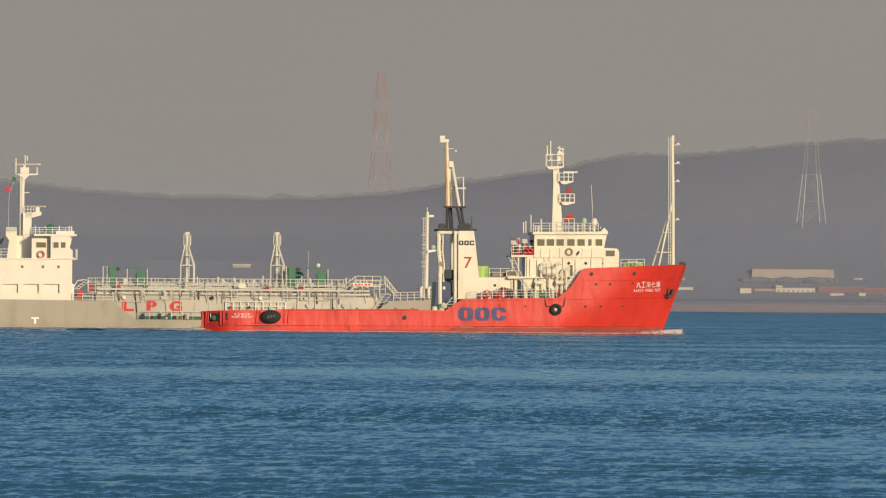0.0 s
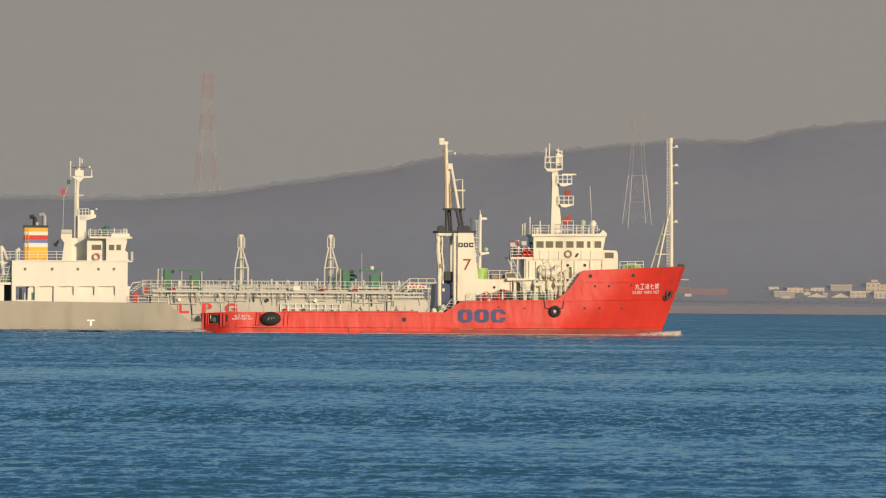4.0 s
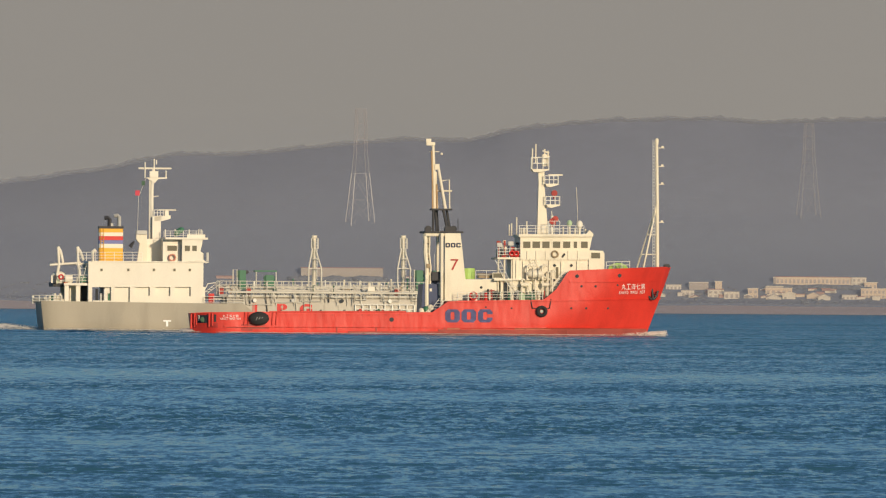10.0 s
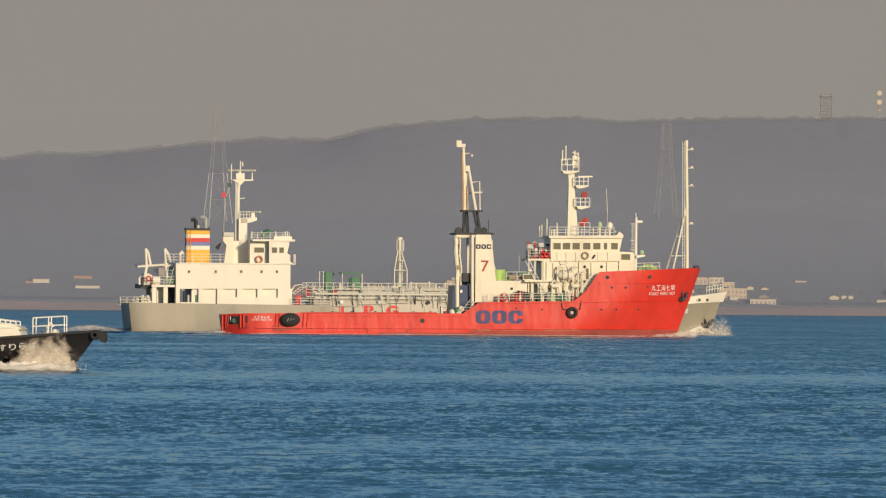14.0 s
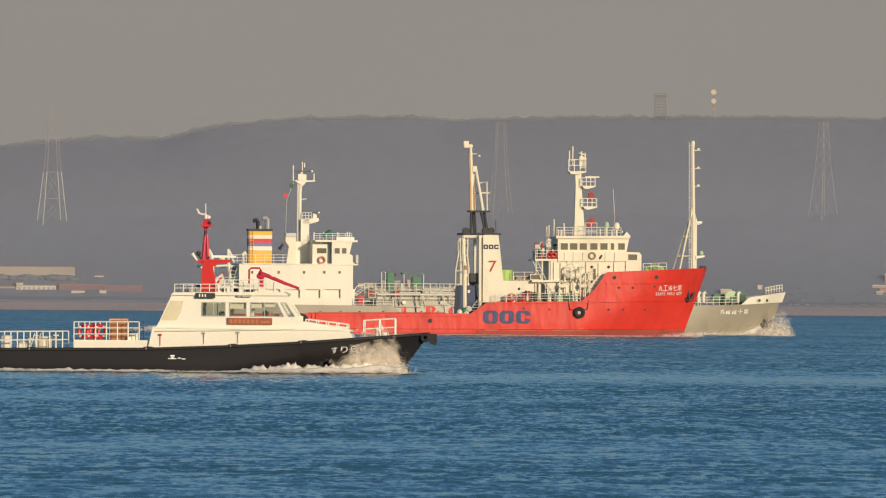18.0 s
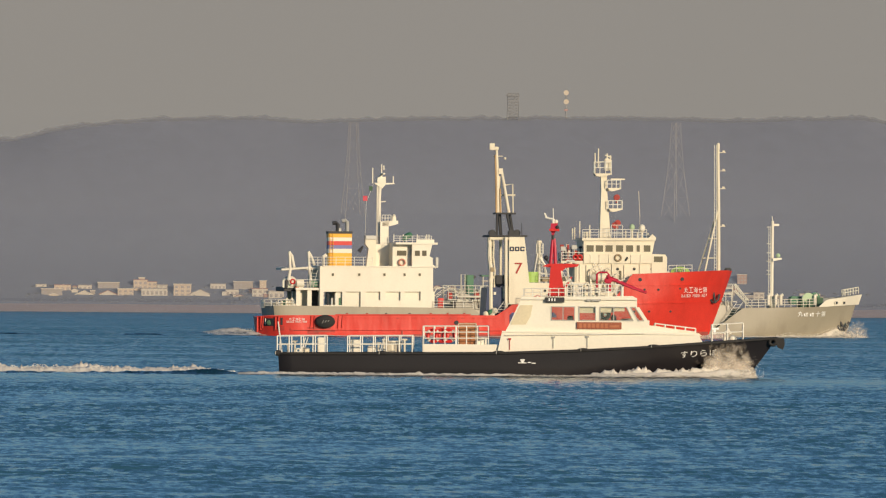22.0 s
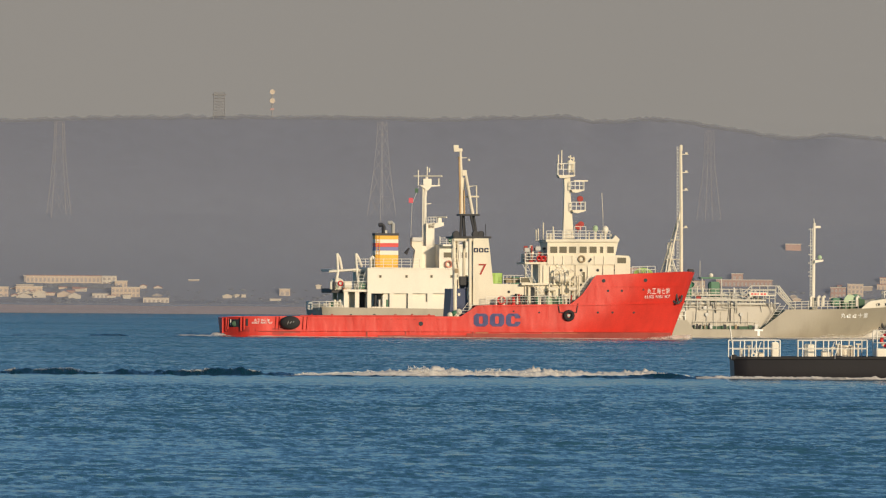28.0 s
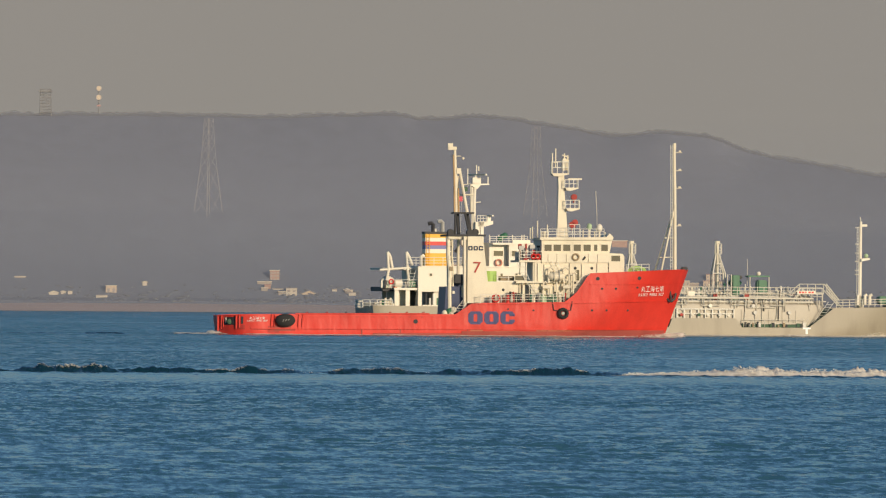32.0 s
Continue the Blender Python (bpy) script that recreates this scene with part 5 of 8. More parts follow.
        part("stair_post", tube([(b.x + (a.x - b.x) * k, -4.4, b.z + (a.z - b.z) * k), (b.x + (a.x - b.x) * k, -4.4, b.z - 0.9 + (a.z - b.z) * k)], 0.04), DULLRAIL, ship)
    ladder(ship, F(1376, 572, -5.4), F(1403, 534, -5.4), 0.7, RAIL)
    # tall vent masts with legs and a cage
    for u in (539, 696.5):
        m = part("vent_mast", tube([T(u, 525), T(u, 419)], 0.25, None, 10), CREAM, ship, "white vent mast on braced legs")
        part("cap", tube([T(u, 423), T(u, 417.5)], 0.33, None, 10), CREAM, m)
        for du, y in ((-9.5, -0.9), (13, -0.9), (-9.5, 0.9), (13, 0.9)):
            part("leg", tube([T(u + du, 523, y), T(u + du, 476, y), T(u + (2 if du > 0 else -3), 440, y * 0.3)], 0.09), DULLRAIL, m)
        for v in (476, 459):
            part("brace", tube([T(u - 9 + (6 if v < 470 else 0), v, -0.8), T(u + 13 - (6 if v < 470 else 0), v, -0.8)], 0.07), DULLRAIL, m)
        for du in (-5, 7):
            part("cage", tube([T(u + du, 441, -0.4), T(u + du, 423, -0.4), T(u, 421, -0.3)], 0.06), DULLRAIL, m)
        ladder(m, T(u + 3, 497, -0.5), T(u + 3, 424, -0.5), 0.3, RAIL)
    # green deck houses and machinery
    for u in (405, 718):
        h = part("deck_house", box(T(u - 2, 0).x, T(u + 10, 0).x, -3, -1.4, zf, T(u, 479).z, bevel=0.04), GREEN, ship, "green pump house")
        fr = tube([T(u - 9, 521, -3.2), T(u - 9, 478, -3.2), T(u - 2, 478, -3.2), T(u - 2, 521, -3.2)], 0.06)
        part("frame", fr, DULLRAIL, h)
        part("door", box(T(u - 7, 0).x, T(u - 3, 0).x, -3.24, -3.16, T(u, 492).z, T(u, 480).z), DECKGREEN, h)
    for at, u, v in ((T, 457, 479), (F, 1277, 487)):
        p = at(u, v, -1)
        h = part("motor", box(p.x - 0.45, p.x + 0.8, -1.8, -0.4, zf, p.z - 0.55, bevel=0.15), GREEN, ship, "green motor under a canopy")
        part("canopy", box(p.x - 1.6, p.x + 1.0, -2.0, -0.2, p.z - 0.2, p.z - 0.02, bevel=0.03), GREEN, h)
        for dx in (-1.4, 0.9):
            part("canopy_post", tube([(p.x + dx, -1.9, zf), (p.x + dx, -1.9, p.z - 0.1)], 0.06), DULLRAIL, h)
        if at is F:
            part("light_dome", ball((p.x - 0.2, -1.2, p.z + 0.2), 0.26), WHITE, h)
        part("hood", box(p.x - 3.4, p.x - 2.2, -1.6, -0.8, p.z - 0.45, p.z - 0.05, bevel=0.12), SOOT, h)
    p = F(1233, 500, 1)
    part("reel", ball((p.x, 1, p.z), 0.7, None, 1.2, 0.8, 0.6), GREEN, ship)
    part("whip_aerial", tube([T(752, 498), T(752, 450)], 0.04), GALV, ship)
    # midship manifold rails
    railing(ship, [(T(612, 540, -5.4).x, -5.4, 2.1), (T(716, 540, -5.4).x, -5.4, 2.1)], 1.05, RAIL, 0.9, 2, 0.085)
    for i, u in enumerate((620, 640, 652, 668, 690, 706)):
        p = T(u, 540, -4.9)
        part("manifold", disc(p.x, -5.1, 2.5, 0.19, 0.9), (DULLRED, DULLRAIL, DECKGREEN, DULLRAIL, GALV, DULLRAIL)[i], ship)
    # foremast and forecastle
    fb = F(1456, 542)
    m = part("foremast", tube([fb - Vector((0, 0, 0.4)), F(1456.5, 470), F(1457, 391)], 0.22, None, 10, 0.16), WHITE, ship, "white foremast with lamps")
    ladder(m, F(1452, 540, -0.2), F(1452, 400, -0.2), 0.22, RAIL)
    part("base", box(fb.x - 0.5, fb.x + 0.4, -0.5, 0.5, fb.z - 0.3, fb.z + 0.6, bevel=0.05), WHITE, m)
    for v in (402, 431, 447, 462, 478, 485):
        part("bracket", tube([F(1447, v), F(1457, v)], 0.05), WHITE, m)
    part("lamp_arm", box(F(1457, 0).x, F(1468, 0).x, -0.2, 0.2, F(1460, 400).z, F(1460, 396).z, bevel=0.04), WHITE, m)
    part("platform", solid(side(F, 0, (1457, 462), (1472, 459), (1472, 456), (1457, 457)), -0.5, 0.5), WHITE, m)
    part("searchlight", ball(F(1467, 452), 0.27), PALEGREEN, m, "pale green floodlight")
    part("aerial", tube([F(1457, 391), F(1456, 383)], 0.05), WHITE, m)
    railing(ship, [F(1412, 545, -5.2), F(1470, 544, -5.0), F(1535, 543, -4.3)], 0.95, DULLRAIL, 0.75, 3, 0.04)
    for u, v, r, mt in ((1521, 529, 0.75, PALEGREEN), (1507, 532, 0.55, GREEN), (1536, 526, 0.6, GREEN)):
        w = part("mooring_winch", disc(F(u, v, -1.5).x, -1.5 if mt is PALEGREEN else 0.2, F(u, v, -1.5).z, r, 0.35 if mt is PALEGREEN else 1.3), mt, ship, "green mooring winch")
        part("stand", box(F(u, v).x - 0.35, F(u, v).x + 0.35, -2.0, 1.0, 3.4, F(u, v).z), DECKGREEN, w)
    part("winch_frame", box(W(1262, 0).x, W(1270, 0).x, -1.5, 0.4, 3.5, W(1300, 520).z, bevel=0.08), CREAM, ship)
    for k in range(5):
        part("winch_drum", disc(W(1303, 527).x, -2.2 + 0.35 * k, W(1303, 527).z, (0.5, 0.4)[k % 2], 0.3), (GREEN, WOOD)[k % 2], ship, "rope-wound winch drum")
    for u in (1262, 1275, 1284, 1345):
        part("vent", tube([W(u, 536, -2), W(u, 519, -2), W(u + 4, 517, -2)], 0.2), WHITE, ship)
    railing(ship, [W(1395, 520, -1.6), W(1424, 515, -0.3)], 0.75, DULLRAIL, 0.4, 2, 0.05)
    railing(ship, [W(1395, 520, 1.6), W(1424, 515, 0.3)], 0.75, DULLRAIL, 0.4, 2, 0.05)
    # aft house
    H = 5.2
    zd = 3.15
    house = part("house", solid(side(T, -H, (142, 509), (142, 463.5), (344, 463.5), (344, 509)), -H, H), WHITE, ship, "white aft deck house")
    low = part("lower_house", solid([(T(165, 0).x, zd - 0.2), (T(165, 0).x, T(165, 509).z + 0.02), (T(341, 0).x, T(341, 509).z + 0.02), (T(341, 0).x, zd - 0.2)], -4.85, 4.85), WHITE, ship)
    for u0, u1 in ((142, 149), (182, 189), (215, 224), (250, 260), (286, 294), (322, 344)):
        p, q = T(u0, 509, -H), T(u1, 541, -H)
        part("pier", box(p.x, q.x, -H, -4.2, zd - 0.15, p.z + 0.01), WHITE, house)
    z1 = T(250, 524, -H).z
    part("bulwark", box(T(215, 0, -H).x, T(344, 0, -H).x, -H + 0.01, -H + 0.16, zd - 0.15, z1), WHITE, house)
    part("bulwark", box(T(150, 0, -H).x, T(184, 0, -H).x, -H + 0.01, -H + 0.16, zd - 0.15, zd + 0.25), WHITE, house)
    for u in (157, 164, 171, 178):
        part("mooring_gear", tube([T(u, 538, -4.8), T(u, 512 if u % 2 else 520, -4.8)], 0.16), (GALV, DARKFILL, GREEN, RAIL)[int(u) % 4], house)
    for u in (165, 212, 257, 293, 320):
        w = pane(house, T, u - 2, u + 2, 476.5, 481, -H, name="porthole", d=0.06)
    part("gutter", box(T(142, 0).x - 0.1, T(344, 0).x + 0.15, -H - 0.12, H + 0.12, T(200, 465).z, T(200, 463).z), WHITE, house)
    # aft open decks
    part("boat_deck", box(T(93, 0).x, T(143, 0).x, -5, 5, T(120, 506).z, T(120, 502).z), WHITE, ship)
    for u, y in ((98, -4.8), (118, -4.8), (118, 2), (138, -4.8), (98, 3)):
        part("pillar", box(T(u, 0).x - 0.25, T(u, 0).x + 0.25, y, y + 0.4, zd - 0.1, T(u, 504).z), WHITE, ship)
    part("aft_bulkhead", box(T(104, 0).x, T(116, 0).x, -3.6, 3.6, zd - 0.1, T(110, 504).z), CREAM, ship)
    # Near-black block paints the shade of the open after deck.
    part("aft_bulkhead", box(T(126, 0).x, T(141, 0).x, -3.2, 3.2, zd - 0.1, T(110, 504).z), DARKFILL, ship)
    railing(ship, [T(44, 538, -4.2), T(68, 538, -5.3), T(96, 538, -5.4)], 0.95, RAIL, 0.8, 3, 0.045)
    railing(ship, [T(44, 538, -4.2), T(44, 538, 4.2)], 0.95, RAIL, 0.8, 3, 0.045)
    part("stern_chock", tube([T(44, 532, -3), T(66, 530, -4.6)], 0.3), WHITE, ship)
    part("vent", tube([T(82, 538, -4), T(82, 527, -4), T(78, 525, -4)], 0.25), WHITE, ship)
    railing(ship, [T(95, 502, -4.8), T(142, 502, -4.8)], 0.95, RAIL, 0.9, 3)
    part("top_deck", box(T(76, 0).x, T(142, 0).x, -3, 4.5, T(100, 470).z, T(100, 466).z), WHITE, ship)
    for a, b, c, d in (((84, 502), (90, 470), (88, 438), (97, 466)), ((128, 500), (124, 470), (122, 438), (133, 462))):
        part("davit", tube([T(*a, -4.2), T(*b, -4.2), T(*c, -4.2)], 0.2, None, 8, 0.14), WHITE, ship, "white boat davit")
        part("davit_arm", tube([T(c[0], c[1], -4.2), T(c[0] + 5, c[1] + 8, -4.2), T(*d, -4.2)], 0.16), WHITE, ship)
    part("davit_beam", tube([T(74, 470, -4.2), T(128, 466, -4.2)], 0.14), WHITE, ship)
    part("raft_canister", tube([T(101, 494, -4.5), T(114, 494, -4.5)], 0.45, None, 12), WHITE, ship, "white life raft canister")
    part("rescue_boat", ball(T(89, 491, -3.4), 0.9, None, 1.0, 0.8, 0.75), WHITE, ship)
    part("locker", box(T(121, 0).x, T(134, 0).x, -4.6, -3.6, T(127, 501).z, T(127, 490).z, bevel=0.05), GREEN, ship)
    part("ring_buoy", ring(T(94, 491, -4.9), 0.25, 0.08), SCARLET, ship)
    ladder(ship, T(126, 501, -4.7), T(134, 470, -4.7), 0.6, RAIL)
    railing(ship, [T(122, 463, -4.9), T(236, 463, -4.9)], 1.0, RAIL, 1.0, 3)
    part("vent", tube([T(149, 463, -4), T(149, 446, -4), T(152, 443, -4), T(154, 447, -4)], 0.18), WHITE, ship)
    # Black box added to paint the shade under the boat deck.
    part("underside_shade_box", box(T(74, 0).x, T(97, 0).x, -4.0, 3.5, T(85, 508).z, T(85, 500).z, bevel=0.05), SOOT, ship)
    rs = random.Random(31)
    for i in range(14):
        p = T(rs.uniform(80, 138), rs.uniform(487, 500), rs.uniform(-4.6, -3.2))
        part("deck_gear", box(p.x - rs.uniform(0.1, 0.4), p.x + rs.uniform(0.1, 0.4), p.y - 0.2, p.y + 0.2, T(100, 502).z, p.z, bevel=0.04), rs.choice((WHITE, CREAM, GALV, SOOT, ORANGE, PALEGREEN)), ship)
    for i in range(7):
        p = T(70 + i * 4.5, 538, -4.9)
        part("mooring_gear", tube([p, p + Vector((0, 0, rs.uniform(0.4, 1.3)))], 0.15, None, 8), rs.choice((WHITE, GALV, GREEN, CREAM)), ship)
    # funnel with bands
    fun = None
    for v0, v1, m, lab in ((463.5, 440, YELLOW, "yellow funnel with white, red and blue bands"), (440, 432.5, WHITE, ""), (432.5, 426, BLUE, ""), (426, 419, SCARLET, ""), (419, 412.5, WHITE, ""), (412.5, 405.5, YELLOW, ""), (405.5, 401.5, SOOT, "")):
        p, q = T(160, v0, -1.7), T(201.5, v1, -1.7)
        g = 0.06 if m is SOOT else 0
        bm = box(p.x - g, q.x + g, -1.7 - g, 0.2 + g, p.z + 0.002, q.z - 0.002)
        if fun is None:
            fun = part("funnel", bm, m, ship, lab)
        else:
            part("band", bm, m, fun)
    for u, h in ((173, 386), (190, 382)):
        part("exhaust_pipe", tube([T(u + 4, 403), T(u + 4, h + 3), T(u + 1, h), T(u - 5, h + 1)], 0.24, None, 8), SOOT if u < 180 else GALV, fun)
    part("exhaust_pipe", tube([T(181, 403), T(181, 396)], 0.2), GALV, fun)
    ladder(fun, T(165, 463, -1.85), T(165, 405, -1.85), 0.35, YELLOW)
    # wheelhouse and mast
    wh = part("wheelhouse", solid(side(T, -4, (272, 464), (272, 424), (343, 424), (338, 446), (344, 450), (344, 464)), -4.2, 4.2), WHITE, ship, "white wheelhouse with dark windows")
    part("wing", solid(side(T, -5, (306, 464), (306, 424), (342, 424), (337, 446), (343, 449), (343, 464)), -H, -4.1), WHITE, wh)
    part("roof", box(T(270, 0).x, T(345, 0).x, -H - 0.1, H, T(300, 425).z, T(300, 421.5).z), WHITE, wh)
    pane(wh, T, 280, 297, 436, 445, -4.2, frame_material=WHITE)
    for u0, u1 in ((311, 320), (324, 332)):
        pane(wh, T, u0, u1, 436, 445.5, -H, frame_material=WHITE)
    part("door", box(T(298, 0).x, T(304, 0).x, -4.25, -4.18, T(300, 462).z, T(300, 434).z), GALV, wh)
    part("ring_buoy", ring(T(289, 457, -4.5), 0.36, 0.1), surface("faded_orange", (0.55, 0.25, 0.18), 0.6), wh, "faded orange ring buoy")
    part("wing_lamp", box(T(343, 0).x, T(347, 0).x, -5, -4.5, T(345, 463).z, T(345, 448).z), GALV, wh)
    part("wing_arm", tube([T(343, 462, -5), T(349, 467, -5)], 0.1), WHITE, wh)
    railing(wh, [T(274, 421.5, -4), T(342, 421.5, -4)], 0.75, RAIL, 0.8, 3)
    part("name_board", box(T(309, 0).x, T(341, 0).x, -4.3, -4.2, T(320, 423).z, T(320, 416).z), WHITE, wh)
    for u, v in ((300, 410), (304, 408), (296, 414)):
        part("compass_cover", ball(T(u, v, -2), 0.35), GREEN, wh)
    for u in (276, 293, 318, 335, 339):
        part("aerial", tube([T(u, 422, -2), T(u, 407, -2)], 0.06), WHITE, wh)
    base = part("mast_house", box(T(239, 0).x, T(268, 0).x, -1.5, 1.5, T(250, 464).z, T(250, 424).z, bevel=0.05), WHITE, ship)
    part("duct", solid(side(T, 0, (224, 463), (228, 432), (222, 424), (222, 412), (241, 410), (241, 463)), -2.4, -1.4), CREAM, base)
    part("ventilator", box(T(222, 0).x, T(241, 0).x, -2.6, -1.2, T(230, 416).z, T(230, 409).z, bevel=0.05), GALV, base)
    part("horn", tube([T(214, 438, -2), T(221, 428, -2)], 0.25, None, 8, 0.1), SOOT, base)
    mast = part("mast", solid(side(T, 0, (252, 426), (252, 384), (268, 382), (267, 390), (267, 426)), -0.7, 0.7), WHITE, ship, "white signal mast with yards")
    part("pole", tube([T(251, 430), T(251, 340), T(254, 300)], 0.26, None, 8, 0.18), WHITE, mast)
    part("pole", tube([T(247.5, 430), T(247.5, 320)], 0.1), WHITE, mast)
    scanner(mast, T(256.5, 299), 1.94, 0.16, 0.1, WHITE, 1.27, 11.2, "long white radar scanner bar")
    part("yard", solid(side(T, 0, (241, 315), (278, 315), (278, 317), (262, 318), (256, 325), (246, 319)), -0.25, 0.25), WHITE, mast)
    part("cross_head", box(T(247, 0).x, T(262, 0).x, -0.4, 0.4, T(256, 315).z, T(256, 304).z), WHITE, mast)
    for u, v0, v1 in ((239, 316, 288), (255, 304, 282), (259, 292, 284), (276, 315, 303)):
        part("aerial", tube([T(u, v0), T(u, v1)], 0.08), WHITE, mast)
    part("arm", tube([T(252, 349), T(263, 348)], 0.06), WHITE, mast)
    part("radar_platform", solid(side(T, 0, (256, 384), (284, 382), (284, 388), (270, 392), (256, 392)), -0.7, 0.7), WHITE, mast)
    part("radar_pedestal", box(T(274, 0).x, T(281, 0).x, -0.4, 0.4, T(278, 384).z, T(278, 374).z, bevel=0.05), WHITE, mast)
    scanner(mast, T(278.5, 372.6), 1.05, 0.13, 0.08, WHITE, 1.27, 11.15, "short white radar scanner bar")
    railing(mast, [T(256, 383, -0.7), T(272, 383, -0.7)], 0.7, RAIL, 0.4, 2, 0.035)
    part("flag", box(T(222, 0).x, T(230, 0).x, -0.03, 0.03, T(226, 347).z, T(226, 338).z), CRIMSON, mast, "small red flag")
    part("flag", box(T(233, 0).x, T(239, 0).x, -0.03, 0.03, T(236, 329).z, T(236, 321).z), DECKGREEN, mast)
    part("halyard", tube([T(241, 316), T(228, 350), T(226, 420)], 0.02, None, 4), RAIL, mast)
    # between house and tank
    railing(ship, [T(345, 540, -5.4), T(416, 541, -5.4)], 0.95, RAIL, 1.1, 3)
    part("fire_box", box(T(347, 0).x, T(357, 0).x, -5.1, -4.6, zd, zd + 1.15, bevel=0.05), SCARLET, ship)
    part("deck_crossing", box(T(345, 0).x, T(375, 0).x, -3.5, 3.5, T(350, 530).z, T(350, 526).z), GALV, ship)
    ladder(ship, T(347, 520, -3.6), T(374, 500, -3.6), 0.5, RAIL)
    part("stair_rail", tube([T(346, 514, -4), T(352, 503, -4), T(374, 500, -4)], 0.06), RAIL, ship)
    return ship


gas_tanker = tanker()


# ---- the pilot boat ----
def pilot():
    boat = thing("pilot_boat", "black-hulled pilot boat with white cabin and red mast at speed", "boat")
    P = pilot_at
    B, keel = 2.6, -0.8
    deck = lerp_table([(P(u, v).x, P(u, v).z) for u, v in ((20, 617), (60, 616.5), (420, 616), (567, 611.5), (695, 605), (779, 599), (902, 590.5), (930, 588))])
    x0, x1, xw = P(36, 617).x, P(918, 590).x, P(868, 661).x
    stern = lambda q: x0 + 0.1 * (1 - q)
    bow = lambda q: xw - 0.8 + (x1 - xw + 0.8) * q ** 0.9
    half = lambda s, q: B * fair(s, q, 0.74, 0.5, 0.9, 0.03) * (0.9 + 0.1 * q)
    st = sorted(set([0, 0.004, 0.01, 0.02, 0.03, 0.15, 0.3, 0.42] + [0.5 + 0.5 * i / 22 for i in range(23)]))
    hull, plank = hull_mesh(st, stern, bow, deck, half, keel, 0.12, 0.08)
    smooth(part("hull", hull, BLACK, boat, "black painted hull"), 35)
    part("deck", plank, DECKRED, boat)
    skin = hull_plan(None, st, stern, bow, deck, half, keel)
    gw = bmesh.new()
    for g in (-1, 1):
        tube([(x, g * (half((x - x0) / (x1 - x0), 1) + 0.02), deck(x) - 0.05) for x in np.linspace(x0, x1 - 0.1, 40)], 0.07, gw, 6)
    part("rubbing_strake", gw, RUBBER, boat, "black rubber gunwale strip")
    p = P(909, 598)
    part("bow_fender", ring((p.x, -0.42, p.z), 0.15, 0.075, "y", None, 16, 8), RUBBER, boat, "black tyre at the stem")
    part("bow_fender", ring((p.x, 0.42, p.z), 0.15, 0.075, "y", None, 16, 8), RUBBER, boat)
    part("stem_pad", solid(side(P, 0, (914, 591), (929, 591.5), (930, 603), (927, 612), (918, 608), (913, 598)), -0.42, 0.42), RUBBER, boat, "black rubber pad on the stem")
    for u in (36, 219, 425, 574, 698):
        x = P(u, 0).x
        y = -half((x - x0) / (x1 - x0), 1) - 0.02
        tyre = part("tyre", ball((x, y, deck(x) - 0.01), 0.1, None, 3.0 if u > 40 else 1.8, 1.0, 0.85 if u > 40 else 1.5, 14), RUBBER, boat, "flattened black tyre on the gunwale")
        part("lashing", tube([(x - 0.12, y - 0.11, deck(x) - 0.08), (x - 0.12, y - 0.06, deck(x) + 0.09)], 0.015, None, 5), GALV, tyre)
    paint_on("すりらぽ", P, 746, 626, 814, 0.30, skin, boat, MARK, "boat_name", "white painted boat's name", 0.085, fill=0.68)
    bars_on(P, [(463, 471, 628.5, 630.5), (459, 474, 634, 635.3), (476, 482, 633, 634.5), (483, 490, 634.5, 636)], skin, boat, MARK, "draught_mark")
    tri = P(467, 631, -B)
    part("draught_mark", solid([(tri.x - 0.1, tri.z), (tri.x + 0.1, tri.z), (tri.x, tri.z - 0.12)], -skin(tri.x, tri.z) - 0.04, -skin(tri.x, tri.z) + 0.02), MARK, boat)
    # cabin trunk and wheelhouse
    w = 1.95
    trunk = part("trunk_cabin", solid(side(P, 0, (422, 617), (430, 580), (690, 579), (735, 579.5), (776, 584), (784, 598), (700, 606), (560, 614)), -w, w), BOATWHITE, boat, "white trunk cabin")
    part("coachroof", solid(side(P, 0, (436, 579.5), (441, 569.5), (692, 569), (740, 577), (744, 580)), -1.79, 1.79), BOATWHITE, trunk)
    part("belt", solid(side(P, 0, (430, 581), (430, 578.5), (768, 583), (770, 586)), -w - 0.05, w + 0.05), BOATWHITE, trunk)
    part("trunk_top", solid(side(P, 0, (690, 570.5), (700, 569), (778, 583), (784, 588)), -w + 0.2, w - 0.2), CREAM, trunk)
    # wheelhouse as a shell with real window openings
    zb, zt = P(500, 571).z, P(500, 522).z
    z0, z1 = P(550, 559).z, P(550, 536.5).z
    wy = 1.8
    wheel = part("wheelhouse", solid(side(P, 0, (441, 570.5), (464, 520.5), (512, 520.5), (512, 570.5)), -wy, wy), BOATWHITE, boat, "white wheelhouse with wide clear windows")
    X = lambda u: P(u, 0).x
    for g in (-1, 1):
        shell = bmesh.new()
        ya, yb = (-wy, -wy + 0.07) if g < 0 else (wy - 0.07, wy)
        box(X(512), X(690), ya, yb, zb, z0, shell)
        box(X(512), X(668), ya, yb, z1, zt, shell)
        for a, b in ((512, 517), (558, 566), (595, 603)):
            box(X(a), X(b), ya, yb, z0, z1, shell)
        solid([(X(662), z0), (X(669), z0), (X(656), z1), (X(650), z1)], ya, yb, shell)
        solid([(X(681), z0), (X(687), z0), (X(672), z1 + 0.02), (X(666), z1 + 0.02)], ya, yb, shell)
        part("side_wall", shell, BOATWHITE, wheel)
    part("roof", solid(side(P, 0, (462, 523), (466, 518), (660, 517), (668, 521), (668, 524)), -wy - 0.12, wy + 0.12), BOATWHITE, wheel)
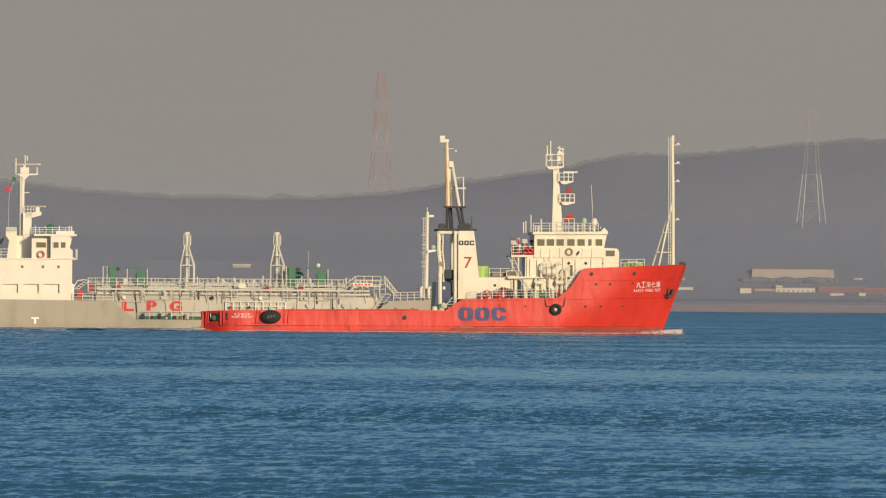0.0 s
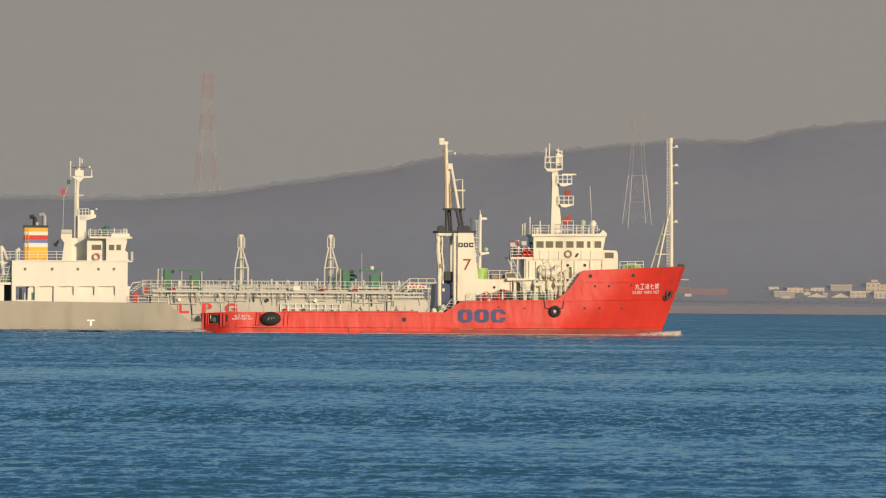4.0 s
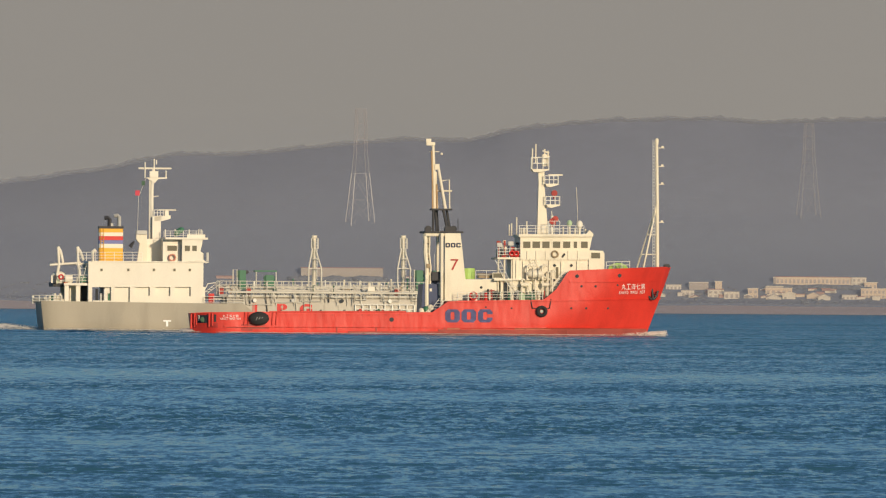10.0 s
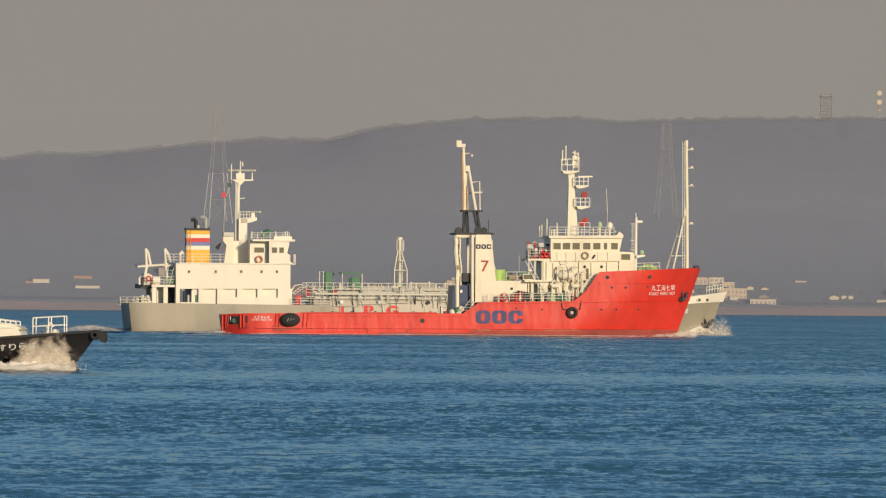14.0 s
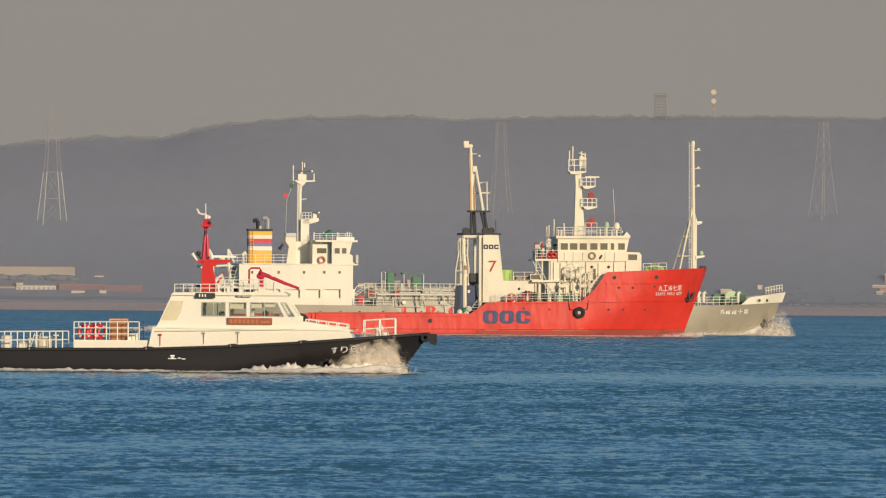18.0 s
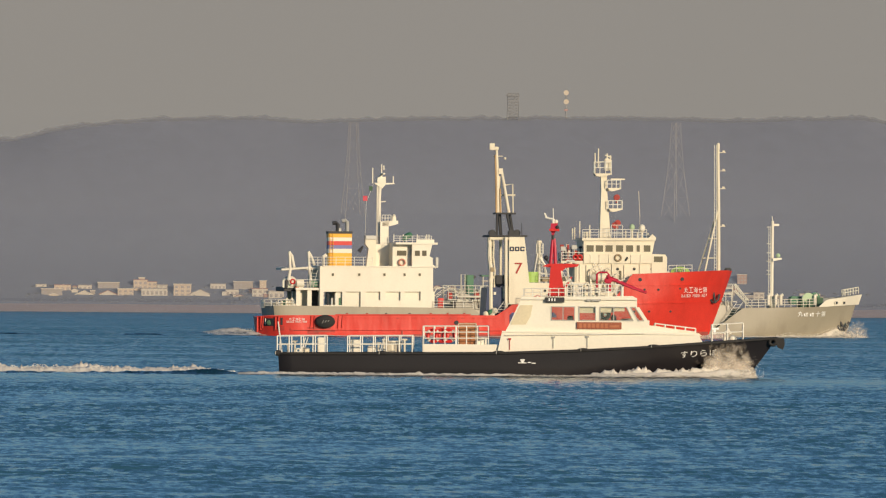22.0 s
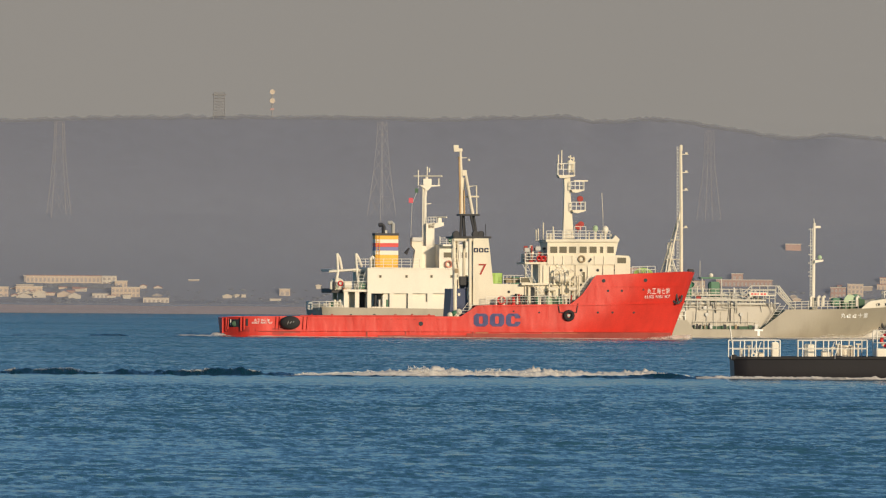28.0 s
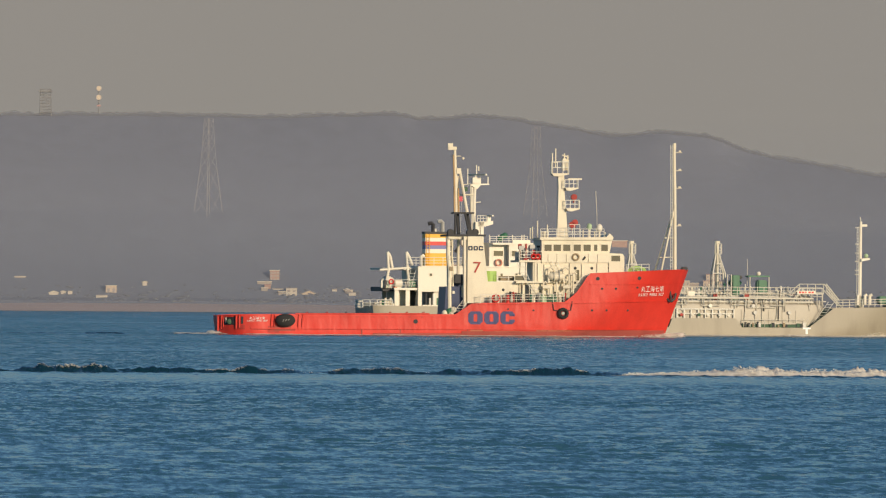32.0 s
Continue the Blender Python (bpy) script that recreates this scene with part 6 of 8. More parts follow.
    part("bulkhead", box(X(509), X(512.5), -wy + 0.05, wy - 0.05, zb, zt), CREAM, wheel)
    # foot and head of each pane: the two forward ones lean back with the windscreen
    for a0, a1, b0, b1, mullion in ((517, 558, 517, 558, True), (566, 595, 566, 595, False), (603, 661, 603, 650, True), (670, 680, 657, 665, False)):
        for g in (-1, 1):
            y = g * (wy - 0.04)
            gl = part("window" if a0 < 669 else "quarter_window", solid([(X(a0), z0), (X(a1), z0), (X(b1), z1), (X(b0), z1)], y - 0.008, y + 0.008), CLEAR, wheel)
            gl.visible_shadow = False
            f = bmesh.new()
            box(X(b0 - 1), X(b1 + 1), g * wy - 0.03, g * wy + 0.03, z1, z1 + 0.04, f)
            box(X(a0 - 1), X(a1 + 1), g * wy - 0.03, g * wy + 0.03, z0 - 0.04, z0, f)
            for lo, hi in ((a0, b0), (a1, b1)) + (((627, 627),) if mullion and a0 > 600 else (((a0 + a1) / 2,) * 2,) if mullion else ()):
                solid([(X(lo) - 0.02, z0), (X(lo) + 0.02, z0), (X(hi) + 0.02, z1), (X(hi) - 0.02, z1)], g * wy - 0.03, g * wy + 0.03, f)
            part("window_frame", f, GALV, gl)
    part("windscreen", solid([(X(687), z0), (X(689), z0), (X(668), z1), (X(666), z1)], -wy + 0.1, wy - 0.1), CLEAR, wheel).visible_shadow = False
    for a, b, drop in ((566, 595, 0.45), (603, 625, 0.4), (626, 646, 0.3)):
        part("blind", box(X(a), X(b), -wy + 0.12, -wy + 0.15, z1 - drop * (z1 - z0), z1), CREAM, wheel, "half-drawn pale window blind")
    part("console", box(X(640), X(672), -1.2, 1.2, zb, z0 + 0.08, bevel=0.04), GALV, wheel)
    part("seat", box(X(545), X(556), -0.9, -0.4, zb, z0 + 0.2, bevel=0.05), DARKFILL, wheel)
    part("seat", box(X(622), X(632), -0.9, -0.4, zb, z0 + 0.25, bevel=0.05), DARKFILL, wheel)
    panel = solid(side(P, 0, (445, 567), (462, 533), (484, 533), (480, 553), (472, 567)), -wy - 0.03, -wy + 0.02)
    part("side_screen", panel, surface("beige_canvas", (0.70, 0.61, 0.42), 0.8), wheel, "beige quarter screen")
    board = part("sign_board", box(X(562), X(641), -wy - 0.1, -wy - 0.005, P(600, 575).z, P(600, 563).z, bevel=0.01), surface("brown_red_board", (0.33, 0.09, 0.04), 0.6), wheel, "red-brown message board")
    # LED characters as plain bars; their light is only in the orange colour.
    bb = bmesh.new()
    for i in range(7):
        box(X(566 + i * 7.6), X(571 + i * 7.6), -wy - 0.115, -wy - 0.1, P(600, 573).z, P(600, 565.5).z, bb)
    box(X(620), X(637), -wy - 0.115, -wy - 0.1, P(600, 572).z, P(600, 568).z, bb)
    part("sign_bars", bb, surface("led_orange_colour", (0.47, 0.16, 0.07), 0.6), board)
    for u, v in ((444, 593), (521, 590), (581, 589)):
        p = P(u, v)
        f = box(p.x - 0.07, p.x + 0.07, -w - 0.1, -w, p.z - 0.03, p.z + 0.05)
        box(p.x - 0.012, p.x + 0.012, -w - 0.06, -w, p.z - 0.5, p.z, f)
        part("fitting", f, DULLRED if u < 500 else GALV, trunk)
    part("grab_rail", tube([P(436, 586, -w - 0.08), P(560, 585, -w - 0.08), P(680, 583, -w - 0.08)], 0.025), RAIL, trunk)
    bars_on(P, [(579, 586, 522.5, 526), (588, 604, 522.5, 526)], lambda x, z: wy + 0.12, wheel, GALV, "roof_mark")
    part("vent", box(X(507), X(540), -0.9, 0.9, P(520, 526).z, P(520, 518).z, bevel=0.03), SOOT, wheel)
    # red mast with lamps and aerials
    m = part("mast", solid(side(P, 0, (511, 517), (515, 463), (531, 463), (541, 517)), -0.42, 0.42), SCARLET, boat, "red signal mast with aerials")
    part("yard", solid(side(P, 0, (500, 464), (512, 459.5), (545, 459.5), (566, 460.5), (562, 465), (541, 467), (533, 476), (528, 466), (512, 466)), -0.3, 0.3), SCARLET, m)
    for u, du in ((514.5, 2.6), (523.5, -1.6)):
        part("spar", tube([P(u, 463), P(u + du, 428), P(u + du * 1.4, 415)], 0.09, None, 8, 0.06), CRIMSON, m)
    for v in (450, 438, 426):
        part("rung", tube([P(515.5, v), P(522, v)], 0.035), CRIMSON, m)
    part("neck", tube([P(518.5, 417), P(518.5, 405)], 0.07, None, 8), SOOT, m)
    part("head", solid(side(P, 0, (515, 388), (527, 388), (525, 399), (519.5, 409), (517, 409), (514, 399)), -0.22, 0.22), CRIMSON, m)
    part("head_lamp", ball(P(526, 395, -0.22), 0.09), SOOT, m)
    part("head_lamp", ball(P(524, 385), 0.1), BOATWHITE, m)
    part("head_post", tube([P(519, 390), P(519, 380)], 0.07, None, 8), RAIL, m)
    part("aerial", tube([P(519, 382), P(518.5, 361)], 0.025), RAIL, m)
    part("vane_arm", tube([P(505, 377), P(512, 379.5), P(519, 380)], 0.045), RAIL, m)
    part("vane", solid(side(P, 0, (502, 369), (505, 370), (510, 379), (506, 379)), -0.03, 0.03), RAIL, m)
    part("horn", tube([P(505, 462, -0.3), P(498, 452, -0.3), P(496, 449, -0.3)], 0.04, None, 8, 0.09), BOATWHITE, m)
    part("lamp", ball(P(507, 449, -0.25), 0.12), SOOT, m)
    part("lamp_bracket", tube([P(507, 452, -0.2), P(513, 460, -0.2)], 0.04), SOOT, m)
    part("radar_pedestal", ball(P(548, 460), 0.12, None, 1.3, 1.2, 1.1), CREAM, m)
    scanner(m, P(550, 454.7), 0.67, 0.08, 0.055, RAIL, 0.7, 20.2, "white radar scanner bar")
    part("lamp_post", tube([P(534, 500, -0.3), P(534, 472, -0.3)], 0.035), RAIL, m)
    part("lamp", box(X(530), X(538), -0.4, -0.2, P(534, 501).z, P(534, 494).z, bevel=0.02), BOATWHITE, m)
    part("brace", tube([P(538, 505), P(548, 490), P(552, 483)], 0.05), SCARLET, m)
    part("loud_hailer", tube([P(542, 492, -0.4), P(551, 487, -0.4)], 0.05, None, 10, 0.1), BOATWHITE, m)
    part("radar_scanner", box(X(512), X(530), -0.5, 0.5, P(520, 402).z, P(520, 398).z), SCARLET, m)
    cr = part("deck_crane", tube([P(618, 511), P(618, 482)], 0.11), CRIMSON, boat, "red jib crane on the roof")
    part("crane_base", box(X(611), X(625), -0.3, 0.3, P(618, 519).z, P(618, 508).z, bevel=0.03), CREAM, cr)
    part("jib", tube([P(613, 483), P(630, 489), P(660, 502), P(685, 511)], 0.11, None, 6, 0.06), CRIMSON, cr)
    part("ram", tube([P(620, 488), P(640, 490)], 0.05), RAIL, cr)
    part("hydraulic_box", box(X(610), X(624), -0.22, 0.22, P(615, 494).z, P(615, 484).z, bevel=0.05), CRIMSON, cr)
    part("mooring_light", tube([P(642, 518), P(642, 500)], 0.07), RAIL, boat)
    # rails
    railing(boat, [P(468, 517, -1.7), P(545, 517, -1.7)], 0.36, RAIL, 0.45, 2, 0.022)
    railing(boat, [P(468, 517, 1.7), P(545, 517, 1.7)], 0.36, RAIL, 0.45, 2, 0.022)
    railing(boat, [P(541, 517, -1.7), P(632, 517, -1.7)], 0.56, RAIL, 0.4, 3, 0.024)
    railing(boat, [P(545, 517, 1.7), P(640, 517, 1.7)], 0.56, RAIL, 0.5, 2, 0.022)
    part("lamp_stand", tube([P(556, 518, -1.3), P(556, 497, -1.3), P(551, 492, -1.3)], 0.035), RAIL, boat)
    part("lamp_stand", tube([P(567, 518, -1.2), P(567, 497, -1.2)], 0.05), RAIL, boat)
    part("lens_box", box(X(564), X(571), -1.3, -1.1, P(567, 503).z, P(567, 495).z, bevel=0.02), BOATWHITE, boat)
    part("vent_box", box(X(506), X(540), -2.0, -1.55, P(520, 528).z, P(520, 519).z, bevel=0.02), SOOT, wheel, "black louvred vent box")
    for i in range(3):
        part("vent_label", box(X(512 + i * 5), X(514 + i * 5), -2.03, -1.98, P(520, 526).z, P(520, 521).z), MARK, wheel)
    part("crane_loop", tube([P(597, 503, -0.3), P(597, 478, -0.3), P(601, 475, -0.3), P(615, 475, -0.3), P(618, 479, -0.3), P(618, 486, -0.3)], 0.045), CRIMSON, cr)
    railing(boat, [P(700, 578, -1.5), P(772, 587, -1.2)], 0.34, RAIL, 0.5, 2, 0.03)
    railing(boat, [P(700, 578, 1.5), P(772, 587, 1.2)], 0.34, RAIL, 0.5, 2, 0.03)
    railing(boat, [P(801, 598, -0.9), P(856, 595, -0.7)], 0.82, RAIL, 0.75, 2, 0.032)
    railing(boat, [P(801, 598, 0.9), P(856, 595, 0.7)], 0.82, RAIL, 0.75, 2, 0.032)
    part("bollard", tube([P(824, 598), P(824, 582), P(830, 576), P(834, 584)], 0.07), BOATWHITE, boat)
    part("windlass", ball(P(838, 594), 0.2), BOATWHITE, boat)
    # after deck: engine casing, cages, lockers
    part("engine_casing", box(X(290), X(424), -1.8, 1.8, P(350, 617).z, P(350, 602).z, bevel=0.03), BOATWHITE, boat, "low white engine casing")
    railing(boat, [P(291, 602, -1.75), P(406, 602, -1.75)], 0.86, RAIL, 0.5, 3, 0.028)
    railing(boat, [P(291, 602, 1.75), P(406, 602, 1.75)], 0.86, RAIL, 0.5, 3, 0.028)
    part("hatch_box", box(X(352), X(385), -1.2, -0.1, P(370, 602).z, P(370, 564).z, bevel=0.03), surface("faded_orange_brown", (0.42, 0.17, 0.06), 0.6), boat, "orange storage box")
    part("hatch_frame", tube([P(353, 601, -1.24), P(353, 566, -1.24), P(384, 566, -1.24), P(384, 601, -1.24)], 0.025), CREAM, boat)
    for u in (309, 324, 336):
        rb = part("ring_buoy", ring(P(u, 587, -1.5), 0.27, 0.085), SCARLET, boat, "red and white ring buoy")
        for a in range(4):
            c = P(u, 587, -1.5) + Vector((0.27 * math.cos(a * 1.57 + 0.8), 0, 0.27 * math.sin(a * 1.57 + 0.8)))
            part("white_band", ball(c, 0.1, None, 1, 1.05, 1, 8), BOATWHITE, rb)
    for u, v, r in ((389, 596, 0.16), (396, 590, 0.2)):
        part("canister", tube([P(u, v + 14, -1.3), P(u, v, -1.3)], r, None, 10), BOATWHITE, boat)
    for ua, ub in ((158, 272), (34, 118)):
        for y in (-2.2, 2.2):
            railing(boat, [P(ua, 617, y), P(ub, 616.5, y)], 0.8, RAIL, 0.58, 2, 0.032)
        for y in (-2.2, 2.2):
            part("gate_bar", tube([P((ua + ub) / 2, 616, y), P((ua + ub) / 2 + 8, 590, y)], 0.025), RAIL, boat)
    part("locker", box(X(163), X(180), -1.6, -0.8, P(170, 617).z, P(170, 593).z, bevel=0.04), BOATWHITE, boat)
    part("locker", box(X(193), X(208), -1.7, -1.0, P(200, 617).z, P(200, 605).z, bevel=0.04), BOATWHITE, boat)
    for u, h, y in ((212, 0.45, -1.4), (222, 0.6, -1.2), (250, 0.5, -1.0), (258, 0.62, -1.3), (52, 0.4, -1.0), (64, 0.55, -1.3)):
        g = tube([P(u, 617, y), P(u, 617, y) + Vector((0, 0, h))], 0.05, None, 6)
        tube([P(u - 4, 617, y) + Vector((0, 0, h)), P(u + 5, 617, y) + Vector((0, 0, h))], 0.045, g, 6)
        part("deck_fitting", g, (CREAM, GALV)[u % 2], boat)
    part("capstan", tube([P(235, 617, -0.5), P(235, 596, -0.5)], 0.4, None, 12), CREAM, boat)
    part("locker", box(X(104), X(117), -1.6, -0.6, P(110, 617).z, P(110, 590).z, bevel=0.04), BOATWHITE, boat)
    part("locker", box(X(76), X(90), -1.5, -0.7, P(80, 618).z, P(80, 608).z, bevel=0.04), CREAM, boat)
    part("ensign_staff", tube([P(40, 617, 0), P(33, 562, 0)], 0.035), RAIL, boat)
    part("cleat", ring(P(71, 613, -2.2), 0.09, 0.04), BOATWHITE, boat)
    return boat


pilot_boat = pilot()


# ---- the far shore: town, pylons, towers ----
HOUSE = [surface("cream_wall", (0.90, 0.70, 0.48), 0.9, grain=0.4, bump=0), surface("white_wall", (0.93, 0.81, 0.61), 0.9, grain=0.4, bump=0),
         surface("beige_wall", (0.56, 0.47, 0.37), 0.9, grain=0.4, bump=0),
         surface("salmon_wall", (0.60, 0.37, 0.26), 0.9, grain=0.4, bump=0),
         surface("dull_red_wall", (0.32, 0.17, 0.16), 0.9, grain=0.4, bump=0)]
ROOF = surface("grey_roof", (0.44, 0.39, 0.36), 0.9, grain=0.4, bump=0)
REDROOF = surface("red_roof", (0.47, 0.24, 0.19), 0.9, grain=0.4, bump=0)
PANE = surface("far_window", (0.58, 0.49, 0.41), 0.6, bump=0)
# Trees take the hill's grey-blue: the haze is in their colour.
WOODS = surface("haze_grey_trees", (0.20, 0.205, 0.222), 0.95, vary=0.1, grain=0.2, bump=0)
PYLON = surface("pale_galvanised_steel", (0.74, 0.69, 0.63), 0.8, bump=0, grain=0.3)
# Haze is put into these four steel colours, so that far towers stay faint.
PYLONFAINT = surface("hazy_galvanised_steel", (0.36, 0.345, 0.34), 0.8, bump=0, grain=0.3)
PYLONRED = surface("hazy_red_steel", (0.42, 0.262, 0.245), 0.8, bump=0, grain=0.3)
PYLONPINK = surface("hazy_white_steel", (0.41, 0.36, 0.345), 0.8, bump=0, grain=0.3)
PYLONGREY = surface("hazy_grey_steel", (0.29, 0.283, 0.277), 0.8, bump=0, grain=0.3)


def level(h, d):
    """Height in metres of what stands h sight units over the far waterline at the distance d."""
    return h * d / LENS + 3.25 * (1 - d / 4500.0)


def building(s0, s1, h0, h1, d, wall=0, roof="flat", rows=0, cols=0, label="", category="house", deep=4.0):
    """A building between two marks along the shore, from h0 to h1 over the waterline."""
    sm = (s0 + s1) / 2
    d = 4566
    while d < 4690 and terrain(sm, d) < level(h0, d) - 0.2:
        d += 0.5
    k = d / LENS
    z1 = level(h1, d)
    z0 = min(terrain(sm, d), level(h0, d)) - 0.8
    w = (s1 - s0) * k / 2
    at = at_shore(sm, d, z0)
    label = label or {"flat": "far flat-roofed cream town building in the haze", "gable": "far gabled house with pale walls in the haze"}[roof]
    b = thing("house" if category == "house" else "building", label, category, "town on the shore" if category == "house" else "", "", at)
    b.rotation_euler = (0, 0, -bearing(sm))
    top = z1 - z0
    if roof == "gable":
        eave = top - min(2.2, w * 0.5)
        part("wall", solid([(-w, 0), (w, 0), (w, eave), (0, top - 0.3), (-w, eave)], 0, deep), HOUSE[wall], b)
        part("roof", solid([(-w - 0.4, eave - 0.25), (0, top - 0.3), (w + 0.4, eave - 0.25), (w + 0.4, eave + 0.1), (0, top), (-w - 0.4, eave + 0.1)], -0.4, deep + 0.4), (HOUSE[1], REDROOF, ROOF, HOUSE[1])[int(s0) % 4], b)
    else:
        part("wall", box(-w, w, 0, deep, 0, top - 0.3), HOUSE[wall], b)
        part("roof", box(-w - 0.25, w + 0.25, -0.3, deep + 0.3, top - 0.3, top), REDROOF if roof == "red" or int(s0) % 5 == 1 else (HOUSE[1] if wall != 1 else ROOF), b)
    if rows and cols:
        hb = (h1 - max(h0, h1 - rows * 12)) * k / rows
        me = None
        for r in range(rows):
            for c in range(cols):
                x = -w + 2 * w * (c + 0.5) / cols
                z = top - 0.5 - hb * (r + 0.55)
                if me is None:
                    me = mesh_of("window", box(-w / cols * 0.55, w / cols * 0.55, -0.06, 0.05, -hb * 0.28, hb * 0.28))
                part("window", me, PANE, b).location = (x, 0, z)
    return b


def town():
    # western stretch: hall, long sheds and red roofs
    building(1331, 1476, 60, 77, 4640, 2, label="long pale warehouse half hidden by shore trees", category="warehouse", deep=6)
    building(1109, 1138, 48, 55, 4590, 1)
    building(1096, 1110, 47, 51, 4590, 3)
    building(1184, 1227, 39, 44, 4590, 1, label="long low white shed on the far shore", category="shed")
    building(1181, 1213, 56, 61, 4590, 3, "red", label="low red-roofed shed on the far shore", category="shed")
    building(1310, 1330, 33, 43, 4590, 1)
    building(1373, 1385, 36, 48, 4590, 1)
    building(1374, 1443, 36, 44, 4592, 1, rows=1, cols=8, label="long low white shed on the far shore", category="shed")
    building(1336, 1372, 38, 42, 4596, 2, "red", label="low red-roofed shed on the far shore", category="shed")
    building(1470, 1494, 30, 35, 4588, 1)
    building(1520, 1532, 30, 36, 4588, 1)
    building(1448, 1530, 36, 46, 4602, 4, "red", label="wide red-roofed factory hall in the haze", category="warehouse", deep=8)
    building(1528, 1596, 34, 44, 4600, 4, "red", label="wide red-roofed factory hall in the haze", category="warehouse", deep=8)
    building(1511, 1527, 59, 62, 4640, 1)
    building(1668, 1687, 44, 49, 4600, 1)
    for a in ((1678, 1715, 29, 41, 4585, 2, "flat", 1, 3), (1701, 1730, 38, 48, 4598, 0, "flat", 1, 3), (1743, 1767, 41, 48, 4598, 1, "flat", 1, 3),
              (1739, 1769, 30, 38, 4585, 1, "gable"), (1778, 1816, 42, 53, 4604, 2, "flat", 1, 4), (1781, 1811, 30, 39, 4585, 1, "gable"),
              (1813, 1841, 30, 42, 4588, 0, "flat", 2, 3), (1841, 1866, 42, 58, 4606, 0, "flat", 2, 3), (1850, 1861, 58, 62, 4607, 0, "flat"), (1866, 1882, 42, 55, 4606, 0, "flat", 2, 2),
              (1855, 1901, 30, 43, 4586, 1, "flat", 1, 6), (1883, 1901, 43, 50, 4600, 1, "flat"), (1912, 1943, 30, 51, 4590, 0, "flat", 3, 3),
              (1942, 1976, 30, 42, 4585, 1, "gable"), (1977, 2004, 42, 52, 4600, 1, "flat", 1, 4), (2004, 2027, 31, 42, 4588, 1, "flat", 1, 3),
              (2018, 2052, 42, 56, 4604, 2, "flat", 2, 4), (2051, 2079, 29, 44, 4586, 1, "flat", 2, 3), (2064, 2076, 43, 58, 4592, 0, "flat"),
              (2080, 2107, 27, 40, 4585, 1, "flat", 1, 3), (2122, 2140, 29, 46, 4590, 0, "flat", 2, 2), (2153, 2200, 36, 47, 4596, 0, "flat", 1, 5),
              (2154, 2181, 27, 36, 4584, 1, "gable"), (2183, 2206, 27, 40, 4586, 1, "gable"), (2154, 2184, 43, 50, 4602, 2, "flat"),
              (2226, 2250, 28, 40, 4585, 0, "gable"), (2246, 2268, 26, 37, 4584, 1, "gable"), (2288, 2316, 27, 36, 4584, 1, "flat", 1, 4),
              (2342, 2356, 26, 34, 4584, 1, "flat"), (2373, 2384, 45, 52, 4606, 1, "gable"), (2397, 2411, 45, 50, 4606, 1, "gable"),
              (2519, 2535, 28, 36, 4586, 1, "gable"), (2540, 2548, 30, 36, 4586, 1, "gable"), (2552, 2560, 30, 36, 4586, 1, "flat"),
              (2619, 2638, 34, 46, 4594, 0, "flat", 1, 2), (2458, 2477, 58, 61, 4630, 2, "flat"), (2684, 2692, 46, 54, 4606, 1, "gable"),
              (2938, 2957, 30, 44, 4592, 1, "flat", 2, 2), (2914, 2934, 40, 43, 4600, 1, "flat"), (2966, 2992, 32, 40, 4590, 0, "gable"),
              (3042, 3056, 36, 42, 4594, 1, "flat"), (3330, 3345, 52, 56, 4612, 1, "flat")):
        building(*a)
    building(2171, 2331, 54, 67, 4638, 0, rows=1, cols=22, label="long cream apartment block above the shore", category="apartment block", deep=5)
    building(2305, 2331, 52, 67, 4634, 1, rows=2, cols=3, label="cream end block of the long apartments", category="apartment block")
    building(2322, 2372, 30, 47, 4600, 0, rows=2, cols=7, label="broad beige building by the shore", category="building")
    building(2328, 2350, 46, 58, 4606, 0, rows=1, cols=3, label="stepped upper storey of the broad beige building", category="building")
    building(2378, 2424, 20, 29, 4582, 1, rows=1, cols=6, label="long low white shed on the far shore", category="shed")
    building(2167, 2205, 54, 66, 4645, 2, label="grey hazy block above the town", category="building")
    building(2602, 2622, 25, 29, 4585, 1, label="long low white shed on the far shore", category="shed")
    building(2909, 2926, 58, 75, 4640, 3, rows=3, cols=3, label="tall sunlit block on a rise by the shore", category="apartment block")
    building(2887, 2912, 50, 55, 4604, 2, label="low terrace below the tall block", category="building")
    building(3514, 3541, 120, 132, 4690, 3, label="lone pale building high on the slope", category="building", deep=3)
    building(3676, 3712, 52, 62, 4608, 0, rows=1, cols=5, label="stepped cream hotel on the shore", category="hotel")
    building(3681, 3704, 62, 74, 4609, 0, rows=2, cols=4, label="upper storeys of a stepped cream hotel", category="hotel")
    building(3789, 3829, 32, 46, 4596, 2, "gable", label="grey-white hangar with sloping roof", category="hangar")
    building(3640, 3668, 50, 58, 4606, 2)
    building(3210, 3290, 52, 70, 4640, 0, rows=2, cols=11, label="broad cream shore hotel with a stair tower", category="hotel", deep=6)
    building(3230, 3260, 68, 88, 4641, 3, rows=2, cols=3, label="upper storeys of the broad shore hotel", category="hotel")
    building(3341, 3372, 50, 66, 4640, 0, rows=2, cols=4, label="cream block beside the shore hotel", category="building")
    building(3392, 3491, 56, 68, 4640, 3, rows=1, cols=14, label="long salmon apartment block above the shore", category="apartment block", deep=6)
    building(3419, 3439, 66, 79, 4641, 3, rows=1, cols=2, label="stair tower of the long salmon block", category="building")
    building(3594, 3621, 39, 56, 4600, 3, rows=2, cols=4, label="salmon block with a small roof tower", category="building")
    building(3606, 3614, 54, 60, 4601, 3, label="small roof tower in the haze", category="building", deep=2)
    building(3624, 3652, 39, 62, 4600, 0, rows=3, cols=4, label="cream block of several storeys by the shore", category="building")
    # small houses crowded between the larger ones
    rng = random.Random(31)
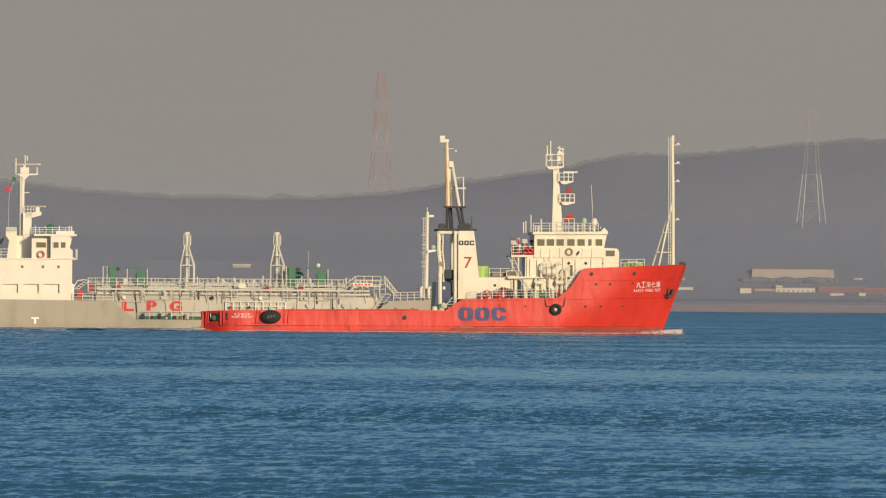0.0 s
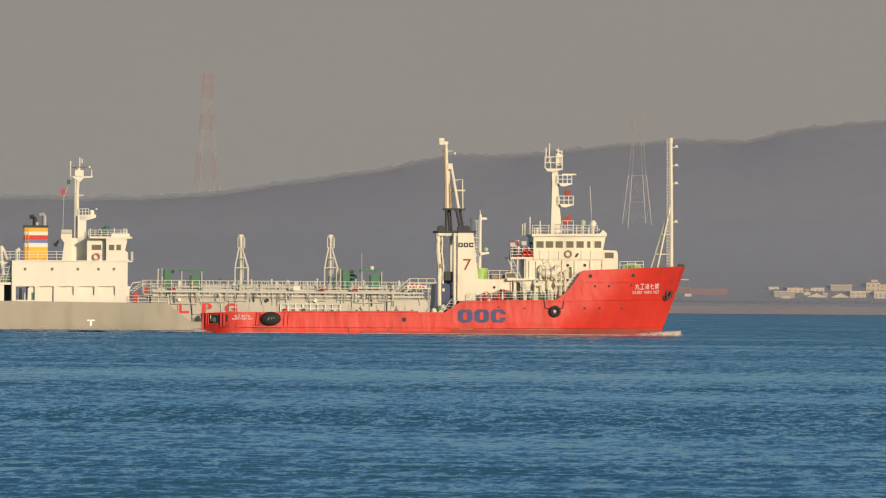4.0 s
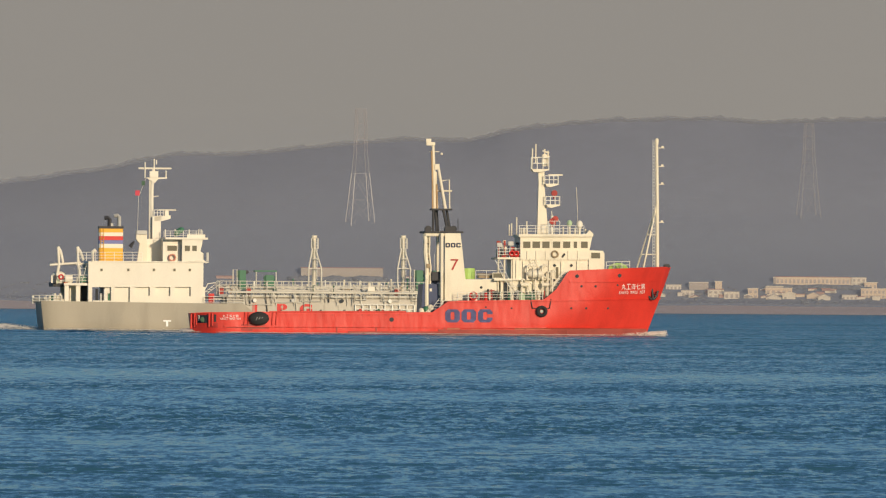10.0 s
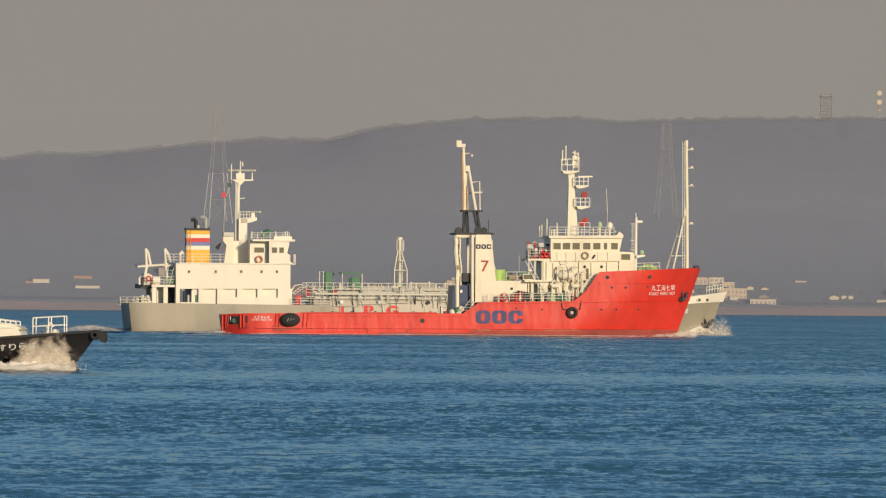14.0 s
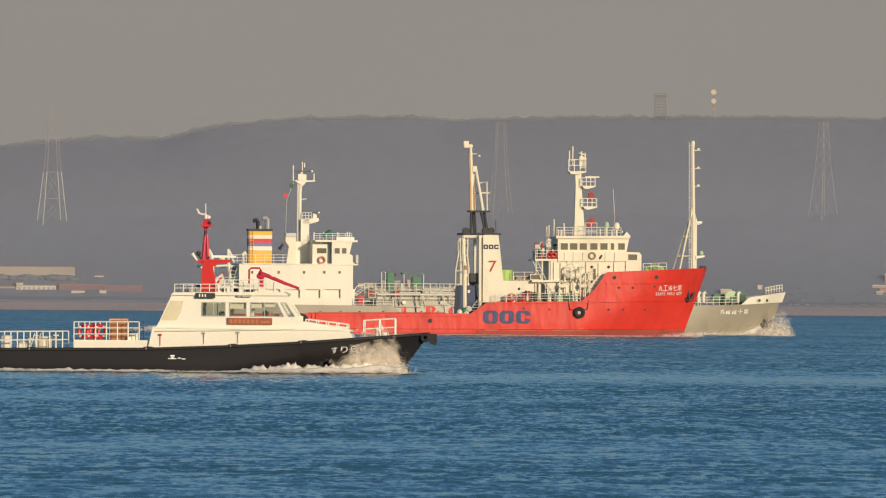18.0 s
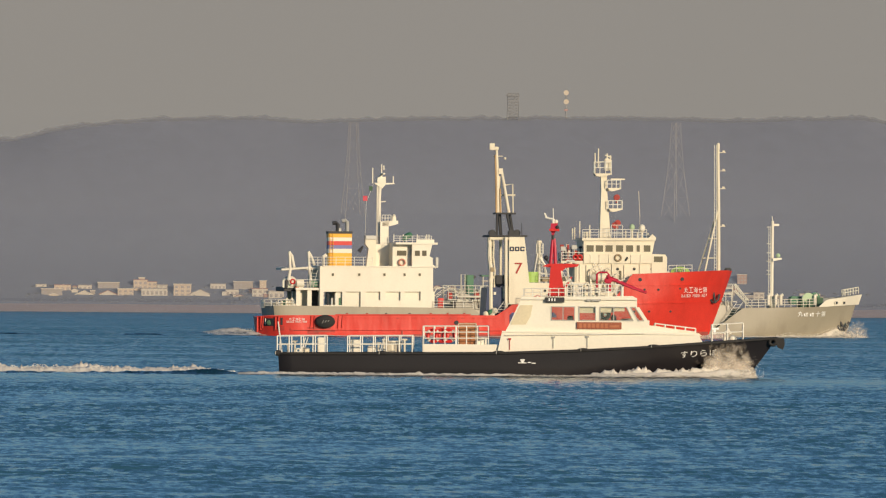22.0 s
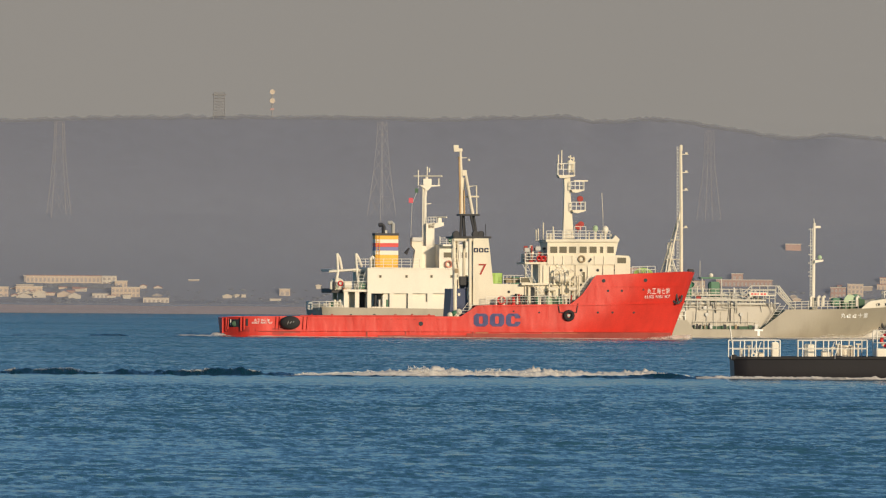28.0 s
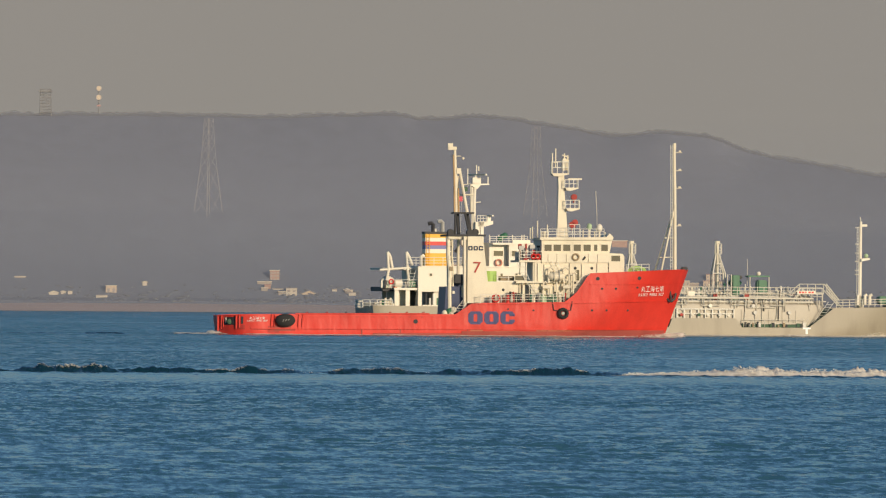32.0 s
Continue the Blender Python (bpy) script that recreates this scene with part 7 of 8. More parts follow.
    for lo, hi, count in ((1690, 1900, 10), (1985, 2120, 9), (2125, 2275, 16), (2275, 2420, 3), (2890, 3060, 7), (3280, 3800, 9)):
        for _ in range(count):
            s, base = rng.uniform(lo, hi), rng.choice((28, 31, 34, 38, 42))
            building(s, s + rng.uniform(7, 17), base, base + rng.uniform(4.5, 8), 4584, rng.choice((0, 1, 1, 2, 3)), rng.choice(("flat", "gable", "gable", "red")),
                     label="small pale house among trees on the far shore")
    # lamp-like lights and slim masts between the trees
    for s, h0, h1 in ((285, 60, 90), (420, 60, 90), (660, 58, 88)):
        d = 4640
        m = part("pole", tube([(0, 0, -6), (0, 0, (h1 - 60) * d / LENS)], 0.35, None, 6), PYLON, thing("street_lamp", "slim pale lamp mast on the far shore", "lamp", "", "", at_shore(s, d, level(60, d))))
        part("head", ball((0, 0, (h1 - 60) * d / LENS), 0.9, None, 1.2, 1, 0.8, 8), HOUSE[1], m)
    building(412, 444, 72, 78, 4660, 2, label="far flat-roofed cream town building in the haze")
    # tree clumps scattered over the foot of the hill, denser and taller below the two long blocks
    src = bmesh.new()
    bmesh.ops.create_icosphere(src, subdivisions=1, radius=1.0)
    src.verts.index_update()
    ball_v = np.array([v.co[:] for v in src.verts])
    ball_f = np.array([[v.index for v in f.verts] for f in src.faces])
    src.free()
    rng = np.random.RandomState(17)
    spots = []
    for _ in range(1700):
        s, d = rng.uniform(-700, 4600), 4566 + 17 * rng.rand() ** 1.4
        size = rng.uniform(0.35, 0.75)
        if 940 < s < 1640:
            continue
        spots.append((s, d, size * (1.25 if noise.noise((s * 0.012, d * 0.05, 6)) > 0.1 else 0.8), 0.0))
    for lo, hi, h in ((2165, 2335, 54), (1312, 1480, 60)):
        for _ in range(130):
            s = rng.uniform(lo, hi)
            spots.append((s, None, rng.uniform(0.7, 1.3) * (1.35 + 0.7 * noise.noise((s * 0.03, 2, 9)) if h == 60 else 1), h))
    verts, faces = [], []
    for s, d, r, h in spots:
        if d is None:
            d = 4572.0
            while terrain(s, d) < level(h, d) - 0.4:
                d += 0.5
            d -= (0.4 if h == 60 else 1.5) + rng.rand() * 2
        p = at_shore(s, d, terrain(s, d) + 0.1)
        faces.append(ball_f + len(verts) * len(ball_v))
        shape = ball_v * (1 + rng.uniform(-0.22, 0.22, (len(ball_v), 1))) * np.array([r * rng.uniform(1.2, 2.6), r * 1.5, r * rng.uniform(0.45, 0.75)])
        verts.append(shape + np.array(p))
    me = bpy.data.meshes.new("shore_trees")
    me.from_pydata(np.concatenate(verts).tolist(), [], np.concatenate(faces).tolist())
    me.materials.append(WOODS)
    smooth(tagged(new("shore_trees", me), "clumps of shore trees among the houses, coloured haze grey", "trees", kind="stuff"), 180)


def pylon(s, h_top, h_base, w_base, d, label, bands, fine=0.045, waist=0.42, head=0.26, turn=0.25):
    """A lattice pylon: four legs that draw together, close cross bracing, short arms. bands: (share of the height, material, leg's thickness) upwards."""
    k = d / LENS
    base = min(level(h_base, d), terrain(s, d)) - 0.5
    tall = level(h_top, d) - base
    half0 = w_base * k / 2
    p = thing("pylon", label, "pylon", "power line pylons", "", at_shore(s, d, base))
    p.rotation_euler = (0, 0, -bearing(s) + turn)
    half = lambda z: half0 * float(np.interp(z / tall, (0, 0.6, 1), (1, waist, head)))
    low = 0.0
    for top, mat, r in bands:
        z0, z1 = low * tall, top * tall
        low = top
        for gx in (-1, 1):
            for gy in (-1, 1):
                part("leg", tube([(gx * half(z), gy * half(z), z) for z in (z0, (z0 + z1) / 2, z1)], r, None, 4), mat, p)
        n = max(1, round((z1 - z0) / (2.6 * half((z0 + z1) / 2))))
        for i in range(n):
            a, b = z0 + (z1 - z0) * i / n, z0 + (z1 - z0) * (i + 1) / n
            bm = bmesh.new()
            for g in (-1, 1):
                for e in (-1, 1):
                    tube([(-e * half(a), g * half(a), a), (e * half(b), g * half(b), b)], fine, bm, 4)
                    tube([(g * half(a), -e * half(a), a), (g * half(b), e * half(b), b)], fine, bm, 4)
                tube([(-half(b), g * half(b), b), (half(b), g * half(b), b)], fine, bm, 4)
            part("bracing", bm, mat, p)
    for q in (0.74, 0.86, 0.97):
        part("arm", tube([(-half0 * 0.5, 0, tall * q), (0, 0, tall * q + 0.8), (half0 * 0.5, 0, tall * q)], 0.06, None, 4), bands[-1][1], p)


def towers():
    pylon(673, 418, 190, 43, 4962, "tall red and white pylon behind the ridge",
          ((0.1, PYLONRED, 0.13), (0.25, PYLONPINK, 0.2), (0.42, PYLONRED, 0.17), (0.6, PYLONPINK, 0.17), (0.72, PYLONRED, 0.14), (0.82, PYLONPINK, 0.06), (1.0, PYLONRED, 0.045)), 0.085, 0.5, 0.3)
    pylon(1435, 358, 152, 44, 4643, "pale steel pylon on the wooded slope", ((0.45, PYLON, 0.15), (0.62, PYLONFAINT, 0.15), (1.0, PYLONPINK, 0.1)), 0.028, 0.46, 0.36)
    pylon(2228, 338, 162, 38, 4643, "faint pale steel pylon on the wooded slope", ((0.35, PYLONFAINT, 0.16), (1.0, PYLONFAINT, 0.11)), 0.045, 0.5, 0.36)
    pylon(2799, 342, 168, 38, 4643, "faint pale steel pylon on the wooded slope", ((0.5, PYLONFAINT, 0.16), (1.0, PYLONFAINT, 0.1)), 0.045, 0.46, 0.3, 0.7)
    pylon(3378, 332, 202, 32, 4643, "faint pale steel pylon on the wooded slope", ((0.6, PYLONFAINT, 0.14), (1.0, PYLONFAINT, 0.08)), 0.03, 0.46, 0.36, 0.5)
    d = 4948
    k = d / LENS
    t = thing("lattice_tower", "haze-grey lattice tower on the ridge", "tower", "", "", at_shore(2510, d, level(346, d)))
    for gx in (-1, 1):
        for gy in (-1, 1):
            part("leg", tube([(gx * 2.9, gy * 2.9, -3), (gx * 2.5, gy * 2.5, 46 * k)], 0.10, None, 4), PYLONGREY, t)
    for i in range(9):
        a, b = i * 5.1 * k, (i + 1) * 5.1 * k
        bm = bmesh.new()
        for g in (-1, 1):
            for e in (-1, 1):
                tube([(-2.7 * e, g * 2.7, a), (2.7 * e, g * 2.7, b)], 0.05, bm, 4)
                tube([(g * 2.7, -2.7 * e, a), (g * 2.7, 2.7 * e, b)], 0.05, bm, 4)
            tube([(-2.7, g * 2.7, b), (2.7, g * 2.7, b)], 0.09, bm, 4)
        part("bracing", bm, PYLONGREY, t)
    part("platform", box(-3.6, 3.6, -3, 3, 42 * k, 43 * k), PYLONGREY, t)
    m = thing("relay_tower", "slim relay tower with two white dish aerials", "tower", "", "", at_shore(2604, d, level(346, d)))
    part("pole", tube([(0, 0, -3), (0, 0, 50 * k)], 0.3, None, 6), PYLONGREY, m)
    for h in (32, 48):
        dish = part("dish", tube([(0, -1.2, h * k), (0, -1.0, h * k), (0, 0, h * k)], 1.3, None, 16, 0.5), HOUSE[2], m, "round white dish aerial")
        part("rim", ring((0, -1.2, h * k), 1.3, 0.12, "y", None, 16, 5), PYLONFAINT, dish)
    part("arm", box(-0.9, 0.9, -0.4, 0.4, 16 * k, 19 * k), PYLONRED, m)


town()
towers()


# ---- foam, wakes and the bird ----
def foam(name, label, n, place, size=(0.03, 0.09), seed=1, category="foam"):
    """Spray and foam as many small clumps. place(rng) gives a place and a scale for the clump."""
    rng = random.Random(seed)
    verts, faces = [], []
    shape = [Vector(v) for v in ((1, 0, 0), (-1, 0, 0), (0, 1, 0), (0, -1, 0), (0, 0, 1), (0, 0, -1))]
    tri = ((0, 2, 4), (2, 1, 4), (1, 3, 4), (3, 0, 4), (2, 0, 5), (1, 2, 5), (3, 1, 5), (0, 3, 5))
    for _ in range(n):
        p, k, flat = place(rng)
        r = rng.uniform(*size) * k
        turn = Euler((rng.random() * 3, rng.random() * 3, rng.random() * 3)).to_matrix()
        o = len(verts)
        for v in shape:
            w = turn @ (v * r * rng.uniform(0.7, 1.3))
            verts.append(p + Vector((w.x * flat, w.y * flat, w.z)))
        faces += [(o + a, o + b, o + c) for a, b, c in tri]
    me = bpy.data.meshes.new(name)
    me.from_pydata(verts, [], faces)
    me.materials.append(FOAM)
    return tagged(new(name, me), label, category, kind="stuff")


def pilot_spray():
    top = lerp_table([(600, 655), (690, 648), (760, 638), (800, 618), (830, 604), (860, 602), (882, 618), (894, 644), (902, 661)])
    def place(rng):
        u = rng.triangular(690, 902, 850)
        g = rng.random() ** 1.5
        y = -0.25 - 1.6 * (888 - u) / 250 - rng.random() * 0.7
        v = 664 - (664 - top(u)) * g - rng.gauss(0, 4) * g
        return pilot_at(u + rng.gauss(0, 3), min(v, 664), y), 1.2 - 0.75 * g, 1.3
    return foam("bow_spray", "white spray thrown up round the boat's bow", 3500, place, (0.006, 0.02), 2, "spray")


def pilot_wash():
    def place(rng):
        k = rng.random()
        if k < 0.55:
            u = 860 - 420 * rng.random() ** 1.6
            y = -2.75 - rng.random() * 1.2
            h = 0.05 + 0.3 * max(0, (u - 560) / 300) * rng.random() + 0.05 * rng.random()
        elif k < 0.7:
            u, y, h = rng.uniform(430, 700), -3.3 - rng.random() * 2, rng.random() * 0.08
        else:
            u = rng.triangular(-10, 160, 30)
            y = -2.7 - rng.random() * 1.0
            h = 0.16 * rng.random() * (1 - abs(u - 40) / 160)
        return Vector((pilot_at(u, 0).x, y, h)), 1.0, 2.2
    return foam("side_wash", "white foam washing along the black hull", 1500, place, (0.005, 0.013), 3)


def pilot_wake():
    def place(rng):
        q = rng.random()
        u = 30 - 770 * q
        body = math.exp(-((q - 0.12) / 0.12) ** 2) * 0.35 + math.exp(-((q - 0.62) / 0.33) ** 2)
        crest = 0.5 + 0.5 * noise.noise((u * 0.02, 2, 1)) + 0.3 * noise.noise((u * 0.08, 5, 1))
        h = (0.72 * body * max(0.12, crest)) * (0.25 + 0.75 * rng.random() ** 0.9)
        return Vector((pilot_at(u, 0).x, rng.gauss(-0.2, 0.5), h)), 1.0, 2.0
    return foam("wake_foam", "long line of white wake foam on the water", 3500, place, (0.008, 0.026), 4, "wake")


def wake_swell():
    """Ridges that the boat leaves astern, their dark faces put into the water's colour."""
    w = thing("wake_swell", "swell trailing the pilot boat, its dark faces put into the colour", "wake")
    for u, length, h, y in ((-20, 200, 0.22, -2.0), (-90, 250, 0.36, -1.9), (-230, 420, 0.28, 0.3), (-520, 460, 0.3, 0.3), (-860, 300, 0.45, -0.5), (-1010, 190, 0.42, 0.3), (-1180, 300, 0.42, 0.6), (-640, 420, 0.15, -2.8), (-200, 360, 0.2, -2.4), (-420, 380, 0.17, -2.7),
                            (-1400, 280, 0.38, 0.4), (-1720, 240, 0.55, -0.6), (-1560, 220, 0.38, 0.6), (-330, 420, 0.14, -3.0), (-1950, 300, 0.42, 0.2)):
        bm = bmesh.new()
        L = length * 0.02684
        rows = []
        for i in range(81):
            a = i / 80
            x = pilot_at(u, 0).x + (a - 0.5) * L
            z = ridge_height(x, a, h, y)
            rows.append([bm.verts.new((x, y + dy, z * k - 0.05)) for dy, k in ((-1.3, 0), (-0.7, 0.35), (-0.25, 0.85), (0.05, 1.0), (0.5, 0.75), (1.4, 0))])
        for p, q in zip(rows, rows[1:]):
            for j in range(5):
                bm.faces.new((p[j], p[j + 1], q[j + 1], q[j]))
        smooth(part("ridge", bm, DARKSWELL, w), 180)
    return w


def ridge_height(x, a, h, y):
    """Height of a swell's crest at x, a its share of the length."""
    return 0.95 * h * math.sin(a * math.pi) ** 0.8 * (0.8 + 0.35 * noise.noise((x * 0.9, y, 3)) + 0.25 * noise.noise((x * 2.3, y, 5)) + 0.16 * noise.noise((x * 6.1, y, 7)))


def crest_flecks():
    """Scraps of foam on the crests of the swell."""
    def place(rng):
        u, length, h, y = rng.choice(((-860, 300, 0.45, -0.5), (-1180, 300, 0.42, 0.6), (-1720, 240, 0.55, -0.6), (-1400, 280, 0.38, 0.4)))
        a = rng.triangular(0.1, 0.9, 0.45)
        x = pilot_at(u, 0).x + (a - 0.5) * length * 0.02684
        ragged = max(0.05, noise.noise((x * 1.3, y, 8)) + 0.2)
        dy = -0.4 * rng.random() ** 1.5
        return Vector((x, y + dy, ridge_height(x, a, h, y) * (1 + 0.6 * dy) - 0.04)), ragged, 5.0
    return foam("crest_foam", "scraps of foam on the dark swell", 1500, place, (0.005, 0.02), 14)


def stern_swell():
    """Low waves that the red ship draws after it, darkened by the water's colour."""
    w = thing("stern_swell", "low waves trailing the red ship, darkened by their colour", "wake")
    for u, length, h, y in ((290, 110, 0.13, -6), (150, 120, 0.22, -4), (30, 150, 0.14, -5), (-110, 190, 0.22, -3), (-280, 160, 0.14, -4), (-470, 200, 0.2, -5)):
        bm = bmesh.new()
        rows = []
        for i in range(33):
            a = i / 32
            x = red_at(u, 0).x + (a - 0.5) * length * 0.0608
            z = 1.3 * h * math.sin(a * math.pi) ** 0.8 * (0.85 + 0.4 * noise.noise((x * 0.5, y, 6)) + 0.25 * noise.noise((x * 1.3, y, 7)))
            rows.append([bm.verts.new((x, y + dy, z * k - 0.05)) for dy, k in ((-1.6, 0), (-0.8, 0.35), (-0.25, 0.85), (0.05, 1.0), (0.6, 0.75), (1.8, 0))])
        for p, q in zip(rows, rows[1:]):
            for j in range(5):
                bm.faces.new((p[j], p[j + 1], q[j + 1], q[j]))
        smooth(part("ridge", bm, DARKSWELL, w), 180)
    return w


def red_foam():
    def place(rng):
        k = rng.random()
        if k < 0.5:
            u = rng.triangular(1120, 1212, 1190)
            v = 593 - 11 * rng.random() ** 1.8 * (0.4 + 0.6 * (u - 1120) / 90)
            y = -0.4 - (1195 - min(u, 1195)) * 0.03 - rng.random() * 1.2
        elif k < 0.8:
            u, v, y = rng.triangular(270, 385, 370), 588.5 - 4 * rng.random() ** 2.5, rng.uniform(-4, 3)
        else:
            u, v, y = rng.uniform(380, 1180), 591.5 - 3 * rng.random() ** 2, -5.5 - rng.random() * 0.8
        return red_at(u, v, y), 1.0, 2.0
    return foam("bow_wave", "white foam at the red ship's bow and stern", 2000, place, (0.012, 0.036), 7)


def tanker_foam():
    def place(rng):
        k = rng.random()
        if k < 0.6:
            u = rng.triangular(1225, 1411, 1390)
            hgt = 17 * math.exp(-((u - 1385) / 40) ** 2) + 7 * math.exp(-((u - 1290) / 30) ** 2) + 3
            v = 594 - hgt * rng.random() ** 1.3
            p = bow_at(u, v, 0)
            p.y = -0.6 - max(0, 33.5 - p.x) * 0.48 - rng.random() * 1.0
            p.y = max(p.y, -6.6)
            return p, 1.0, 1.8
        if k < 0.88:
            u, y = rng.triangular(-60, 55, 30), rng.uniform(-5, 4)
            return tank_at(u, 583 - 11 * rng.random() ** 2.5 * (1 - abs(u) / 90), y), 1.0, 2.0
        u = rng.uniform(60, 1100)
        return tank_at(u, 586 + 0.0075 * (u - 500) - 4 * rng.random() ** 2 * max(0.2, noise.noise((u * 0.02, 0, 0)) + 0.4), -6.2 - rng.random() * 0.5), 0.9, 2.2
    return foam("bow_wave", "white foam at the tanker's bow and stern", 3200, place, (0.012, 0.038), 9)


def froth_thing(name, label, category, material, build):
    """Foam or spray as one thing made of several torn sheets."""
    ob = thing(name, label, category)
    for rows in build:
        bm = bmesh.new()
        uv = bm.loops.layers.uv.new("fade")
        sheet(bm, uv, rows)
        part("foam_sheet", bm, material, ob)
    return ob


def mound(at, u0, u1, crest, y_of, width, n=40, seed=0, end=0.25):
    """A low ridge of foam along a ship's plan: crest(u) its height in metres, y_of(u) its middle."""
    rows = []
    for i in range(n + 1):
        a = i / n
        u = u0 + (u1 - u0) * a
        ends = max(0.0, 1 - min(a, 1 - a) / end)
        h = max(0.02, crest(u) * (0.8 + 0.4 * noise.noise((u * 0.02, seed, 1)) + 0.15 * noise.noise((u * 0.11, seed, 2)) + 0.08 * noise.noise((u * 0.3, seed, 3))))
        x = at(u, 0, 0).x
        y = y_of(u)
        rows.append([(Vector((x, y + width * k, h * z + 0.02)), min(1.0, max(e, ends ** 2))) for k, z, e in
                     ((-1, 0, 1), (-0.6, 0.3, 0.45), (-0.25, 0.8, 0.1), (0, 1.0, 0.35), (0.5, 0.5, 0.6), (1, 0, 1))])
    return rows


def spray_sheets():
    """Sheets of spray that the bow throws out and up to starboard."""
    top = lerp_table([(660, 657), (740, 650), (770, 637), (792, 616), (812, 600), (832, 592), (850, 591), (866, 597), (880, 611), (892, 634), (904, 657)])
    out = []
    for k in range(10):
        rows = []
        for i in range(31):
            u = 690 + 214 * i / 30
            away = 0.1 + 1.5 * (890 - min(u, 890)) / 250 + 0.16 * k
            lift = (0.78 + 0.06 * k) + 0.22 * noise.noise((u * 0.03, k * 3.1, 0))
            row = []
            for j in range(9):
                g = j / 8
                v = 665 - (665 - top(u)) * g * lift
                row.append((pilot_at(u + 5 * noise.noise((u * 0.05, g * 2, k)), v, -away - 0.35 * g), min(1, g ** 1.3 + max(0, (abs(u - 843) - 38) / 60))))
            rows.append(row)
        out.append(rows)
    return out


spray_cloud = froth_thing("spray_cloud", "torn sheet of white spray at the boat's bow", "spray", SPRAY, spray_sheets())
def stem_sheets():
    """Sheets of spray off the tanker's stem."""
    top = lerp_table([(1330, 590), (1360, 578), (1385, 556), (1402, 538), (1422, 540), (1438, 560), (1454, 590)])
    out = []
    for k in range(6):
        rows = []
        for i in range(25):
            u = 1335 + 119 * i / 24
            lift = 0.72 + 0.09 * k + 0.22 * noise.noise((u * 0.05, k * 2.7, 4))
            x = bow_at(u, 590, 0).x
            away = 0.3 + max(0, 33.5 - x) * 0.48 + 0.4 * k
            row = []
            for j in range(8):
                g = j / 7
                p = bow_at(u + 4 * noise.noise((u * 0.07, g * 2, k)), 595 - (595 - top(u)) * g * lift, 0)
                p.y = -away - 0.6 * g
                row.append((p, min(1, g ** 1.4 + max(0, (abs(u - 1400) - 32) / 42))))
            rows.append(row)
        out.append(rows)
    return out


stem_spray = froth_thing("stem_spray", "drifting spray burst at the tanker's stem", "spray", SPRAY, stem_sheets())
def torn(u, k):
    """Height of the churned water along the boat's side: a low skirt with leaping tongues."""
    rise = 0.05 + 0.42 * min(1, max(0, (u - 540) / 90)) ** 1.4 + 0.22 * min(1, max(0, (u - 650) / 130))
    return rise * (0.7 + 0.55 * noise.noise((u * 0.04, k, 4)) + 0.5 * max(0, noise.noise((u * 0.17, k, 7))) + 0.25 * noise.noise((u * 0.45, k, 9)))


hull_foam = froth_thing("hull_foam", "broken white foam along the boat's waterline", "foam", WASH, [
    mound(pilot_at, 430, 880, lambda u: torn(u, 4), lambda u: -2.95 + 1.5 * max(0, (u - 700) / 170), 0.8, 110, 1, 0.18),
    mound(pilot_at, 470, 880, lambda u: torn(u, 8.4) * 0.9, lambda u: -2.8 + 1.5 * max(0, (u - 700) / 170), 0.6, 150, 14, 0.18),
    mound(pilot_at, 480, 870, lambda u: 0.06 + 0.36 * max(0, (u - 560) / 260), lambda u: -3.5 + 1.5 * max(0, (u - 700) / 170), 0.7, 70, 11, 0.2),
    mound(pilot_at, -35, 230, lambda u: 0.15 * (1 + 0.5 * noise.noise((u * 0.06, 1, 4)) + 0.3 * noise.noise((u * 0.19, 5, 4))), lambda u: -3.2, 0.7, 110, 2, 0.3),
    mound(pilot_at, 200, 470, lambda u: 0.13 * (1 + 0.6 * noise.noise((u * 0.08, 3, 4))), lambda u: -3.2, 0.5, 50, 12, 0.3),
    mound(pilot_at, 272, 300, lambda u: 0.2 * math.exp(-((u - 284) / 9) ** 2), lambda u: -2.75, 0.3, 20, 13, 0.5)])
def boil(u, k):
    """Height of the boat's boiling wake: a long even bank with three heaps, low and torn at both ends."""
    bank = 0.07 + 0.25 * min(1, max(0, (u + 700) / 130)) * min(1, max(0, (-60 - u) / 60))
    heaps = sum(0.15 * math.exp(-((u - c) / 42) ** 2) for c in (-483, -287, -105))
    return (bank + heaps) * (0.85 + 0.3 * noise.noise((u * 0.05, k, 2)) + 0.35 * max(0, noise.noise((u * 0.2, k, 5))) + 0.3 * noise.noise((u * 0.5, k, 8)))


boat_wake = froth_thing("boat_wake", "foaming white wake on the sea behind the pilot boat", "wake", WASH, [
    mound(pilot_at, -760, 10, lambda u: boil(u, 3), lambda u: -0.3, 1.3, 330, 3, 0.08),
    mound(pilot_at, -740, -10, lambda u: boil(u, 9) * 0.85, lambda u: -0.75, 0.8, 300, 15, 0.1),
    mound(pilot_at, -700, -20, lambda u: boil(u, 6) * 1.1, lambda u: 0.9, 1.2, 200, 4, 0.15)])
red_froth = froth_thing("ship_foam", "white foam at the red ship's stem and stern", "foam", FROTH, [
    mound(red_at, 1120, 1212, lambda u: 0.15 + 0.55 * max(0, (u - 1130) / 80) ** 1.5, lambda u: -2.6 + 2.3 * max(0, (u - 1130) / 80), 1.0, 24, 5, 0.25),
    mound(red_at, 275, 400, lambda u: 0.22 + 0.3 * (u > 340), lambda u: -2.5, 2.2, 30, 6, 0.35),
    mound(red_at, 400, 1120, lambda u: 0.13, lambda u: -5.6, 0.6, 90, 7, 0.1)])
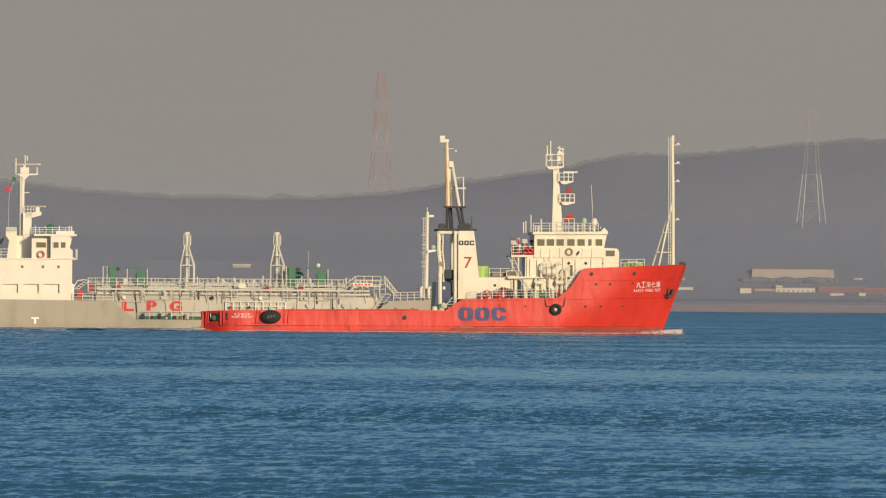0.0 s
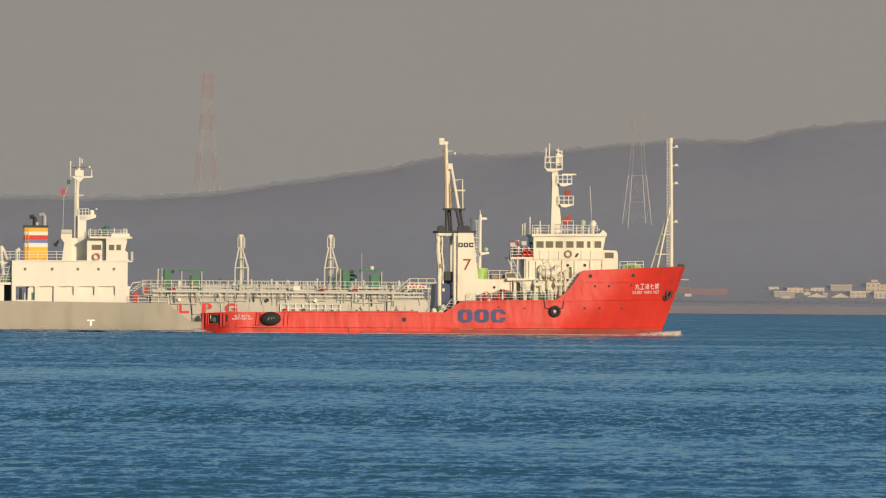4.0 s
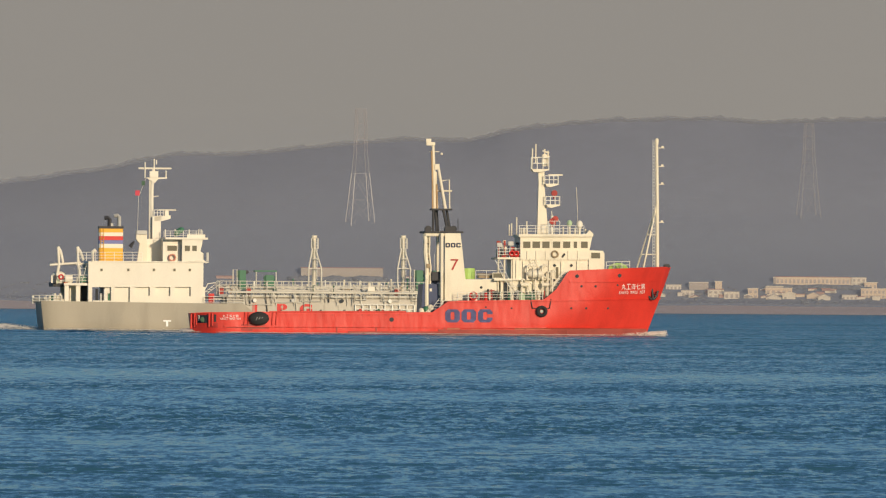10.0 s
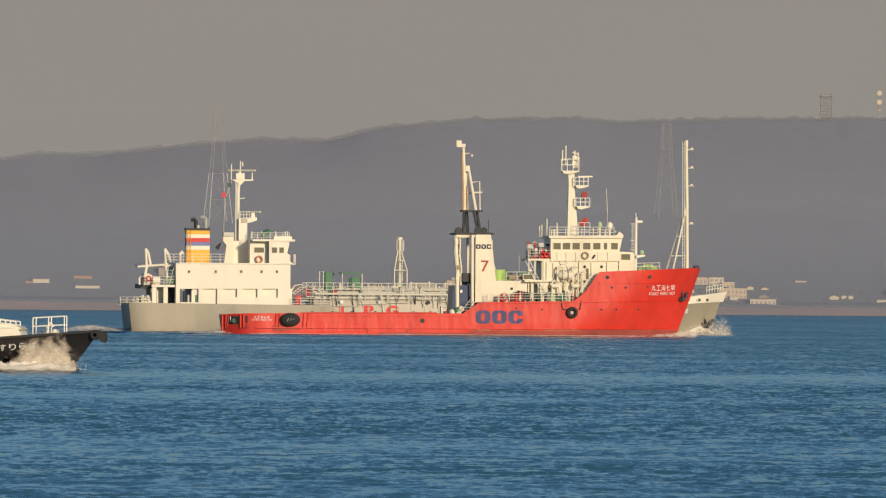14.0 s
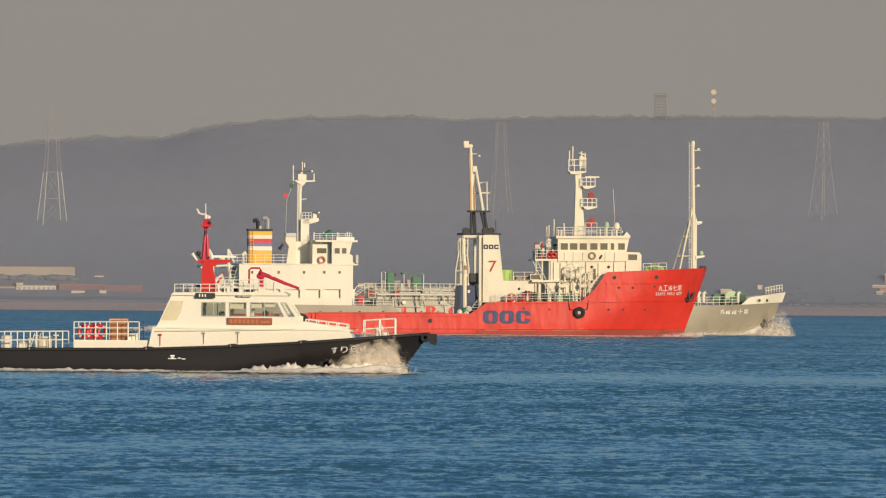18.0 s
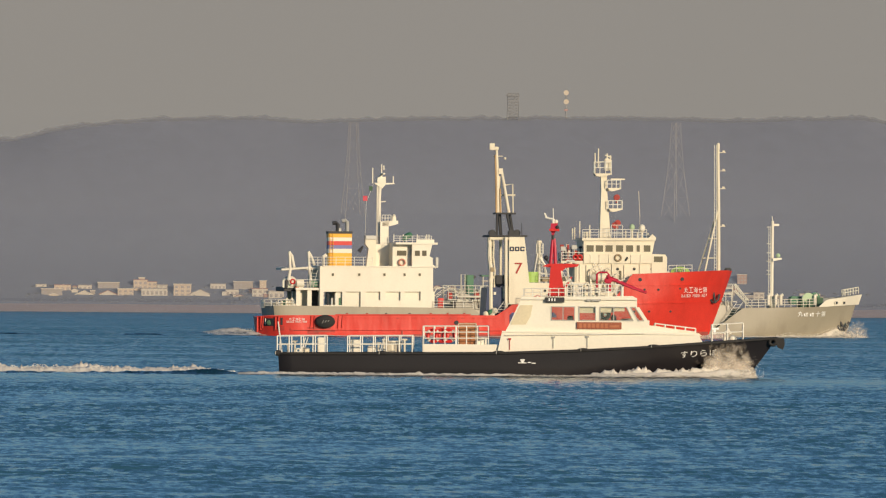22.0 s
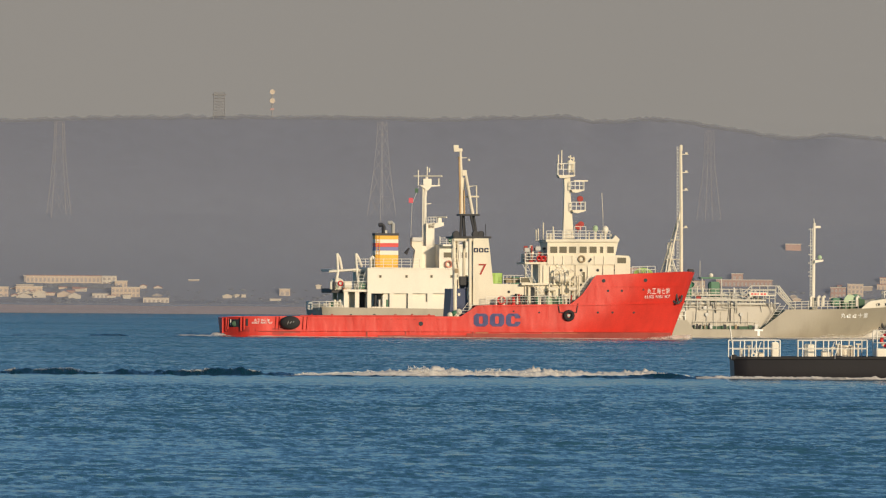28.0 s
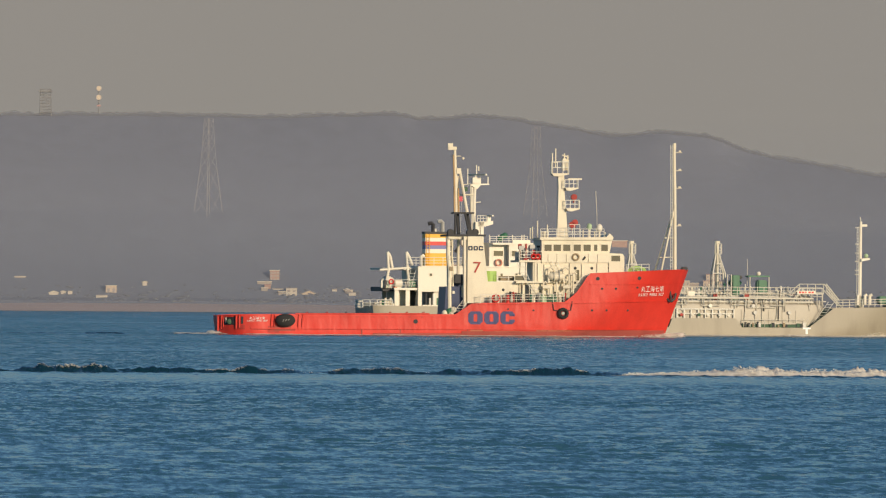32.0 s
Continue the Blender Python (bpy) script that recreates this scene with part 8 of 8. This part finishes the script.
tank_froth = froth_thing("ship_foam", "white foam at the tanker's stem and stern", "foam", FROTH, [
    mound(bow_at, 1220, 1413, lambda u: 0.25 + 0.95 * math.exp(-((u - 1388) / 32) ** 2) + 0.3 * math.exp(-((u - 1290) / 25) ** 2), lambda u: -4.9 + 4.3 * max(0, (u - 1240) / 165) ** 1.3, 1.1, 50, 8, 0.12),
    mound(tank_at, -70, 60, lambda u: 0.3 + 0.45 * math.exp(-((u - 0) / 40) ** 2), lambda u: -1.5, 2.6, 30, 9, 0.4),
    mound(tank_at, 60, 1090, lambda u: 0.16, lambda u: -6.2, 0.6, 110, 10, 0.05)])
spray, wash, wake, swell = pilot_spray(), pilot_wash(), pilot_wake(), wake_swell()
red_wave, tank_wave = red_foam(), tanker_foam()
flecks, astern = crest_flecks(), stern_swell()


def sea_bird():
    b = thing("seabird", "dark-winged seabird with pale belly flying low over the water", "bird")
    feathers = surface("dark_feathers", (0.011, 0.017, 0.034), 0.7)
    pale = surface("pale_feathers", (0.20, 0.185, 0.17), 0.8)
    body = ball((0, 0, 0), 0.095, None, 2.6, 0.95, 0.9, 14)
    tube([(-0.16, 0, 0.02), (-0.25, 0, 0.04), (-0.30, 0, 0.05)], 0.06, body, 8, 0.045)
    part("body", body, feathers, b)
    part("belly", ball((0.02, 0, -0.03), 0.085, None, 2.2, 0.95, 0.9, 12), pale, b)
    head = ball((-0.31, 0, 0.055), 0.055, None, 1.25, 1, 1, 10)
    tube([(-0.36, 0, 0.05), (-0.43, 0, 0.04)], 0.016, head, 6, 0.006)
    part("head", head, feathers, b)
    part("tail", solid([(0.24, 0.0), (0.42, -0.015), (0.42, 0.01), (0.24, 0.03)], -0.06, 0.06), feathers, b)
    wings = []
    for g in (-1, 1):
        bm = bmesh.new()
        rows = []
        for a, lead, chord, lift in ((0.0, -0.12, 0.26, 0.0), (0.2, -0.16, 0.27, 0.03), (0.38, -0.13, 0.24, 0.04), (0.52, -0.06, 0.18, 0.03), (0.64, 0.05, 0.06, 0.0)):
            rows.append([bm.verts.new((x, g * (0.05 + a), lift + dz)) for x, dz in ((lead, 0.0), (lead + chord * 0.35, 0.018), (lead + chord, 0.0), (lead + chord * 0.35, -0.012))])
        for p, q in zip(rows, rows[1:]):
            for j in range(4):
                bm.faces.new((p[j], p[(j + 1) % 4], q[(j + 1) % 4], q[j]))
        bm.faces.new(rows[0])
        bm.faces.new(rows[-1])
        wings.append(part("wing", bm, feathers, b))
    return b, wings


seabird, bird_wings = sea_bird()


def motions():
    """All that moves: the ships on courses fitted to the camera's view with their foam, the drifting sea, the bird."""
    def under_way(ship, rows, heading, swing=0.0):
        first = bearing(rows[0][1])
        walk(ship, [(t, pose(d * math.sin(bearing(s)), d * math.cos(bearing(s)), 0, 0, 0, heading - swing * math.degrees(bearing(s) - first))) for t, s, d in rows])

    for ob in (supply_ship, red_wave, red_froth, astern):
        under_way(ob, [(t, s, 1090 + 0.75 * t) for t, s in (
            (0, 786), (3, 1016), (6, 1247), (9, 1482), (13, 1789), (16, 2018), (19, 2248), (22, 2478), (25, 2704), (28, 2934), (30, 3083), (32, 3231))], 7.1, 0.65)
    course = (
            (0, 372), (3.5, 725), (6, 979), (9, 1292), (13, 1698), (16, 1998), (19, 2299), (23, 2698), (28, 3196), (32, 3588))
    for ob in (gas_tanker, tank_wave, tank_froth):
        under_way(ob, [(t, s, 1167.3 + 0.87 * t) for t, s in course], 7.05)
    # bursts of spray rise and fall at the stems
    along = lerp_table(course)
    burst = []
    for t, z in ((0, -1.7), (12, -2.1), (13, -1.9), (14, -2.0), (15, -0.9), (16, -1.8), (17, -1.0), (17.5, -0.8), (18.5, -1.8), (19.5, -2.7), (20.0, -1.9), (20.7, -0.2), (21.1, -0.2), (21.8, -1.8),
                 (22.5, -2.2), (23.5, -1.8), (24.5, -2.2), (26, -1.0), (27.5, -2.0), (32, -1.6)):
        d, b = 1167.3 + 0.87 * t, bearing(along(t))
        burst.append((t, pose(d * math.sin(b), d * math.cos(b), z, 0, 0, 7.05)))
    walk(stem_spray, burst)
    surge = lerp_table([(0, 0), (17, -0.5), (18, -0.7), (19, 0), (20, 0.5), (21, -0.05), (22, -0.35), (23, 0.05), (24, 0), (32, 0)])
    walk(spray_cloud, [(t, pose(482 * math.tan(bearing(1885 + 219 * (t - 19))) + surge(t), 482, z)) for t, z in (
        (0, -0.4), (8, -0.4), (14, -0.2), (15.5, -0.7), (16.5, -0.1), (17.2, 0.08), (18.5, -0.2), (19, -0.6), (19.6, -0.75), (20.4, 0.0), (20.9, -0.05), (21.5, -0.75), (22.1, -0.5),
        (22.6, -0.3), (23.0, -0.15), (23.5, -0.05), (24.1, -0.6), (24.7, -0.75), (25.5, -0.3), (27, -0.6), (28, -0.3), (32, -0.4))])
    walk(pilot_boat, [(t, pose(482 * math.tan(bearing(1885 + 219 * (t - 19))) + 0.07, 482, 0, 0, 0, -2)) for t in (0, 8, 16, 24, 32)])
    for ob in (spray, wash, wake, swell, flecks, hull_foam, boat_wake):
        walk(ob, [(t, pose(482 * math.tan(bearing(1885 + 219 * (t - 19))), 482, 0)) for t in (0, 8, 16, 24, 32)])
    # radar bars turn clockwise
    for bar, center, turn_time, along in SCANNERS:
        step = 0.4 * turn_time
        times = [step * i for i in range(int(32 / step) + 1)] + [32.0]
        walk(bar, [(t, pose(*center, 0, 0, -180 * (t - along) / turn_time)) for t in times])
    walk(water, [(t, pose(6 - 0.4 * t, 2 - 0.15 * t, 0)) for t in (0, 16, 32)])
    # the bird crosses low over the water, beating its wings three times a second
    bob = {11.9: 0.03, 12.2: 0.06, 12.35: -0.12, 12.5: 0.12, 12.65: -0.14, 12.8: 0.12, 12.95: -0.16, 13.1: 0.14, 13.4: 0}
    rows = [(t, pose(240 * math.tan(bearing(2513 - 1507 * (t - 12.2))), 240, 0.87 + bob.get(t, 0), 0, 0, 36)) for t in sorted([0, 6, 20, 32] + list(bob))]
    walk(seabird, rows)
    beat = [(0, 0), (11.9, 0), (12.05, 30), (12.2, 10), (12.25, -25), (12.32, -55), (12.4, 0), (12.5, 40), (12.55, 5), (12.61, -50), (12.7, 5), (12.8, 58), (12.86, 0), (12.92, -48),
            (13.0, -32), (13.1, 50), (13.2, -20), (13.3, -40), (13.4, 0), (32, 0)]
    for wing, g in zip(bird_wings, (-1, 1)):
        walk(wing, [(t, pose(0, 0, 0, g * a)) for t, a in beat])


motions()
